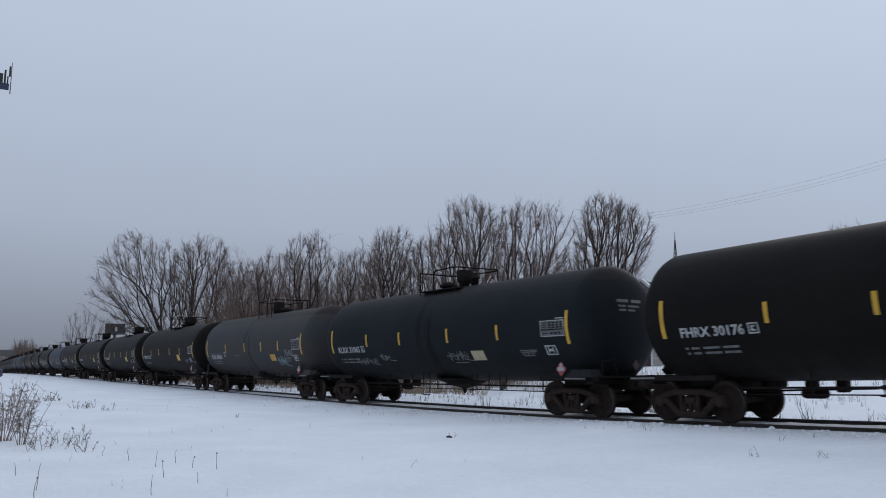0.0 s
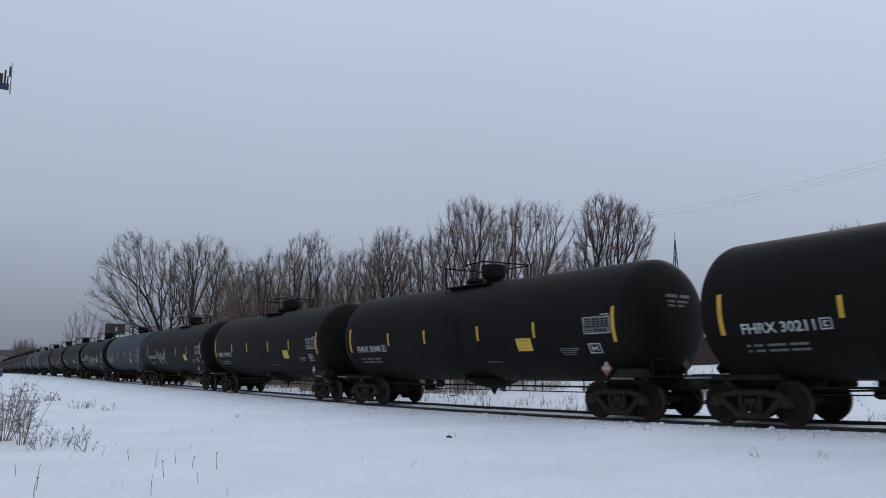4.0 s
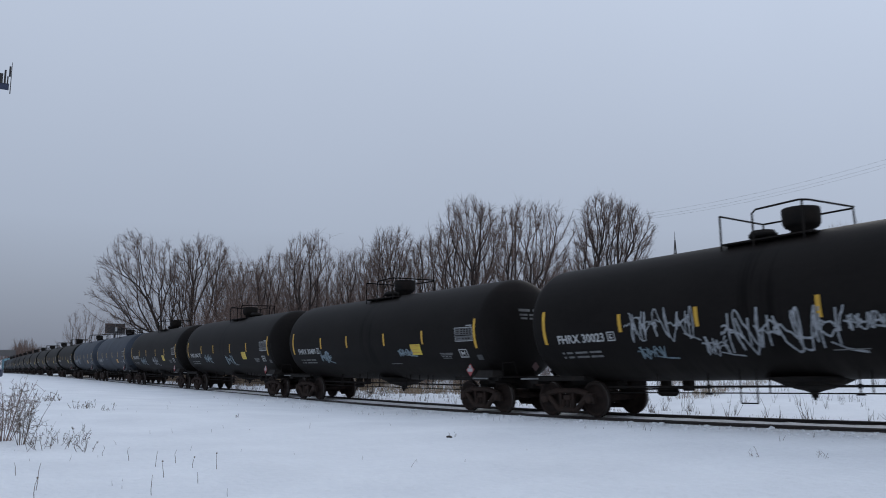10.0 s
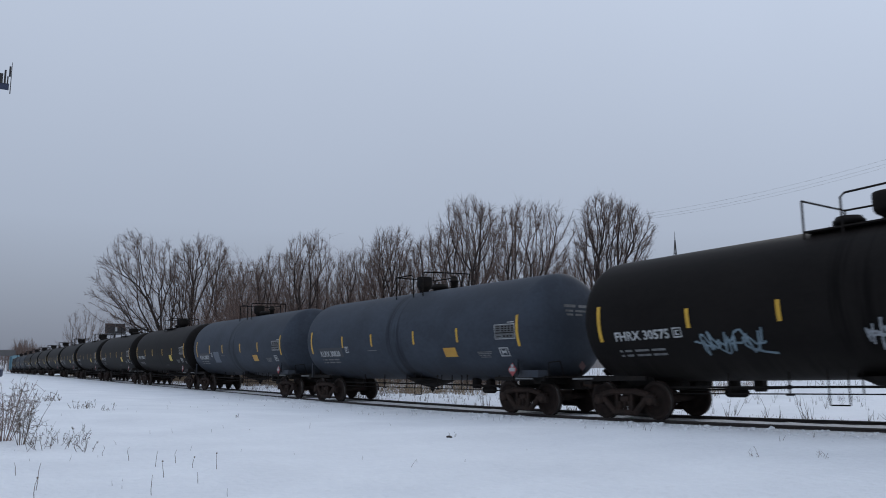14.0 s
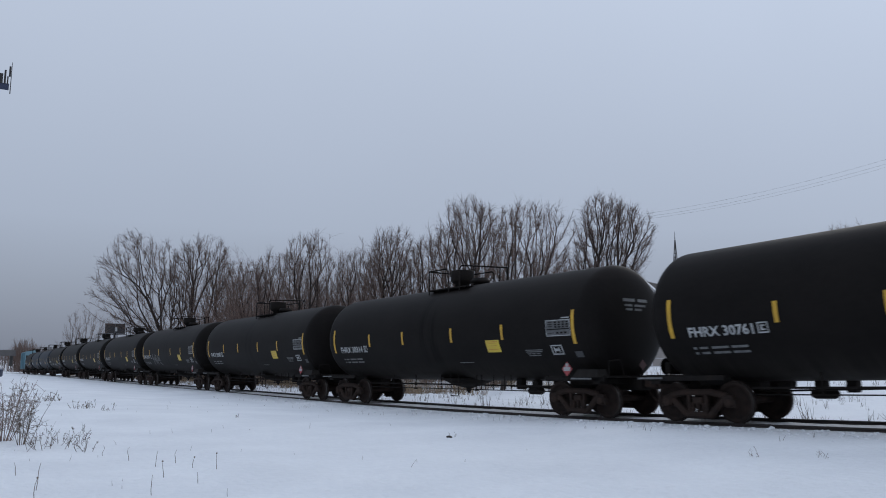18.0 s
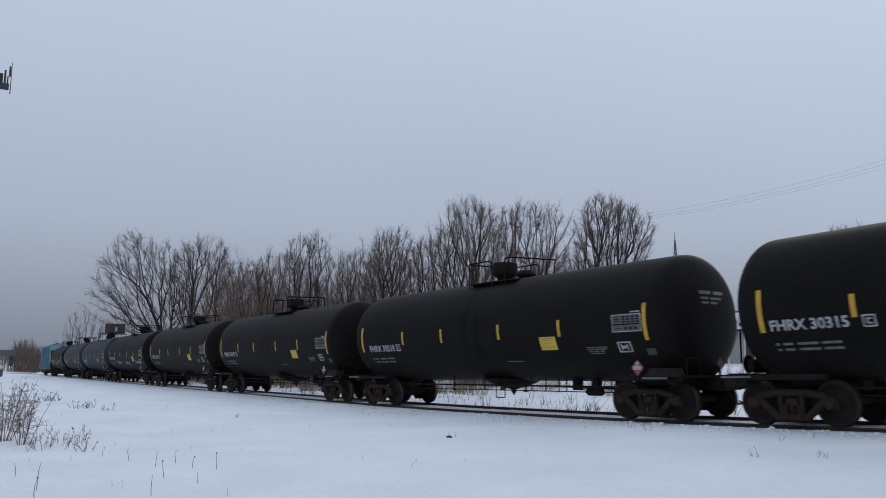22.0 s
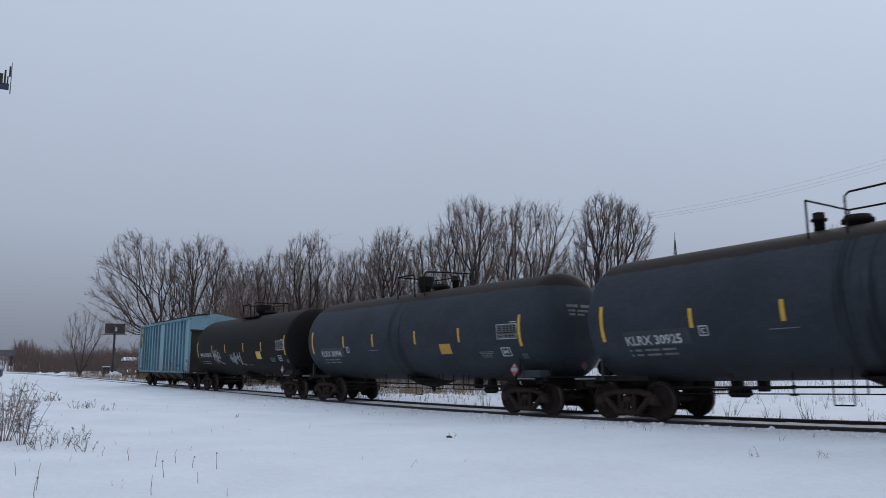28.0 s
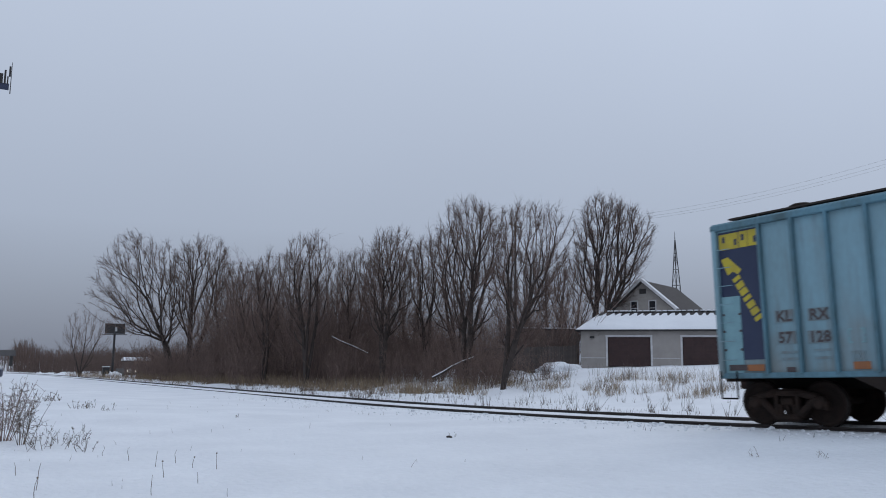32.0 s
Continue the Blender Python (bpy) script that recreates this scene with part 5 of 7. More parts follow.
for k, (x, y, h) in enumerate(((-11.4, 0.87, 0.36), (-12.95, 0.71, 0.20), (-10.7, 0.80, 0.26), (-13.95, 2.36, 0.22), (-13.05, 2.60, 0.26), (-11.8, 2.47, 0.24), (-13.3, 2.94, 0.22),
                               (-10.4, 2.05, 0.26), (-12.6, 3.05, 0.18), (-11.0, 2.75, 0.16), (-14.9, 2.1, 0.2), (-12.2, 3.3, 0.25))):
    lone_stalk(x, y, h, (0.12, -0.2, 0.05, -0.08)[k % 4], 70 + k)


def clod(x, y, size, seed):
    bm = bmesh.new()
    bmesh.ops.create_icosphere(bm, subdivisions=2, radius=1)
    for v in bm.verts:
        k = 1 + 0.35 * noise.noise(v.co * 1.7 + Vector((seed, 0, 0)))
        v.co = Vector((v.co.x * size * 1.5, v.co.y * size * 0.8, v.co.z * size * 0.6)) * k
    ob = part("clod", bm, TIE)
    smooth(ob)
    ob.matrix_world = pose(x, y, ground_z(x, y) + size * 0.25, 0, 0, 40 * seed)
    return tagged(ob, "dark frozen clod lying on the snow", "clod")


clod(-14.84, 8.88, 0.048, 1.0)


def snow_clods():
    """Crumbs and lumps of snow thrown up along the near rail."""
    bm = bmesh.new()
    bmesh.ops.create_icosphere(bm, subdivisions=1, radius=1)
    base = np.array([v.co[:] for v in bm.verts])
    faces = np.array([[v.index for v in f.verts] for f in bm.faces])
    bm.free()
    rng = np.random.default_rng(77)
    vs, fs = [], []
    for k in range(900):
        s = rng.uniform(-40, -6)
        y = line_y(s) - 1.0 - abs(rng.normal(0, 0.9))
        sz = rng.uniform(0.012, 0.035) if rng.random() < 0.97 else rng.uniform(0.035, 0.065)
        c = np.array([s, y, ground_z(s, y) + sz * 0.2])
        fs.append(faces + len(vs) * len(base))
        vs.append(c + base * sz * rng.uniform(0.7, 1.4, (len(base), 1)) * np.array([1.3, 1.1, 0.8]))
    me = bpy.data.meshes.new("snow_clods")
    me.from_pydata(np.vstack(vs).tolist(), [], np.vstack(fs).tolist())
    me.materials.append(SNOW)
    for p in me.polygons:
        p.use_smooth = True
    tagged(new("snow_clods", me), "crumbs of snow thrown up beside the rail", "snow", kind="stuff")


snow_clods()
blades("stubble", [(x, y, ground_z(x, y) - 0.01) for x, y in ((RNG.uniform(-34, -9), RNG.uniform(0.6, 9.5)) for _ in range(110)) if noise.noise((x * 0.3, y * 0.3, 21.0)) > 0.02], 0.04, 0.16, WEED, "single dead stalks scattered over the snow", 36, 0.0032, 1, "weeds")


# ---------------------------------------------------------------- buildings behind the line
STUCCO = material("grey_siding", (0.375, 0.345, 0.32), 0.85, 0, (0.31, 0.285, 0.265), 1.5, 30, 0.15)
WHITEWOOD = material("white_trim", (0.62, 0.61, 0.61), 0.7, 0, (0.5, 0.49, 0.49), 3, 30, 0.1)
BROWNDOOR = material("brown_garage_door", (0.050, 0.022, 0.020), 0.6, 0, (0.035, 0.016, 0.015), 3, 30, 0.1)
SHINGLE = material("dark_shingle", (0.060, 0.055, 0.055), 0.9, 0, (0.035, 0.03, 0.03), 3, 30, 0.4)
HOUSEW = material("weathered_white_siding", (0.38, 0.35, 0.315), 0.85, 0, (0.30, 0.28, 0.26), 2, 30, 0.2)
GLASSD = material("dark_window_glass", (0.02, 0.022, 0.026), 0.12, 0, (0.015, 0.016, 0.02), 2, 20, 0.0)
SHEDW = material("weathered_brown_siding", (0.15, 0.125, 0.115), 0.9, 0, (0.10, 0.083, 0.076), 1.5, 30, 0.2)
FENCEW = material("dark_fence_boards", (0.085, 0.070, 0.064), 0.9, 0, (0.05, 0.04, 0.036), 3, 30, 0.3, rand=0.25)
STEEL = material("dark_painted_steel", (0.020, 0.021, 0.024), 0.6, 0.2, (0.035, 0.03, 0.028), 4, 40, 0.1)
REDPOLE = material("red_painted_pole", (0.16, 0.025, 0.028), 0.6, 0, (0.10, 0.02, 0.02), 4, 40, 0.1)
POLEWOOD = material("pole_wood", (0.060, 0.048, 0.042), 0.9, 0, (0.035, 0.028, 0.024), 3, 25, 0.3)
CONCRETE = material("weathered_concrete", (0.10, 0.10, 0.10), 0.9, 0, (0.07, 0.068, 0.066), 1.5, 20, 0.3)
NAVY = material("navy_panel", (0.012, 0.022, 0.060), 0.5, 0, (0.02, 0.03, 0.07), 2, 20, 0.05)
BRICKT = material("tan_brick", (0.30, 0.255, 0.21), 0.9, 0, (0.22, 0.18, 0.15), 3, 30, 0.3)
BROWNTRIM = material("brown_fascia", (0.075, 0.035, 0.032), 0.7, 0, (0.05, 0.025, 0.022), 3, 30, 0.1)
LIT = bpy.data.materials.new("lit_headlamp")
LIT.use_nodes = True
LIT.node_tree.nodes["Principled BSDF"].inputs["Emission Color"].default_value = (1.0, 0.9, 0.7, 1)
LIT.node_tree.nodes["Principled BSDF"].inputs["Emission Strength"].default_value = 4.0


def wall_frame(x0, y0, x1, y1, z):
    """A frame whose x runs along a wall from one corner to the other and whose y points away from the track."""
    return Matrix.Translation((x0, y0, z)) @ Matrix.Rotation(math.atan2(y1 - y0, x1 - x0), 4, "Z")


def box_part(name, parent, size, at, mat, bevel=0.0, label="", rot=None):
    bm = bmesh.new()
    add_box(bm, size, at, rot, bevel)
    return part(name, bm, mat, parent, label)


def slab(name, parent, pts, thick, mat, label=""):
    """A flat sheet with thickness from four corners."""
    bm = bmesh.new()
    a, b, c, d = (Vector(p) for p in pts)
    n = (b - a).cross(d - a).normalized() * thick
    lo = [bm.verts.new(p) for p in (a, b, c, d)]
    hi = [bm.verts.new(p + n) for p in (a, b, c, d)]
    bm.faces.new(lo[::-1])
    bm.faces.new(hi)
    for i in range(4):
        j = (i + 1) % 4
        bm.faces.new((lo[i], lo[j], hi[j], hi[i]))
    bmesh.ops.recalc_face_normals(bm, faces=bm.faces)
    return part(name, bm, mat, parent, label)


def window_part(parent, x, y, z, w, h, name="window"):
    """A window set in a wall that faces -y."""
    win = box_part(name, parent, (w, 0.06, h), (x, y - 0.01, z), GLASSD, label="dark glass window")
    for dx, dz, sx, sz in ((0, h / 2 + 0.04, w + 0.2, 0.1), (0, -h / 2 - 0.05, w + 0.26, 0.1), (-w / 2 - 0.05, 0, 0.1, h), (w / 2 + 0.05, 0, 0.1, h), (0, 0, w, 0.05)):
        box_part("window_frame", win, (sx, 0.1, sz), (x + dx, y - 0.03, z + dz), WHITEWOOD)
    return win


def garage():
    L = 11.2
    m = wall_frame(-47.02, 39.60, -40.0, 45.95, 1.42)
    g = empty("garage", m)
    tagged(g, "low grey garage with brown overhead doors and a snow-covered roof", "garage")
    eave, deep = 2.58, 6.5
    doors = ((1.97, 3.10), (7.30, 3.05))
    # front wall in pieces round the two openings
    xs = [0.0]
    for x0, w in doors:
        xs += [x0, x0 + w]
    xs.append(L)
    for a, b in zip(xs[::2], xs[1::2]):
        box_part("wall", g, (b - a, 0.2, eave + 0.35), ((a + b) / 2, 0.1, eave / 2 - 0.175), STUCCO)
    for x0, w in doors:
        box_part("wall", g, (w, 0.2, eave - 2.15), (x0 + w / 2, 0.1, (eave + 2.15) / 2), STUCCO)
        door = box_part("garage_door", g, (w, 0.05, 2.15), (x0 + w / 2, 0.14, 1.075), BROWNDOOR, label="dark brown panelled overhead door")
        for k in range(4):
            for j in range(4):
                box_part("panel", door, (w / 4 - 0.12, 0.02, 0.40), (x0 + w * (j + 0.5) / 4, 0.107, 0.28 + 0.53 * k), BROWNDOOR, 0.006)
        for x in (x0 - 0.06, x0 + w + 0.06):
            box_part("door_casing", door, (0.14, 0.05, 2.25), (x, -0.02, 1.12), WHITEWOOD)
        box_part("door_casing", door, (w + 0.28, 0.05, 0.14), (x0 + w / 2, -0.024, 2.24), WHITEWOOD)
    for y, ln in ((deep, L),):
        box_part("wall", g, (ln, 0.2, eave + 0.35), (L / 2, y, eave / 2 - 0.175), STUCCO)
    for x in (0.1, L - 0.1):
        box_part("wall", g, (0.19, deep - 0.2, eave + 0.35), (x, deep / 2 + 0.05, eave / 2 - 0.175), STUCCO)
    box_part("base_line", g, (1.8, 0.03, 0.05), (0.9, -0.015, 0.62), WHITEWOOD)
    box_part("base_line", g, (1.9, 0.03, 0.05), (6.18, -0.015, 0.62), WHITEWOOD)
    lampb = box_part("wall_lamp", g, (0.3, 0.18, 0.14), (0.85, -0.1, 2.15), STEEL, 0.02)
    ridge, mid = 1.55, deep / 2
    roof = slab("roof", g, ((-0.35, -0.4, eave), (L + 0.35, -0.4, eave), (L + 0.35, mid, eave + ridge), (1.3, mid, eave + ridge)), 0.10, SHINGLE)
    slab("roof", g, ((L + 0.35, deep + 0.4, eave), (-0.35, deep + 0.4, eave), (1.3, mid, eave + ridge), (L + 0.35, mid, eave + ridge)), 0.10, SHINGLE)
    slab("roof", g, ((-0.35, deep + 0.4, eave), (-0.35, -0.4, eave), (1.3, mid - 0.01, eave + ridge), (1.3, mid + 0.01, eave + ridge)), 0.10, SHINGLE)
    # snow on the front slope, broken along the ridge where shingle shows
    bm = bmesh.new()
    nx, nz = 90, 8
    rows = []
    for i in range(nx + 1):
        row = []
        for j in range(nz + 1):
            u, v = i / nx, j / nz
            xl = -0.33 + 1.6 * v
            x = xl + (L + 0.33 - xl) * u
            edge = 0.82 + 0.05 * noise.noise((x * 1.4, 0, 0)) + 0.07 * (1 if (x / 0.55) % 1 < 0.5 else -1)
            vv = v * edge
            x = (-0.33 + 1.6 * vv) + (L + 0.33 - (-0.33 + 1.6 * vv)) * u
            y, z = -0.42 + (mid + 0.42) * vv, eave + 0.10 + ridge * vv
            lift = 0.08 * min(1, 10 * v, 6 * (1 - v), 9 * u + 0.2) + 0.025 * noise.noise((x * 2, y * 2, 0))
            row.append(bm.verts.new((x, y - 0.03, z + max(0.02, lift))))
        rows.append(row)
    for a, b in zip(rows, rows[1:]):
        for j in range(nz):
            bm.faces.new((a[j], b[j], b[j + 1], a[j + 1]))
    ob = part("roof_snow", bm, SNOW, g, "blanket of snow on the roof")
    smooth(ob)
    for k in range(20):
        x = 1.9 + k * (L - 2.0) / 20
        lump = box_part("ridge_snow", g, (0.30 + 0.2 * random.random(), 0.35, 0.09), (x, mid - 0.18, eave + ridge + 0.14), SNOW, 0.03, "patch of snow on the ridge")


garage()


def house():
    m = wall_frame(-61.94, 56.66, -56.3, 59.1, 1.3)
    g = empty("house", m)
    tagged(g, "old two-storey white gabled house with a snow-edged roof", "house")
    L, eave, pk, deep = 6.15, 6.0, 8.65, 9.0
    bm = bmesh.new()
    pts = [(0, 0), (L, 0), (L, eave), (L / 2, pk), (0, eave)]
    a = [bm.verts.new((x, 0, z - (0.8 if z == 0 else 0))) for x, z in pts]
    b = [bm.verts.new((x, deep, z - (0.8 if z == 0 else 0))) for x, z in pts]
    bm.faces.new(a)
    bm.faces.new(b[::-1])
    for i in range(5):
        j = (i + 1) % 5
        if i not in (2, 3):
            bm.faces.new((a[i], b[i], b[j], a[j]))
    bmesh.ops.recalc_face_normals(bm, faces=bm.faces)
    part("wall", bm, HOUSEW, g)
    sl = (pk - eave) / (L / 2)
    for s in (0, 1):
        xe, xm = (-0.5, L / 2) if s == 0 else (L + 0.5, L / 2)
        ze = eave - 0.5 * sl
        p = [(xe, -0.5, ze), (xm, -0.5, pk), (xm, deep + 0.5, pk), (xe, deep + 0.5, ze)]
        r = slab("roof", g, p, 0.16 if s else -0.16, SHINGLE)
        box_part("bargeboard", r, (math.hypot(L / 2 + 0.5, pk - ze), 0.06, 0.22), ((xe + xm) / 2, -0.54, (ze + pk) / 2 + 0.02), WHITEWOOD,
                 rot=Matrix.Rotation(math.atan2(pk - ze, (xm - xe)) * -1, 4, "Y"))
        ux, uz = (xm - xe), (pk - ze)
        q = [(xe + ux * 0.05, -0.3, ze + uz * 0.05 + 0.19), (xe + ux * 0.35, -0.3, ze + uz * 0.35 + 0.19), (xe + ux * 0.35, deep, ze + uz * 0.35 + 0.19), (xe + ux * 0.05, deep, ze + uz * 0.05 + 0.19)]
        if s == 1:
            q = [(xe, -0.45, ze + 0.19), (xm, -0.45, pk + 0.19), (xm, 0.25, pk + 0.19), (xe, 0.25, ze + 0.19)]
        slab("roof_snow", r, q, 0.06 if s else -0.06, SNOW, "strip of snow on the roof")
    for x in (2.15, 4.05):
        window_part(g, x, 0, 5.85, 0.62, 1.40)
    window_part(g, 0.75, 0, 4.9, 0.8, 1.2)
    window_part(g, 5.4, 0, 4.9, 0.8, 1.2)
    box_part("vent", g, (0.7, 0.06, 0.5), (L / 2, -0.02, 7.55), SHINGLE)


house()


def tower():
    t = empty("lattice_tower", Matrix.Translation((-71.3, 75.5, 1.4)))
    tagged(t, "tall thin steel lattice tower behind the house", "tower")
    h, w = 16.0, 1.75
    cs = [Vector((w * a, w * b, 0)) for a, b in ((-0.5, -0.5), (0.5, -0.5), (0.5, 0.5), (-0.5, 0.5))]
    top = Vector((0, 0, h))

    def pt(i, u):
        return cs[i % 4] * (1 - u) * 1.0 + top * u
    for i in range(4):
        bm = bmesh.new()
        add_rod(bm, pt(i, 0) + Vector((0, 0, -0.3)), pt(i, 0.985), 0.06, 0.05, 6)
        part("leg", bm, STEEL, t)
    for k in range(7):
        u, v = k / 8, (k + 1) / 8
        for i in range(4):
            bm = bmesh.new()
            add_rod(bm, pt(i, v), pt(i + 1, v), 0.025, seg=5)
            add_rod(bm, pt(i, u), pt(i + 1, v), 0.018, seg=4)
            part("brace", bm, STEEL, t)
    bm = bmesh.new()
    add_rod(bm, (0, 0, h - 0.2), (0, 0, h + 0.8), 0.05, 0.02, 6)
    part("mast", bm, STEEL, t)


tower()


def fence():
    f = empty("board_fence")
    tagged(f, "dark weathered board fence between the wood and the garage", "fence")
    a, b = Vector((-46.6, 30.5, 0)), Vector((-47.3, 39.4, 0))
    n = 58
    ang = math.atan2(b.y - a.y, b.x - a.x)
    bm = bmesh.new()
    add_box(bm, (0.15, 0.03, 1.85), (0, 0, 0.60), bevel=0.008)
    me = link_mesh("board", bm, FENCEW)
    for k in range(n):
        p = a.lerp(b, (k + 0.5) / n)
        ob = part("board", me, FENCEW, f)
        ob.matrix_basis = pose(p.x, p.y, 1.05 + 0.35 * (k / n) + random.uniform(-0.04, 0.04), 0, random.uniform(-0.6, 0.6), math.degrees(ang))
    for z in (0.2, 1.1):
        bm = bmesh.new()
        add_box(bm, ((b - a).length, 0.06, 0.1), ((b - a).length / 2, 0.06, 1.2 + z))
        ob = part("fence_rail", bm, FENCEW, f)
        ob.matrix_basis = Matrix.Translation(a) @ Matrix.Rotation(ang, 4, "Z")


fence()


def shed():
    m = wall_frame(-55.4, 39.6, -53.0, 44.4, 1.2)
    g = empty("shed", m)
    tagged(g, "dark flat-roofed shed with snow on its roof edge", "shed")
    box_part("wall", g, (5.4, 4.0, 3.5), (2.7, 2.0, 1.4), SHEDW)
    box_part("roof", g, (5.8, 4.4, 0.14), (2.7, 2.0, 3.22), SHINGLE)
    box_part("roof_snow", g, (5.7, 4.3, 0.10), (2.7, 2.0, 3.34), SNOW, 0.03)


shed()


def utility_pole(x, y, z, h, name="utility_pole"):
    p = empty(name, Matrix.Translation((x, y, z)))
    tagged(p, "wooden utility pole with a single crossarm", "utility pole")
    bm = bmesh.new()
    add_rod(bm, (0, 0, -0.5), (0, 0, h), 0.12, 0.08, 10)
    part("pole", bm, POLEWOOD, p)
    bm = bmesh.new()
    add_box(bm, (0.10, 2.4, 0.12), (0, 0, h - 0.35), bevel=0.01)
    arm = part("crossarm", bm, POLEWOOD, p)
    arm.matrix_basis = Matrix.Rotation(radians(30), 4, "Z")
    for d in (-1.05, 0.15, 1.05):
        bm = bmesh.new()
        add_lathe(bm, [(0, 0.02), (0.02, 0.045), (0.08, 0.05), (0.12, 0.03), (0.14, 0.01)], "Z", 8, (0, d, h - 0.29))
        part("insulator", bm, STEEL, arm)
    return p


utility_pole(-56.4, 40.3, 1.2, 12.6)
utility_pole(-15.9, 48.9, 1.5, 14.6)
for d in (-1.05, 0.15, 1.05):
    c, s = math.cos(radians(30)), math.sin(radians(30))
    a = Vector((-56.4 - s * d, 40.3 + c * d, 13.5))
    b = Vector((-15.9 - s * d, 48.9 + c * d, 15.8))
    bm = bmesh.new()
    pts = [a.lerp(b, k / 24) - Vector((0, 0, 1.9 * 4 * (k / 24) * (1 - k / 24))) for k in range(25)]
    add_path(bm, pts, 0.004, 4)
    tagged(part("power_cable", bm, STEEL), "thin sagging overhead power cable", "cable", group="power cables")


def roadside_building():
    """Low shop that carries on the line of the garage, a step higher up."""
    g = empty("roadside_building", wall_frame(-47.02, 39.60, -40.0, 45.95, 1.97) @ Matrix.Translation((11.32, 0, 0)))
    tagged(g, "low pale shop with tan brick base, dark windows and snowy roof", "building")
    L, deep, eave = 4.6, 6.0, 2.45
    box_part("wall", g, (L, 0.2, eave + 0.7), (L / 2, 0.1, eave / 2 - 0.35), STUCCO)
    box_part("wall", g, (L, 0.2, eave + 0.7), (L / 2, deep, eave / 2 - 0.35), STUCCO)
    for x in (0.1, L - 0.1):
        box_part("wall", g, (0.19, deep - 0.2, eave + 0.7), (x, deep / 2 + 0.05, eave / 2 - 0.35), STUCCO)
    base = box_part("brick_base", g, (3.2, 0.10, 0.46), (1.30 + 1.6, -0.05, 0.46), BRICKT, label="low wall of tan brick under the window")
    door = box_part("door", g, (0.52, 0.05, 1.75), (0.52, -0.02, 0.92), BROWNDOOR, label="dark narrow door in a white frame")
    for x, w in ((0.20, 0.12), (0.84, 0.12)):
        box_part("door_casing", door, (w, 0.07, 1.85), (x, -0.035, 0.95), WHITEWOOD)
    box_part("door_casing", door, (0.76, 0.07, 0.12), (0.52, -0.035, 1.90), WHITEWOOD)
    box_part("pillar", g, (0.34, 0.10, 2.0), (1.16, -0.05, 0.98), WHITEWOOD)
    win = box_part("window", g, (1.85, 0.05, 1.10), (2.30, -0.02, 1.26), GLASSD, label="dark shop window with a pale notice")
    for z in (0.80, 1.12, 1.44, 1.82):
        box_part("window_frame", win, (1.85, 0.05, 0.04), (2.30, -0.045, z), STEEL)
    box_part("sign_panel", win, (0.42, 0.02, 0.46), (2.80, -0.075, 1.40), WHITE, label="pale notice with dark bars")
    for k in range(3):
        box_part("sign_bar", win, (0.30, 0.02, 0.06), (2.80, -0.09, 1.26 + 0.13 * k), NAVY)
    box_part("corner_trim", g, (0.12, 0.10, eave), (L - 0.06, -0.05, eave / 2), WHITEWOOD)
    box_part("eave_trim", g, (L + 0.3, 0.12, 0.14), (L / 2, -0.32, eave + 0.02), STEEL)
    for s_ in (-1, 1):
        m = deep / 2
        y0 = -0.35 if s_ < 0 else deep + 0.35
        slab("roof", g, [(-0.1, y0, eave), (L + 0.15, y0, eave), (L + 0.15, m, eave + 1.0), (-0.1, m, eave + 1.0)], 0.10 if s_ < 0 else -0.10, SHINGLE)
    slab("roof_snow", g, [(-0.1, -0.38, eave + 0.12), (L + 0.12, -0.38, eave + 0.12), (L + 0.12, 2.4, eave + 0.95), (-0.1, 2.4, eave + 0.95)], 0.10, SNOW, "snow on the roof")
    board = box_part("roof_board", g, (2.7, 0.16, 0.52), (L - 1.45, 1.9, eave + 1.18), BROWNTRIM, 0.01, "plain red-brown board along the roof")
    for x in (L - 2.5, L - 0.4):
        box_part("board_leg", board, (0.07, 0.07, 0.6), (x, 1.9, eave + 0.75), STEEL)


roadside_building()


def posts():
    p = empty("lamp_post", Matrix.Translation((-28.5, 39.2, 1.35)))
    tagged(p, "red painted post with a small lamp on a bracket", "lamp post")
    bm = bmesh.new()
    add_rod(bm, (0, 0, -0.3), (0, 0, 4.1), 0.07, 0.055, 10)
    part("post", bm, REDPOLE, p)
    bm = bmesh.new()
    add_path(bm, [(0, 0, 4.0), (-0.1, -0.18, 4.25), (-0.16, -0.32, 4.2)], 0.025)
    part("bracket", bm, STEEL, p)
    bm = bmesh.new()
    add_lathe(bm, [(4.02, 0.03), (4.05, 0.12), (4.16, 0.06), (4.2, 0.02)], "Z", 12, (-0.17, -0.33, 0))
    part("lamp_head", bm, WHITE, p)
    for x, y, reach in ((-24.20, 36.75, (Vector((-27.47, 34.37, 3.70)), Vector((-24.08, 36.83, 4.10)))),
                        (-22.83, 37.62, (Vector((-24.08, 36.83, 4.10)), Vector((-21.02, 38.65, 4.32))))):
        foot = ground_z(x, y)
        q = empty("steel_post", Matrix.Translation((x, y, foot)))
        tagged(q, "thin dark steel post carrying a rail", "post", group="steel posts by the lot")
        bm = bmesh.new()
        add_rod(bm, (0, 0, -0.3), (0, 0, 2.82), 0.045, 0.04, 8)
        part("post", bm, STEEL, q)
        bm = bmesh.new()
        for low in (0.0, 0.19):
            add_rod(bm, reach[0] - Vector((x, y, foot + low)), reach[1] - Vector((x, y, foot + low)), 0.035)
        part("cross_rail", bm, STEEL, q)


posts()


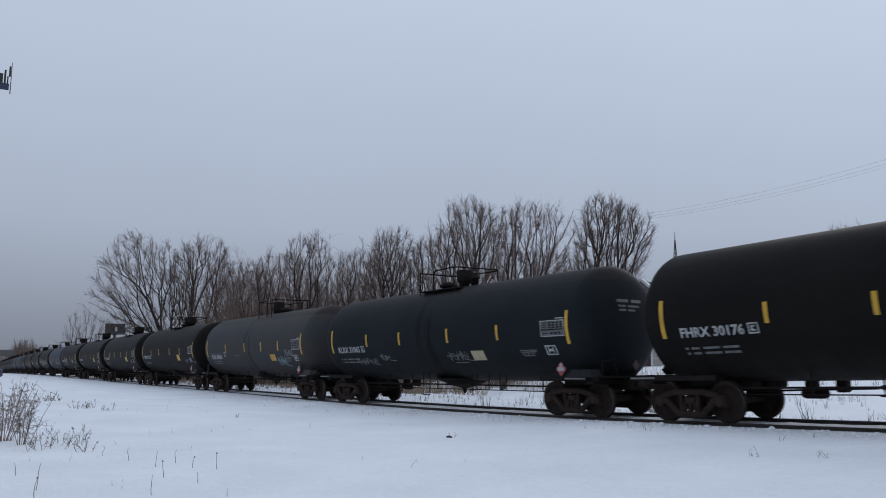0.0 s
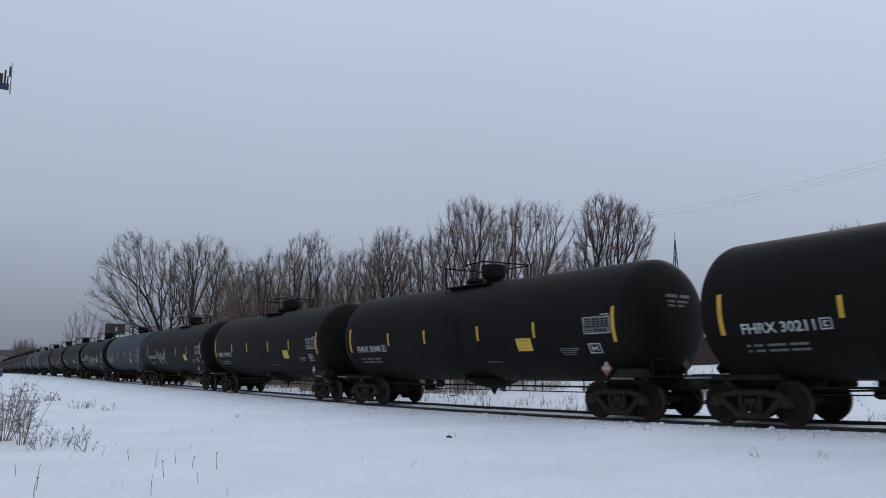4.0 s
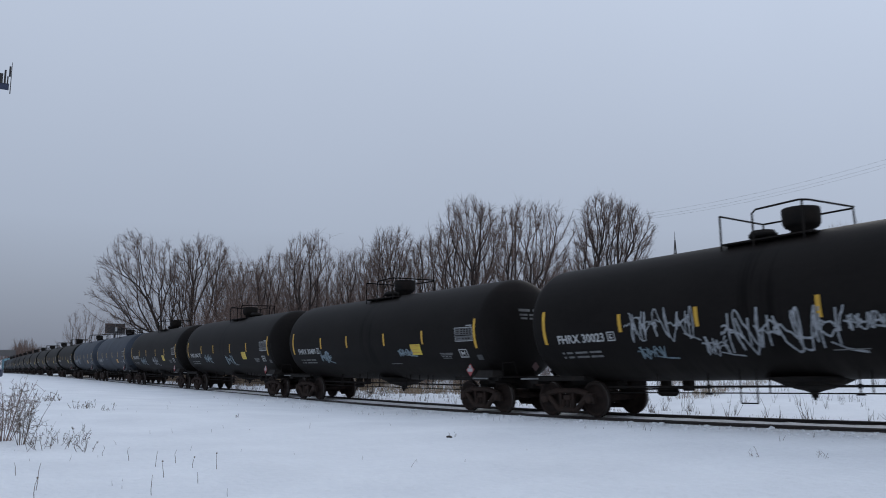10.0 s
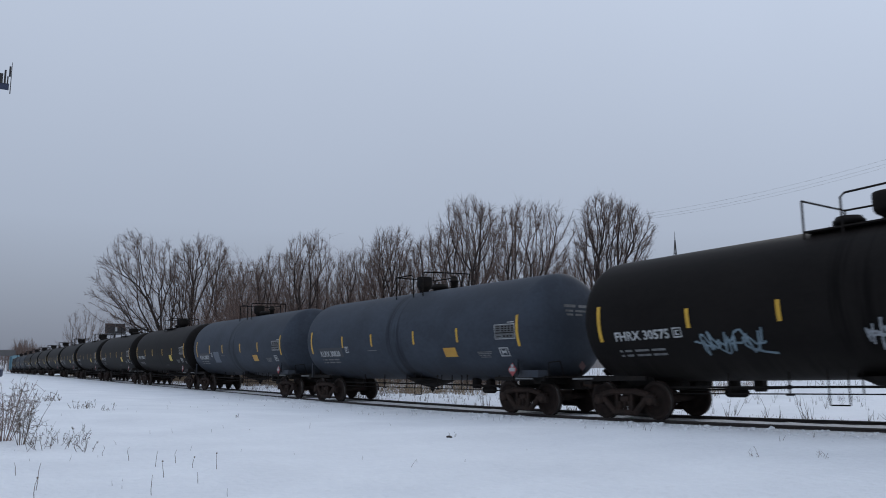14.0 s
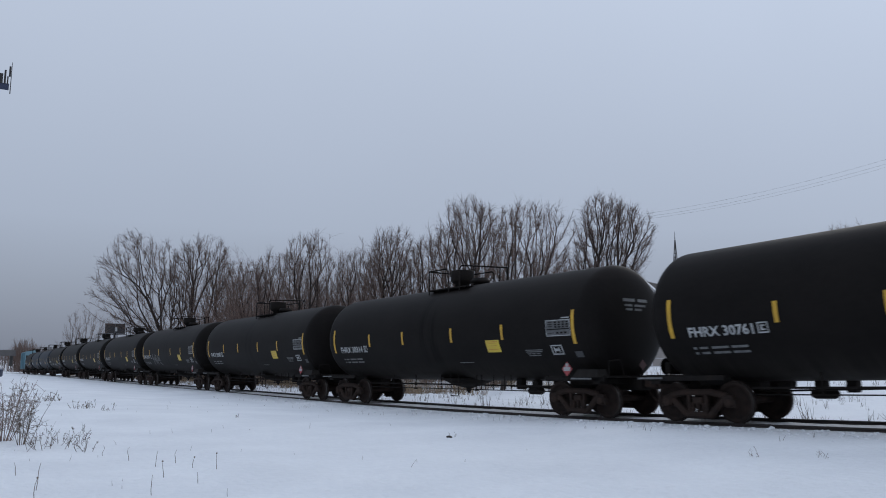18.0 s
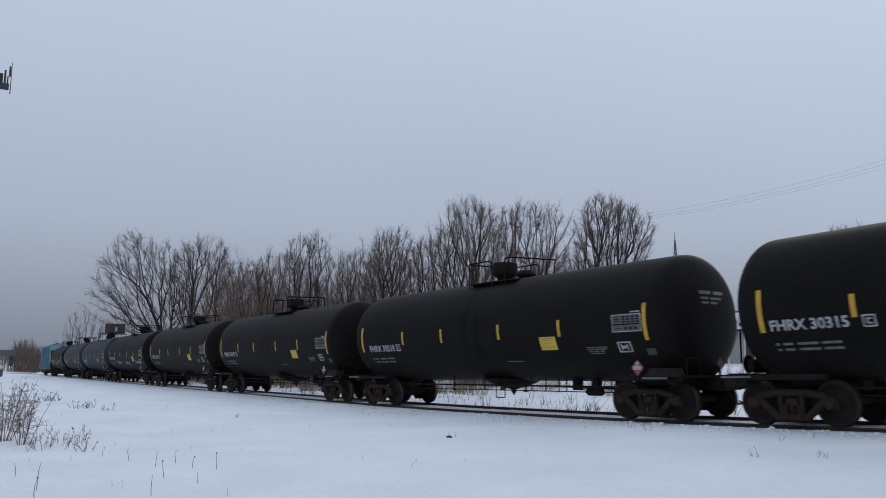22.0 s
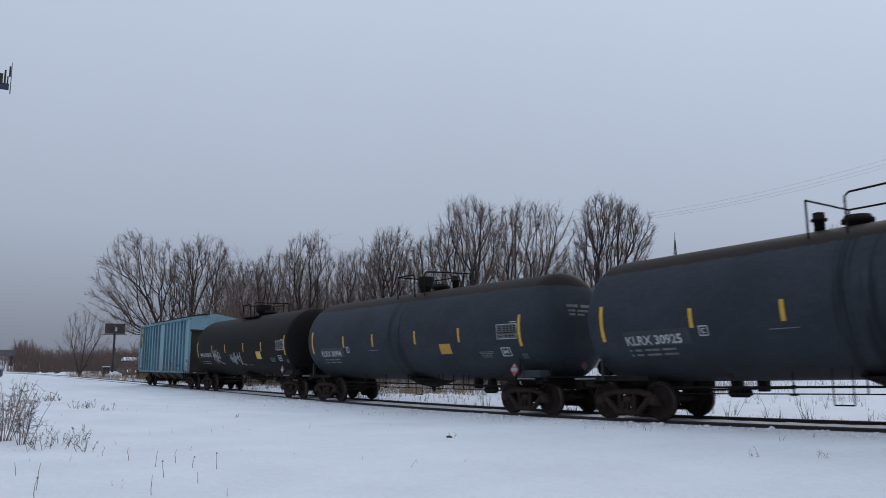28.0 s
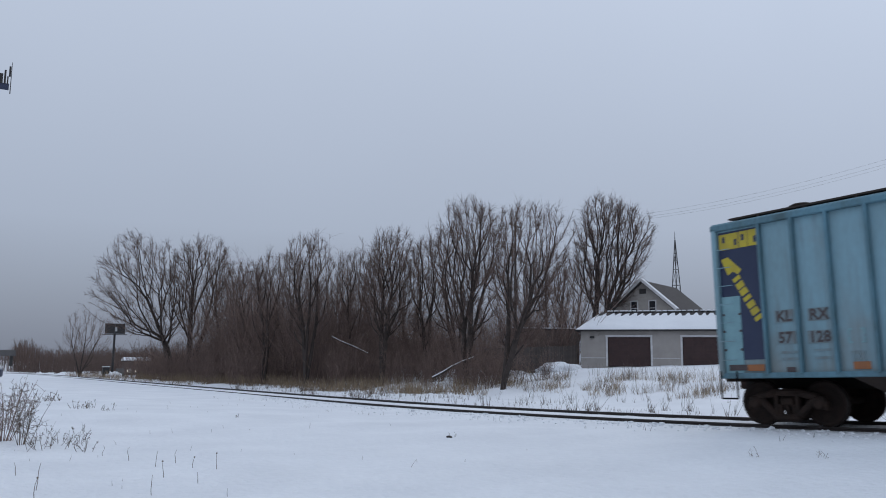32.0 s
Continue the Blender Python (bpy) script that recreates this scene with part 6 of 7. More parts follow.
def parked_car(x, y, turn, paint, label, lit=False):
    """A plain saloon far off across the lot."""
    c = empty("parked_car", pose(x, y, ground_z(x, y), 0, 0, turn))
    tagged(c, label, "car", group="cars far across the lot")
    bm = bmesh.new()
    side = [(-2.2, 0.35), (2.2, 0.35), (2.25, 0.75), (1.3, 0.92), (0.6, 1.42), (-1.1, 1.45), (-1.75, 0.98), (-2.25, 0.9)]
    a = [bm.verts.new((px, -0.85 + (0.12 if z > 1 else 0), z)) for px, z in side]
    b = [bm.verts.new((px, 0.85 - (0.12 if z > 1 else 0), z)) for px, z in side]
    bm.faces.new(a)
    bm.faces.new(b[::-1])
    for i in range(8):
        bm.faces.new((a[i], b[i], b[(i + 1) % 8], a[(i + 1) % 8]))
    bmesh.ops.recalc_face_normals(bm, faces=bm.faces)
    part("body", bm, paint, c)
    for s in (-1, 1):
        box_part("window", c, (1.5, 0.03, 0.34), (-0.3, s * 0.80, 1.18), GLASSD)
        for wx in (-1.35, 1.35):
            bm = bmesh.new()
            add_lathe(bm, [(-0.1, 0.1), (-0.1, 0.30), (0.1, 0.30), (0.1, 0.1)], "Y", 14, (wx, s * 0.78, 0.3))
            part("wheel", bm, STEEL, c)
        box_part("headlamp", c, (0.06, 0.25, 0.14), (2.26, s * 0.6, 0.68), LIT if lit else GLASSD, label="lit headlamp" if lit else "")


parked_car(-39.3, 60.3, -58, STEEL, "dark car with lit headlamps across the snowy lot", True)
parked_car(-37.2, 61.7, -58, STEEL, "dark car with lit headlamps across the snowy lot", True)
parked_car(-152.0, 25.5, -15, HOUSEW, "pale car with lit headlamps parked by the scrub", True)


def low_roof(x0, y0, x1, y1, eave, ridge, deep, label):
    """A long low building far back, with snow on its roof."""
    zb = ground_z((x0 + x1) / 2, (y0 + y1) / 2, False)
    m = wall_frame(x0, y0, x1, y1, zb)
    g = empty("low_building", m)
    tagged(g, label, "building")
    L = math.hypot(x1 - x0, y1 - y0)
    e, r = eave - zb, ridge - zb
    box_part("wall", g, (L, deep, e + 0.5), (L / 2, deep / 2, e / 2 - 0.25), SHEDW)
    for a, b in ((-0.3, deep / 2), (deep + 0.3, deep / 2)):
        rf = slab("roof", g, [(-0.3, a, e), (L + 0.3, a, e), (L + 0.3, b, r), (-0.3, b, r)], 0.12 if a < b else -0.12, SHINGLE)
        slab("roof_snow", rf, [(-0.25, a, e + 0.13), (L + 0.25, a, e + 0.13), (L + 0.25, b, r + 0.13), (-0.25, b, r + 0.13)], 0.10 if a < b else -0.10, SNOW, "snow on the roof")


low_roof(-151.5, 23.6, -150.2, 28.2, 1.2, 1.75, 6.0, "long low building with snow on its roof beyond the scrub")
low_roof(-86.5, 36.2, -81.3, 44.4, 4.0, 5.2, 7.0, "dark low house with a snowy roof behind the wood")


def billboard():
    b = empty("billboard", Matrix.Translation((-161.2, 23.4, -0.3)))
    tagged(b, "dark-backed billboard on a single steel post", "billboard")
    bm = bmesh.new()
    add_rod(bm, (0, 0, -0.5), (0, 0, 6.6), 0.22, 0.2, 10)
    part("post", bm, STEEL, b)
    turn = Matrix.Rotation(radians(72), 4, "Z")
    for s in (-1, 1):
        ob = box_part("panel", b, (1.75, 0.2, 1.9), (s * 0.9, 0.25 * 0, 7.55), STEEL, 0.02)
        ob.matrix_basis = turn @ Matrix.Rotation(radians(s * 6), 4, "Z")
    ob = box_part("catwalk", b, (4.4, 0.7, 0.12), (0, 0, 6.45), STEEL)
    ob.matrix_basis = turn
    ob = box_part("hatch", b, (0.35, 0.06, 0.9), (0.25, -0.16, 7.5), WHITE, label="pale hatch")
    ob.matrix_basis = turn
    ob = box_part("hatch", b, (0.35, 0.06, 0.9), (0.25, 0.16, 7.5), WHITE, label="pale hatch")
    ob.matrix_basis = turn


billboard()


BRIDGEC = material("dark_bridge_concrete", (0.14, 0.135, 0.135), 0.9, 0, (0.09, 0.085, 0.085), 0.5, 6, 0.1)


def overpass():
    o = empty("overpass")
    tagged(o, "distant concrete road bridge over the line", "bridge")
    box_part("deck", o, (12, 90, 1.6), (-378, -28, 3.3), BRIDGEC, 0.05)
    box_part("parapet", o, (0.4, 90, 0.9), (-372.2, -28, 4.45), BRIDGEC)
    for y in (0.5, 15.6):
        box_part("pier", o, (1.4, 1.2, 4.2), (-378, y, 0.5), CONCRETE, 0.05)


overpass()


def junk():
    k = empty("rail_cabinet", Matrix.Translation((-130.2, 18.0, ground_z(-130.2, 18.0))))
    tagged(k, "dark trackside equipment cabinet in the snow", "cabinet")
    box_part("body", k, (0.9, 0.9, 1.5), (0, 0, 0.7), STEEL, 0.03)
    box_part("lid", k, (1.0, 1.0, 0.08), (0, 0, 1.49), SNOW, 0.02)
    k = empty("tank_drum", Matrix.Translation((-129.4, 19.9, ground_z(-129.4, 19.9))))
    tagged(k, "pale rusted drum beside the scrub", "drum")
    bm = bmesh.new()
    add_lathe(bm, [(0, 0.3), (0, 0.62), (0.6, 0.6), (0.62, 0.63), (0.66, 0.6), (1.25, 0.62), (1.27, 0.58), (1.27, 0.1)], "Z", 20)
    part("shell", bm, CONCRETE, k)
    p = empty("pickup_truck", pose(-69.5, 0.62, ground_z(-69.5, 0.62), 0, 0, 82))
    tagged(p, "dark blue pickup parked on the snow", "pickup truck")
    box_part("body", p, (3.4, 1.7, 0.6), (0, 0, 0.65), NAVY, 0.08)
    box_part("cab", p, (1.4, 1.5, 0.6), (0.2, 0, 1.2), NAVY, 0.12)
    for s in (-1, 1):
        for wx in (-1.1, 1.1):
            bm = bmesh.new()
            add_lathe(bm, [(-0.11, 0.1), (-0.11, 0.34), (0.11, 0.34), (0.11, 0.1)], "Y", 14, (wx, s * 0.75, 0.34))
            part("wheel", bm, STEEL, p)


junk()


def corner_sign():
    """Edge of a dark bracket sign high on a post that stands beside the view."""
    s = empty("bracket_sign", Matrix.Translation((-10.05, -0.75, 0)))
    tagged(s, "dark cut-out sign on a bracket with a thin rod", "sign")
    bm = bmesh.new()
    add_rod(bm, (0, 0, -0.3), (0, 0, 5.2), 0.05, 0.045, 10)
    part("post", bm, STEEL, s)
    box_part("panel", s, (0.02, 0.88, 0.075), (0.05, 0.47, 4.60), NAVY, 0.003, "dark blue bar")
    bm = bmesh.new()
    add_rod(bm, (0.06, 0.925, 4.52), (0.07, 0.925, 4.885), 0.006, 0.003, 6)
    part("rod", bm, STEEL, s)
    for y0, y1, z0, z1 in ((0.70, 0.80, 4.63, 4.70), (0.80, 0.845, 4.63, 4.745), (0.855, 0.875, 4.63, 4.79), (0.885, 0.90, 4.63, 4.72), (0.9, 0.92, 4.72, 4.84)):
        box_part("cut_out", s, (0.015, y1 - y0, z1 - z0), (0.055, (y0 + y1) / 2, (z0 + z1) / 2), STEEL, 0.002)


corner_sign()


# ---------------------------------------------------------------- the hopper at the end of the train
def hopper_paint(name, base, rough, metal, dark, scale, fine, bump, amount, stretch):
    """Sun-faded sheet paint with rust runs and brown road dirt along the bottom."""
    m = material(name, base, rough, metal, dark, scale, fine, bump, amount, stretch=stretch)
    n, l = m.node_tree.nodes, m.node_tree.links
    b = n["Principled BSDF"]
    prev = b.inputs["Base Color"].links[0].from_socket
    tc, xyz = n.new("ShaderNodeTexCoord"), n.new("ShaderNodeSeparateXYZ")
    l.new(tc.outputs["Object"], xyz.inputs[0])
    mp, runs, blot = n.new("ShaderNodeMapping"), n.new("ShaderNodeTexNoise"), n.new("ShaderNodeTexNoise")
    mp.inputs["Scale"].default_value = (5.0, 1.0, 0.45)
    l.new(tc.outputs["Object"], mp.inputs[0])
    l.new(mp.outputs[0], runs.inputs["Vector"])
    l.new(tc.outputs["Object"], blot.inputs["Vector"])
    runs.inputs["Scale"].default_value, runs.inputs["Detail"].default_value = 1.6, 6
    blot.inputs["Scale"].default_value, blot.inputs["Detail"].default_value = 1.1, 7
    low = n.new("ShaderNodeMapRange")
    for key, v in (("From Min", 1.0), ("From Max", 2.6), ("To Min", 0.30), ("To Max", 0.0)):
        low.inputs[key].default_value = v
    l.new(xyz.outputs["Z"], low.inputs["Value"])
    for src, a, c, top, colour in ((runs, 0.46, 0.72, 0.55, (0.13, 0.15, 0.15)), (blot, 0.54, 0.78, 0.6, (0.20, 0.215, 0.205))):
        add = n.new("ShaderNodeMath")
        add.operation = "ADD"
        l.new(src.outputs["Fac"], add.inputs[0])
        l.new(low.outputs[0], add.inputs[1])
        r = n.new("ShaderNodeMapRange")
        for key, v in (("From Min", a + 0.08), ("From Max", c + 0.12), ("To Min", 0.0), ("To Max", top)):
            r.inputs[key].default_value = v
        l.new(add.outputs[0], r.inputs["Value"])
        mix = n.new("ShaderNodeMix")
        mix.data_type = "RGBA"
        mix.inputs[7].default_value = (*colour, 1)
        l.new(prev, mix.inputs[6])
        l.new(r.outputs[0], mix.inputs[0])
        prev = mix.outputs[2]
    l.new(prev, b.inputs["Base Color"])
    return m


HBLUE = hopper_paint("pale_blue_hopper_paint", (0.205, 0.360, 0.430), 0.6, 0, (0.16, 0.258, 0.288), 0.7, 16, 0.08, 0.5, stretch=(1, 1, 0.35))
# streaky blue, darker than the sheets: the ribs' side shadow is put into the colour
HPOST = material("stained_blue_rib_paint", (0.110, 0.245, 0.315), 0.65, 0, (0.05, 0.09, 0.10), 1.2, 20, 0.1, stretch=(1, 1, 0.3))
HDARK = material("dark_brown_steel", (0.030, 0.021, 0.016), 0.85, 0, (0.045, 0.030, 0.022), 2, 20, 0.2)
HDARK2 = material("rust_brown_grime", (0.050, 0.035, 0.027), 0.85, 0, (0.030, 0.021, 0.016), 1.2, 20, 0.2)
HORANGE = material("orange_reflector", (0.34, 0.12, 0.035), 0.6, 0, (0.22, 0.09, 0.04), 3, 30, 0.05)
HYELLOW = material("yellow_emblem_paint", (0.50, 0.40, 0.03), 0.6, 0, (0.36, 0.28, 0.04), 3, 30, 0.0)
HPALE = material("pale_patch_paint", (0.20, 0.36, 0.40), 0.6, 0, (0.15, 0.28, 0.31), 3, 30, 0.05)
HBROWN = material("brown_letter_paint", (0.050, 0.040, 0.040), 0.7, 0, (0.08, 0.06, 0.06), 5, 40, 0.0)
HTAN = material("tan_letter_patch", (0.165, 0.245, 0.275), 0.7, 0, (0.14, 0.15, 0.15), 5, 40, 0.0)


def hopper():
    car = empty("covered_hopper")
    tagged(car, "pale blue covered hopper car with ribbed sides and rust stains", "hopper car")
    HALF, W, Z0, Z1 = 7.15, 1.50, 1.02, 4.42
    # side sheets, with a taper at the right-hand end bay
    for s in (-1, 1):
        box_part("side_sheet", car, (2 * HALF, 0.06, Z1 - Z0), (0, s * W, (Z0 + Z1) / 2), HBLUE)
    posts_x = [-5.93, -5.14, -4.36, -3.53, -2.63, -1.83, -0.95, 0.79, 1.65, 2.56, 3.43, 4.26, 5.14, 5.87]
    for s in (-1, 1):
        for x in posts_x:
            box_part("side_post", car, (0.075, 0.12, Z1 - Z0 - 0.04), (x, s * (W + 0.09), (Z0 + Z1) / 2), HPOST, 0.015)
        for x in (-HALF + 0.05, HALF - 0.05):
            box_part("corner_post", car, (0.12, 0.14, Z1 - Z0), (x, s * (W + 0.07), (Z0 + Z1) / 2), HBLUE, 0.02)
        box_part("top_chord", car, (2 * HALF + 0.06, 0.16, 0.14), (0, s * (W + 0.06), Z1), HPOST, 0.02)
        box_part("side_sill", car, (2 * HALF, 0.14, 0.12), (0, s * (W + 0.05), Z0), HPOST, 0.02)
    # roof: low pitched sheets, hatches and running board
    for s in (-1, 1):
        slab("roof", car, [(-HALF, s * (W + 0.1), Z1 + 0.06), (HALF, s * (W + 0.1), Z1 + 0.06), (HALF, 0, Z1 + 0.34), (-HALF, 0, Z1 + 0.34)], 0.04 if s < 0 else -0.04, HBLUE)
    for k in range(6):
        bm = bmesh.new()
        add_lathe(bm, [(Z1 + 0.2, 0.25), (Z1 + 0.42, 0.25), (Z1 + 0.44, 0.28), (Z1 + 0.48, 0.2), (Z1 + 0.48, 0.02)], "Z", 16, (-5.6 + k * 2.2, 0.35 * (1 if k % 2 else -1), 0))
        part("roof_hatch", bm, HDARK, car)
    board = box_part("running_board", car, (2 * HALF + 0.3, 0.5, 0.04), (0.1, -0.62, Z1 + 0.33), HDARK)
    for k in range(12):
        box_part("board_support", board, (0.05, 0.5, 0.12), (-6.4 + k * 1.17, -0.62, Z1 + 0.26), HDARK)
    # ends: upper sheet, recessed sloping slope sheet in dark brown
    for e in (-1, 1):
        end = box_part("end_sheet", car, (0.06, 2 * W, 0.72), (e * (HALF - 0.02), 0, Z1 - 0.36), HBLUE)
        bm = bmesh.new()
        xa, xb = e * (HALF - 0.06), e * (HALF + 0.02)
        tri = [[bm.verts.new((x, y, z)) for y, z in ((-W - 0.08, Z1 - 0.02), (W + 0.08, Z1 - 0.02), (W + 0.08, Z1 + 0.07), (0, Z1 + 0.35), (-W - 0.08, Z1 + 0.07))] for x in (xa, xb)]
        bm.faces.new(tri[0])
        bm.faces.new(tri[1])
        for i in range(5):
            bm.faces.new((tri[0][i], tri[0][(i + 1) % 5], tri[1][(i + 1) % 5], tri[1][i]))
        bmesh.ops.recalc_face_normals(bm, faces=bm.faces)
        part("gable_sheet", bm, HBLUE, car)
        box_part("end_beam", car, (0.12, 2 * W + 0.1, 0.12), (e * (HALF - 0.0), 0, Z1 - 0.74), HDARK, 0.02)
        slab("slope_sheet", car, [(e * (HALF - 0.06), -W, Z1 - 0.74), (e * (HALF - 0.06), W, Z1 - 0.74), (e * (HALF - 0.14), W, Z0 + 1.3), (e * (HALF - 0.14), -W, Z0 + 1.3)], 0.05, HDARK2, "dark brown sloping end sheet")
        wall = box_part("end_wall", car, (0.06, 2 * W, 1.5), (e * (HALF - 0.10), 0, Z0 + 0.62), HDARK, label="dark brown end wall")
        for yy in (-0.76, 0.89):
            box_part("hand_hole", wall, (0.03, 0.34, 0.26), (e * (HALF - 0.065), yy, 1.85), FRAME, 0.01)
        box_part("end_platform", car, (1.0, 2 * W, 0.08), (e * (HALF - 0.45), 0, Z0 - 0.02), HDARK)
        for s in (-1, 1):
            bm = bmesh.new()
            add_path(bm, [(e * (HALF - 0.03), s * 0.55, Z0), (e * (HALF - 0.03), s * 0.55, Z1 - 1.0)], 0.025)
            part("end_post", bm, HDARK, car)
        lad = None
        for s in (-1, 1):
            bm = bmesh.new()
            x0 = e * (HALF - 0.08)
            x1 = e * (HALF - 0.50)
            for x in (x0, x1):
                add_rod(bm, (x, s * (W + 0.2), Z0 - 0.5), (x, s * (W + 0.2), Z0 + 0.1), 0.02)
            add_rod(bm, (x0, s * (W + 0.2), Z0 - 0.5), (x1, s * (W + 0.2), Z0 - 0.5), 0.02)
            part("stirrup_step", bm, FRAME, car)
            for k in range(7):
                bm = bmesh.new()
                add_rod(bm, (x0, s * (W + 0.17), Z0 + 0.35 + 0.42 * k), (x1, s * (W + 0.17), Z0 + 0.35 + 0.42 * k), 0.009)
                part("grab_iron", bm, HBLUE, car)
    # centre sill, hoppers and outlet gates
    box_part("centre_sill", car, (2 * HALF + 0.6, 0.5, 0.3), (0, 0, 0.88), FRAME, 0.02)
    for x in (-3.25, -1.05, 1.20, 3.40):
        bm = bmesh.new()
        vs = [bm.verts.new(p) for p in ((x - 1.06, -1.40, Z0), (x + 1.06, -1.40, Z0), (x + 1.06, 1.40, Z0), (x - 1.06, 1.40, Z0),
                                         (x - 0.30, -0.80, 0.50), (x + 0.30, -0.80, 0.50), (x + 0.30, 0.80, 0.50), (x - 0.30, 0.80, 0.50))]
        for f in ((0, 1, 5, 4), (1, 2, 6, 5), (2, 3, 7, 6), (3, 0, 4, 7), (4, 5, 6, 7), (3, 2, 1, 0)):
            bm.faces.new([vs[i] for i in f])
        bmesh.ops.recalc_face_normals(bm, faces=bm.faces)
        hop = part("hopper_bay", bm, HDARK, car)
        bm = bmesh.new()
        add_box(bm, (0.60, 1.7, 0.14), (x, 0, 0.45), bevel=0.02)
        add_rod(bm, (x - 0.42, -0.9, 0.45), (x + 0.42, -0.9, 0.45), 0.04)
        part("outlet_gate", bm, FRAME, hop)
    for e in (-1, 1):
        sill = part("stub_end", shared("coupler_only", mesh_coupler, CAST), CAST, car)
        sill.matrix_basis = pose(e * 5.75, 0, 0, 0, 0, 0 if e > 0 else 180)
    # markings on the near side
    y = -(W + 0.035)
    emblem = box_part("emblem_panel", car, (1.05, 0.012, 2.94), (-6.50, y, 2.84), NAVY, label="dark blue emblem panel with yellow shapes")
    # four broad blocks with notches, then a slanting run of smaller ones
    for k, wide in enumerate((0.275, 0.25, 0.22, 0.26)):
        x = -6.87 + 0.252 * k
        box_part("emblem_shape", emblem, (wide, 0.010, 0.37), (x, y - 0.009, 4.08 + 0.004 * k), HYELLOW, 0.004)
        box_part("emblem_notch", emblem, (0.07, 0.008, 0.14), (x + (0.05 if k % 2 else -0.01), y - 0.014, 4.05 if k % 2 else 4.13), NAVY)
    lean = Matrix.Rotation(radians(60), 4, "Y")
    bm = bmesh.new()
    big = [bm.verts.new((x, yy, z)) for yy in (y - 0.004, y - 0.014) for x, z in ((-6.98, 3.68), (-6.80, 3.72), (-6.46, 3.40), (-6.56, 3.30), (-6.68, 3.38), (-6.82, 3.30), (-6.86, 3.40))]
    bm.faces.new(big[:7])
    bm.faces.new(big[7:])
    for i in range(7):
        bm.faces.new((big[i], big[(i + 1) % 7], big[7 + (i + 1) % 7], big[7 + i]))
    bmesh.ops.recalc_face_normals(bm, faces=bm.faces)
    part("emblem_shape", bm, HYELLOW, emblem)
    for k in range(7):
        x, z = -6.60 + 0.082 * k, 3.20 - 0.152 * k
        box_part("emblem_shape", emblem, (0.148 if k % 3 else 0.10, 0.010, 0.21), (x, y - 0.009, z), HYELLOW, 0.004, rot=lean)
    patch = box_part("pale_patch", car, (0.48, 0.014, 1.76), (-6.79, y - 0.006, 1.93), HPALE, label="pale repainted patch")
    for z in (2.40, 2.02, 1.60):
        for x in (-7.00, -6.58):
            box_part("bolt_head", patch, (0.06, 0.02, 0.05), (x, y - 0.018, z), HBROWN, 0.006)
    box_part("reflector", car, (0.46, 0.012, 0.13), (-6.70, y - 0.018, 1.20), HBROWN, label="grimy brown reflector")
    box_part("reflector", car, (0.42, 0.012, 0.14), (-6.25, y - 0.018, 1.19), HORANGE)
    for x, w in ((-3.9, 0.34), (-1.35, 0.3), (1.05, 0.32), (3.6, 0.36)):
        box_part("reflector", car, (w, 0.012, 0.15), (x, y - 0.004, 1.19), HORANGE)
    box_part("reflector", car, (0.62, 0.012, 0.13), (6.75, y - 0.004, 1.30), HORANGE)
    for body, x, z in (("KL", -5.68, 2.165), ("RX", -4.92, 2.155), ("57", -5.66, 1.705), ("128", -4.96, 1.69)):
        wide = 0.17 * len(body) + 0.1
        box_part("letter_patch", car, (wide, 0.008, 0.27), (x + wide / 2 - 0.04, y - 0.002, z + 0.105), HTAN)
        me = text_mesh(body, 0.32, HBROWN)
        ob = part("lettering", me, HBROWN, car)
        ob.matrix_basis = pose(x, y - 0.012, z, 90, 0, 0)
    for x0, w, zs in ((-5.62, 0.38, (1.50, 1.36)), (-4.88, 0.38, (1.52, 1.36)), (-2.9, 0.5, (1.7, 1.62, 1.54)), (3.5, 0.5, (1.98, 1.90)), (4.4, 0.45, (1.85, 1.78))):
        for z in zs:
            box_part("faded_print", car, (w, 0.008, 0.05), (x0 + w / 2, y - 0.003, z), HTAN, label="faded stencilled line")
    for x, w, z, h in ((2.62, 0.28, 1.50, 0.3), (4.45, 0.3, 1.42, 0.12)):
        box_part("small_plate", car, (w, 0.012, h), (x, y - 0.004, z), HBROWN)
    # dashed square and a dim stencilled block beside the number
    for dx, dz, w, h in ((-0.13, 0.13, 0.09, 0.03), (0.13, 0.13, 0.09, 0.03), (-0.13, -0.13, 0.09, 0.03), (0.13, -0.13, 0.09, 0.03),
                         (-0.16, 0.07, 0.03, 0.09), (0.16, 0.07, 0.03, 0.09), (-0.16, -0.07, 0.03, 0.09), (0.16, -0.07, 0.03, 0.09)):
        box_part("square_mark", car, (w, 0.008, h), (-3.96 + dx, y - 0.003, 1.78 + dz), HPALE)
    for k in range(3):
        box_part("faded_print", car, (0.08, 0.008, 0.24), (-4.06 + 0.10 * k, y - 0.003, 1.36), HTAN, label="faded stencilled block")
    box_part("small_plate", car, (0.20, 0.012, 0.14), (-5.42, y - 0.004, 1.12), HBROWN)
    frame_ = box_part("notice_frame", car, (0.52, 0.012, 0.40), (6.70, y - 0.006, 1.72), WHITE, label="white framed notice")
    for dx in (-0.12, 0.12):
        box_part("notice_field", frame_, (0.19, 0.01, 0.22), (6.70 + dx, y - 0.014, 1.74), HBROWN)
    box_part("yellow_tag", car, (0.10, 0.012, 0.36), (-2.08, y - 0.004, 3.40), HYELLOW)
    trucks(car, 5.90, 0.76)
    return car


HOPPER = hopper()


# ---------------------------------------------------------------- what moves
def run(t):
    return 13.239 * t + 0.0054 * t * t


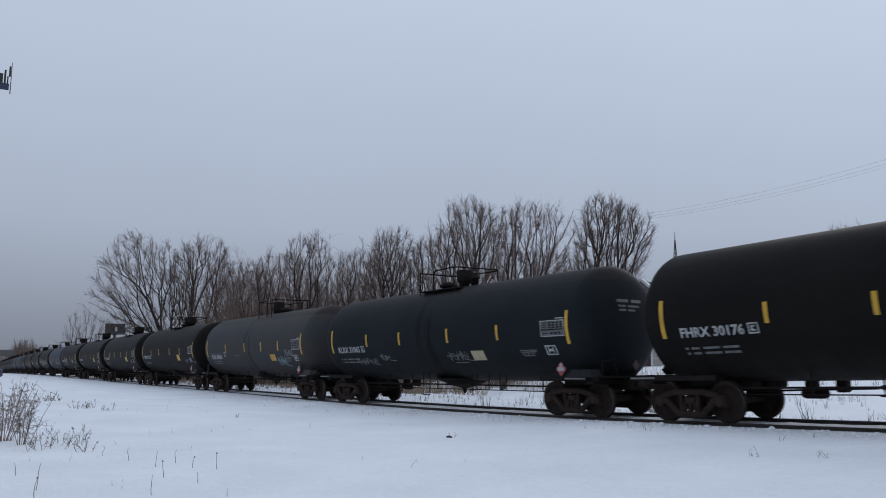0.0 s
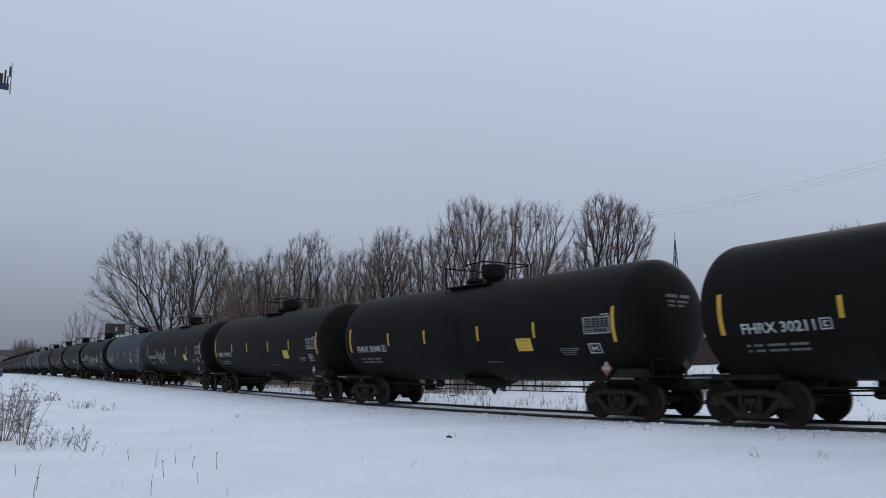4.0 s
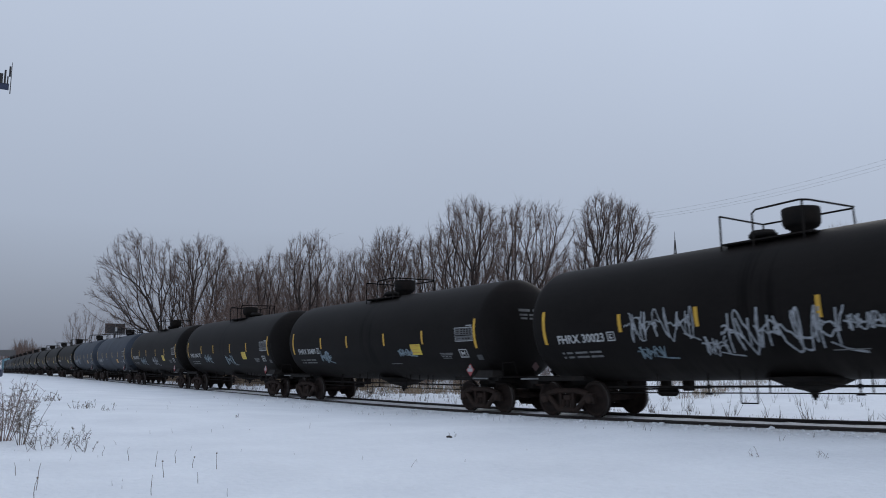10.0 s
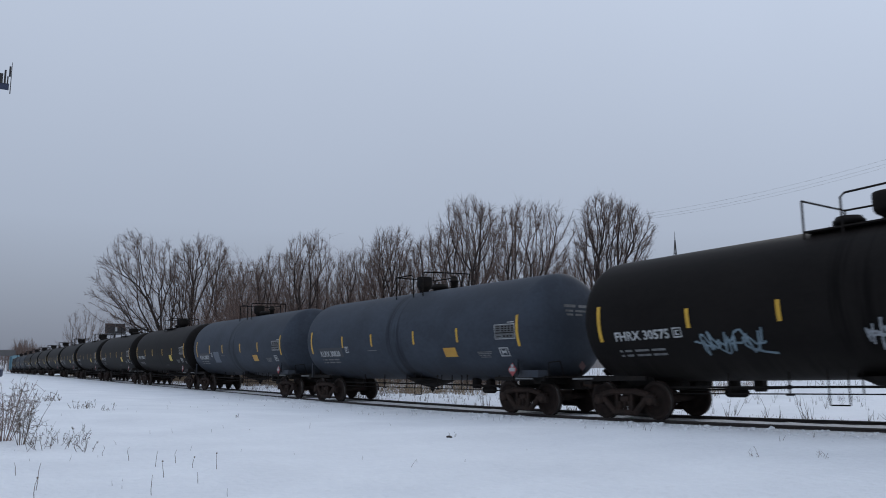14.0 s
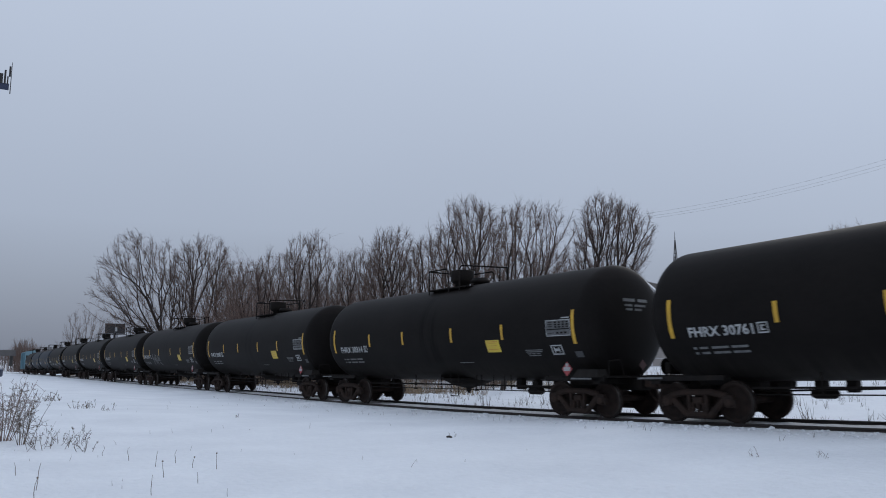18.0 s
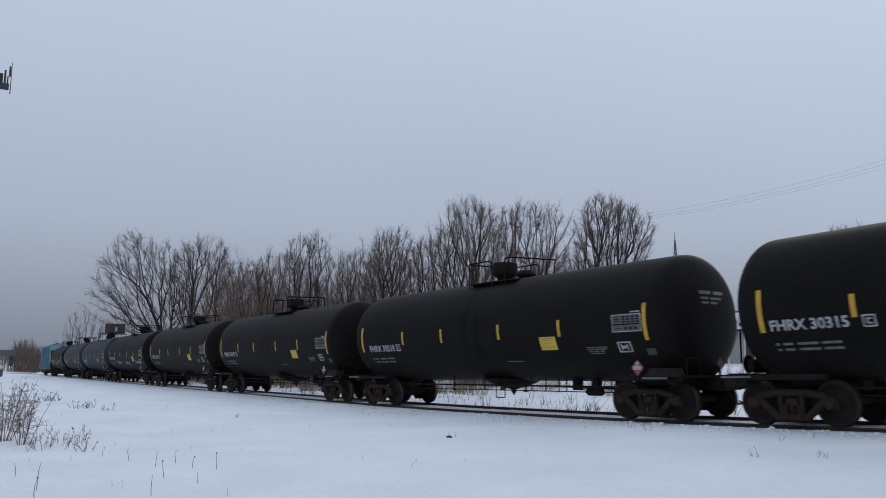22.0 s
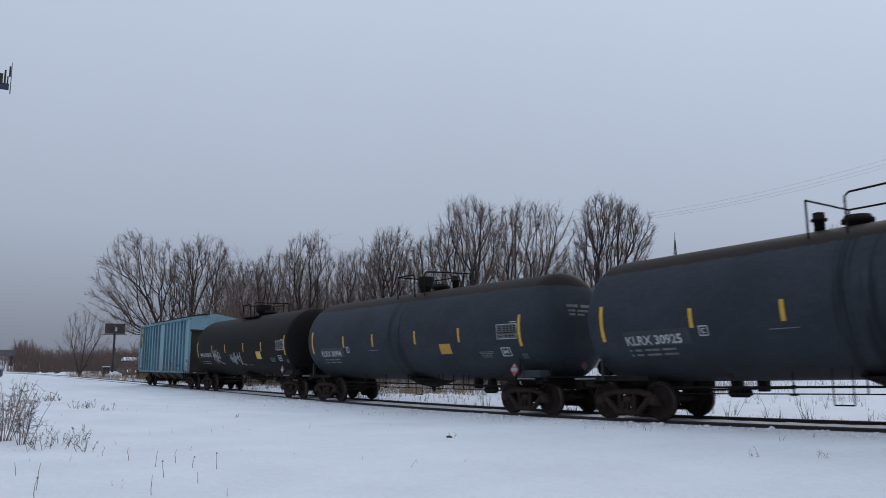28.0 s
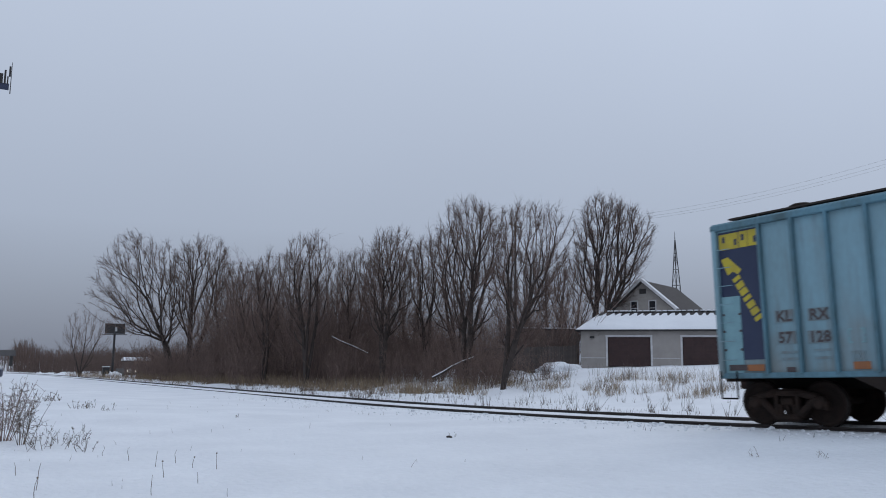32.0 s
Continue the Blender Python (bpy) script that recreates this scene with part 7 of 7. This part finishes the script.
def car_pose(centre, half=6.7):
    a = Vector((centre - half, line_y(centre - half), line_z(centre - half)))
    b = Vector((centre + half, line_y(centre + half), line_z(centre + half)))
    d = b - a
    return Matrix.Translation((a + b) / 2) @ Euler((0, -math.atan2(d.z, math.hypot(d.x, d.y)), math.atan2(d.y, d.x))).to_matrix().to_4x4()


def motions():
    times = [k * 0.5 for k in range(65)]
    for n, car in TRAIN:
        first = -7.58 - 17.13 * n
        walk(car, [(t, car_pose(first + run(t) + SHIFT.get(n, 0.0))) for t in times])
    first = -7.58 - 17.13 * 24 - 16.22
    walk(HOPPER, [(t, car_pose(first + run(t), 5.75)) for t in times])
    # every wheelset rolls with the train: one set of keys for all that sit at the same place under their car
    for x, obs in AXLE_OBS.items():
        rows = []
        for k in range(961):
            t = k / 30
            rows.append((t, TILT @ pose(x, 0, WHEEL_R) @ Matrix.Rotation(run(t) / WHEEL_R, 4, "Y")))
        walk(obs[0], rows)
        keys = obs[0].animation_data
        for ob in obs[1:]:
            ob.rotation_mode = "QUATERNION"
            data = ob.animation_data_create()
            data.action, data.action_slot = keys.action, keys.action_slot


SHIFT = {9: 0.06, 13: -0.40}
motions()
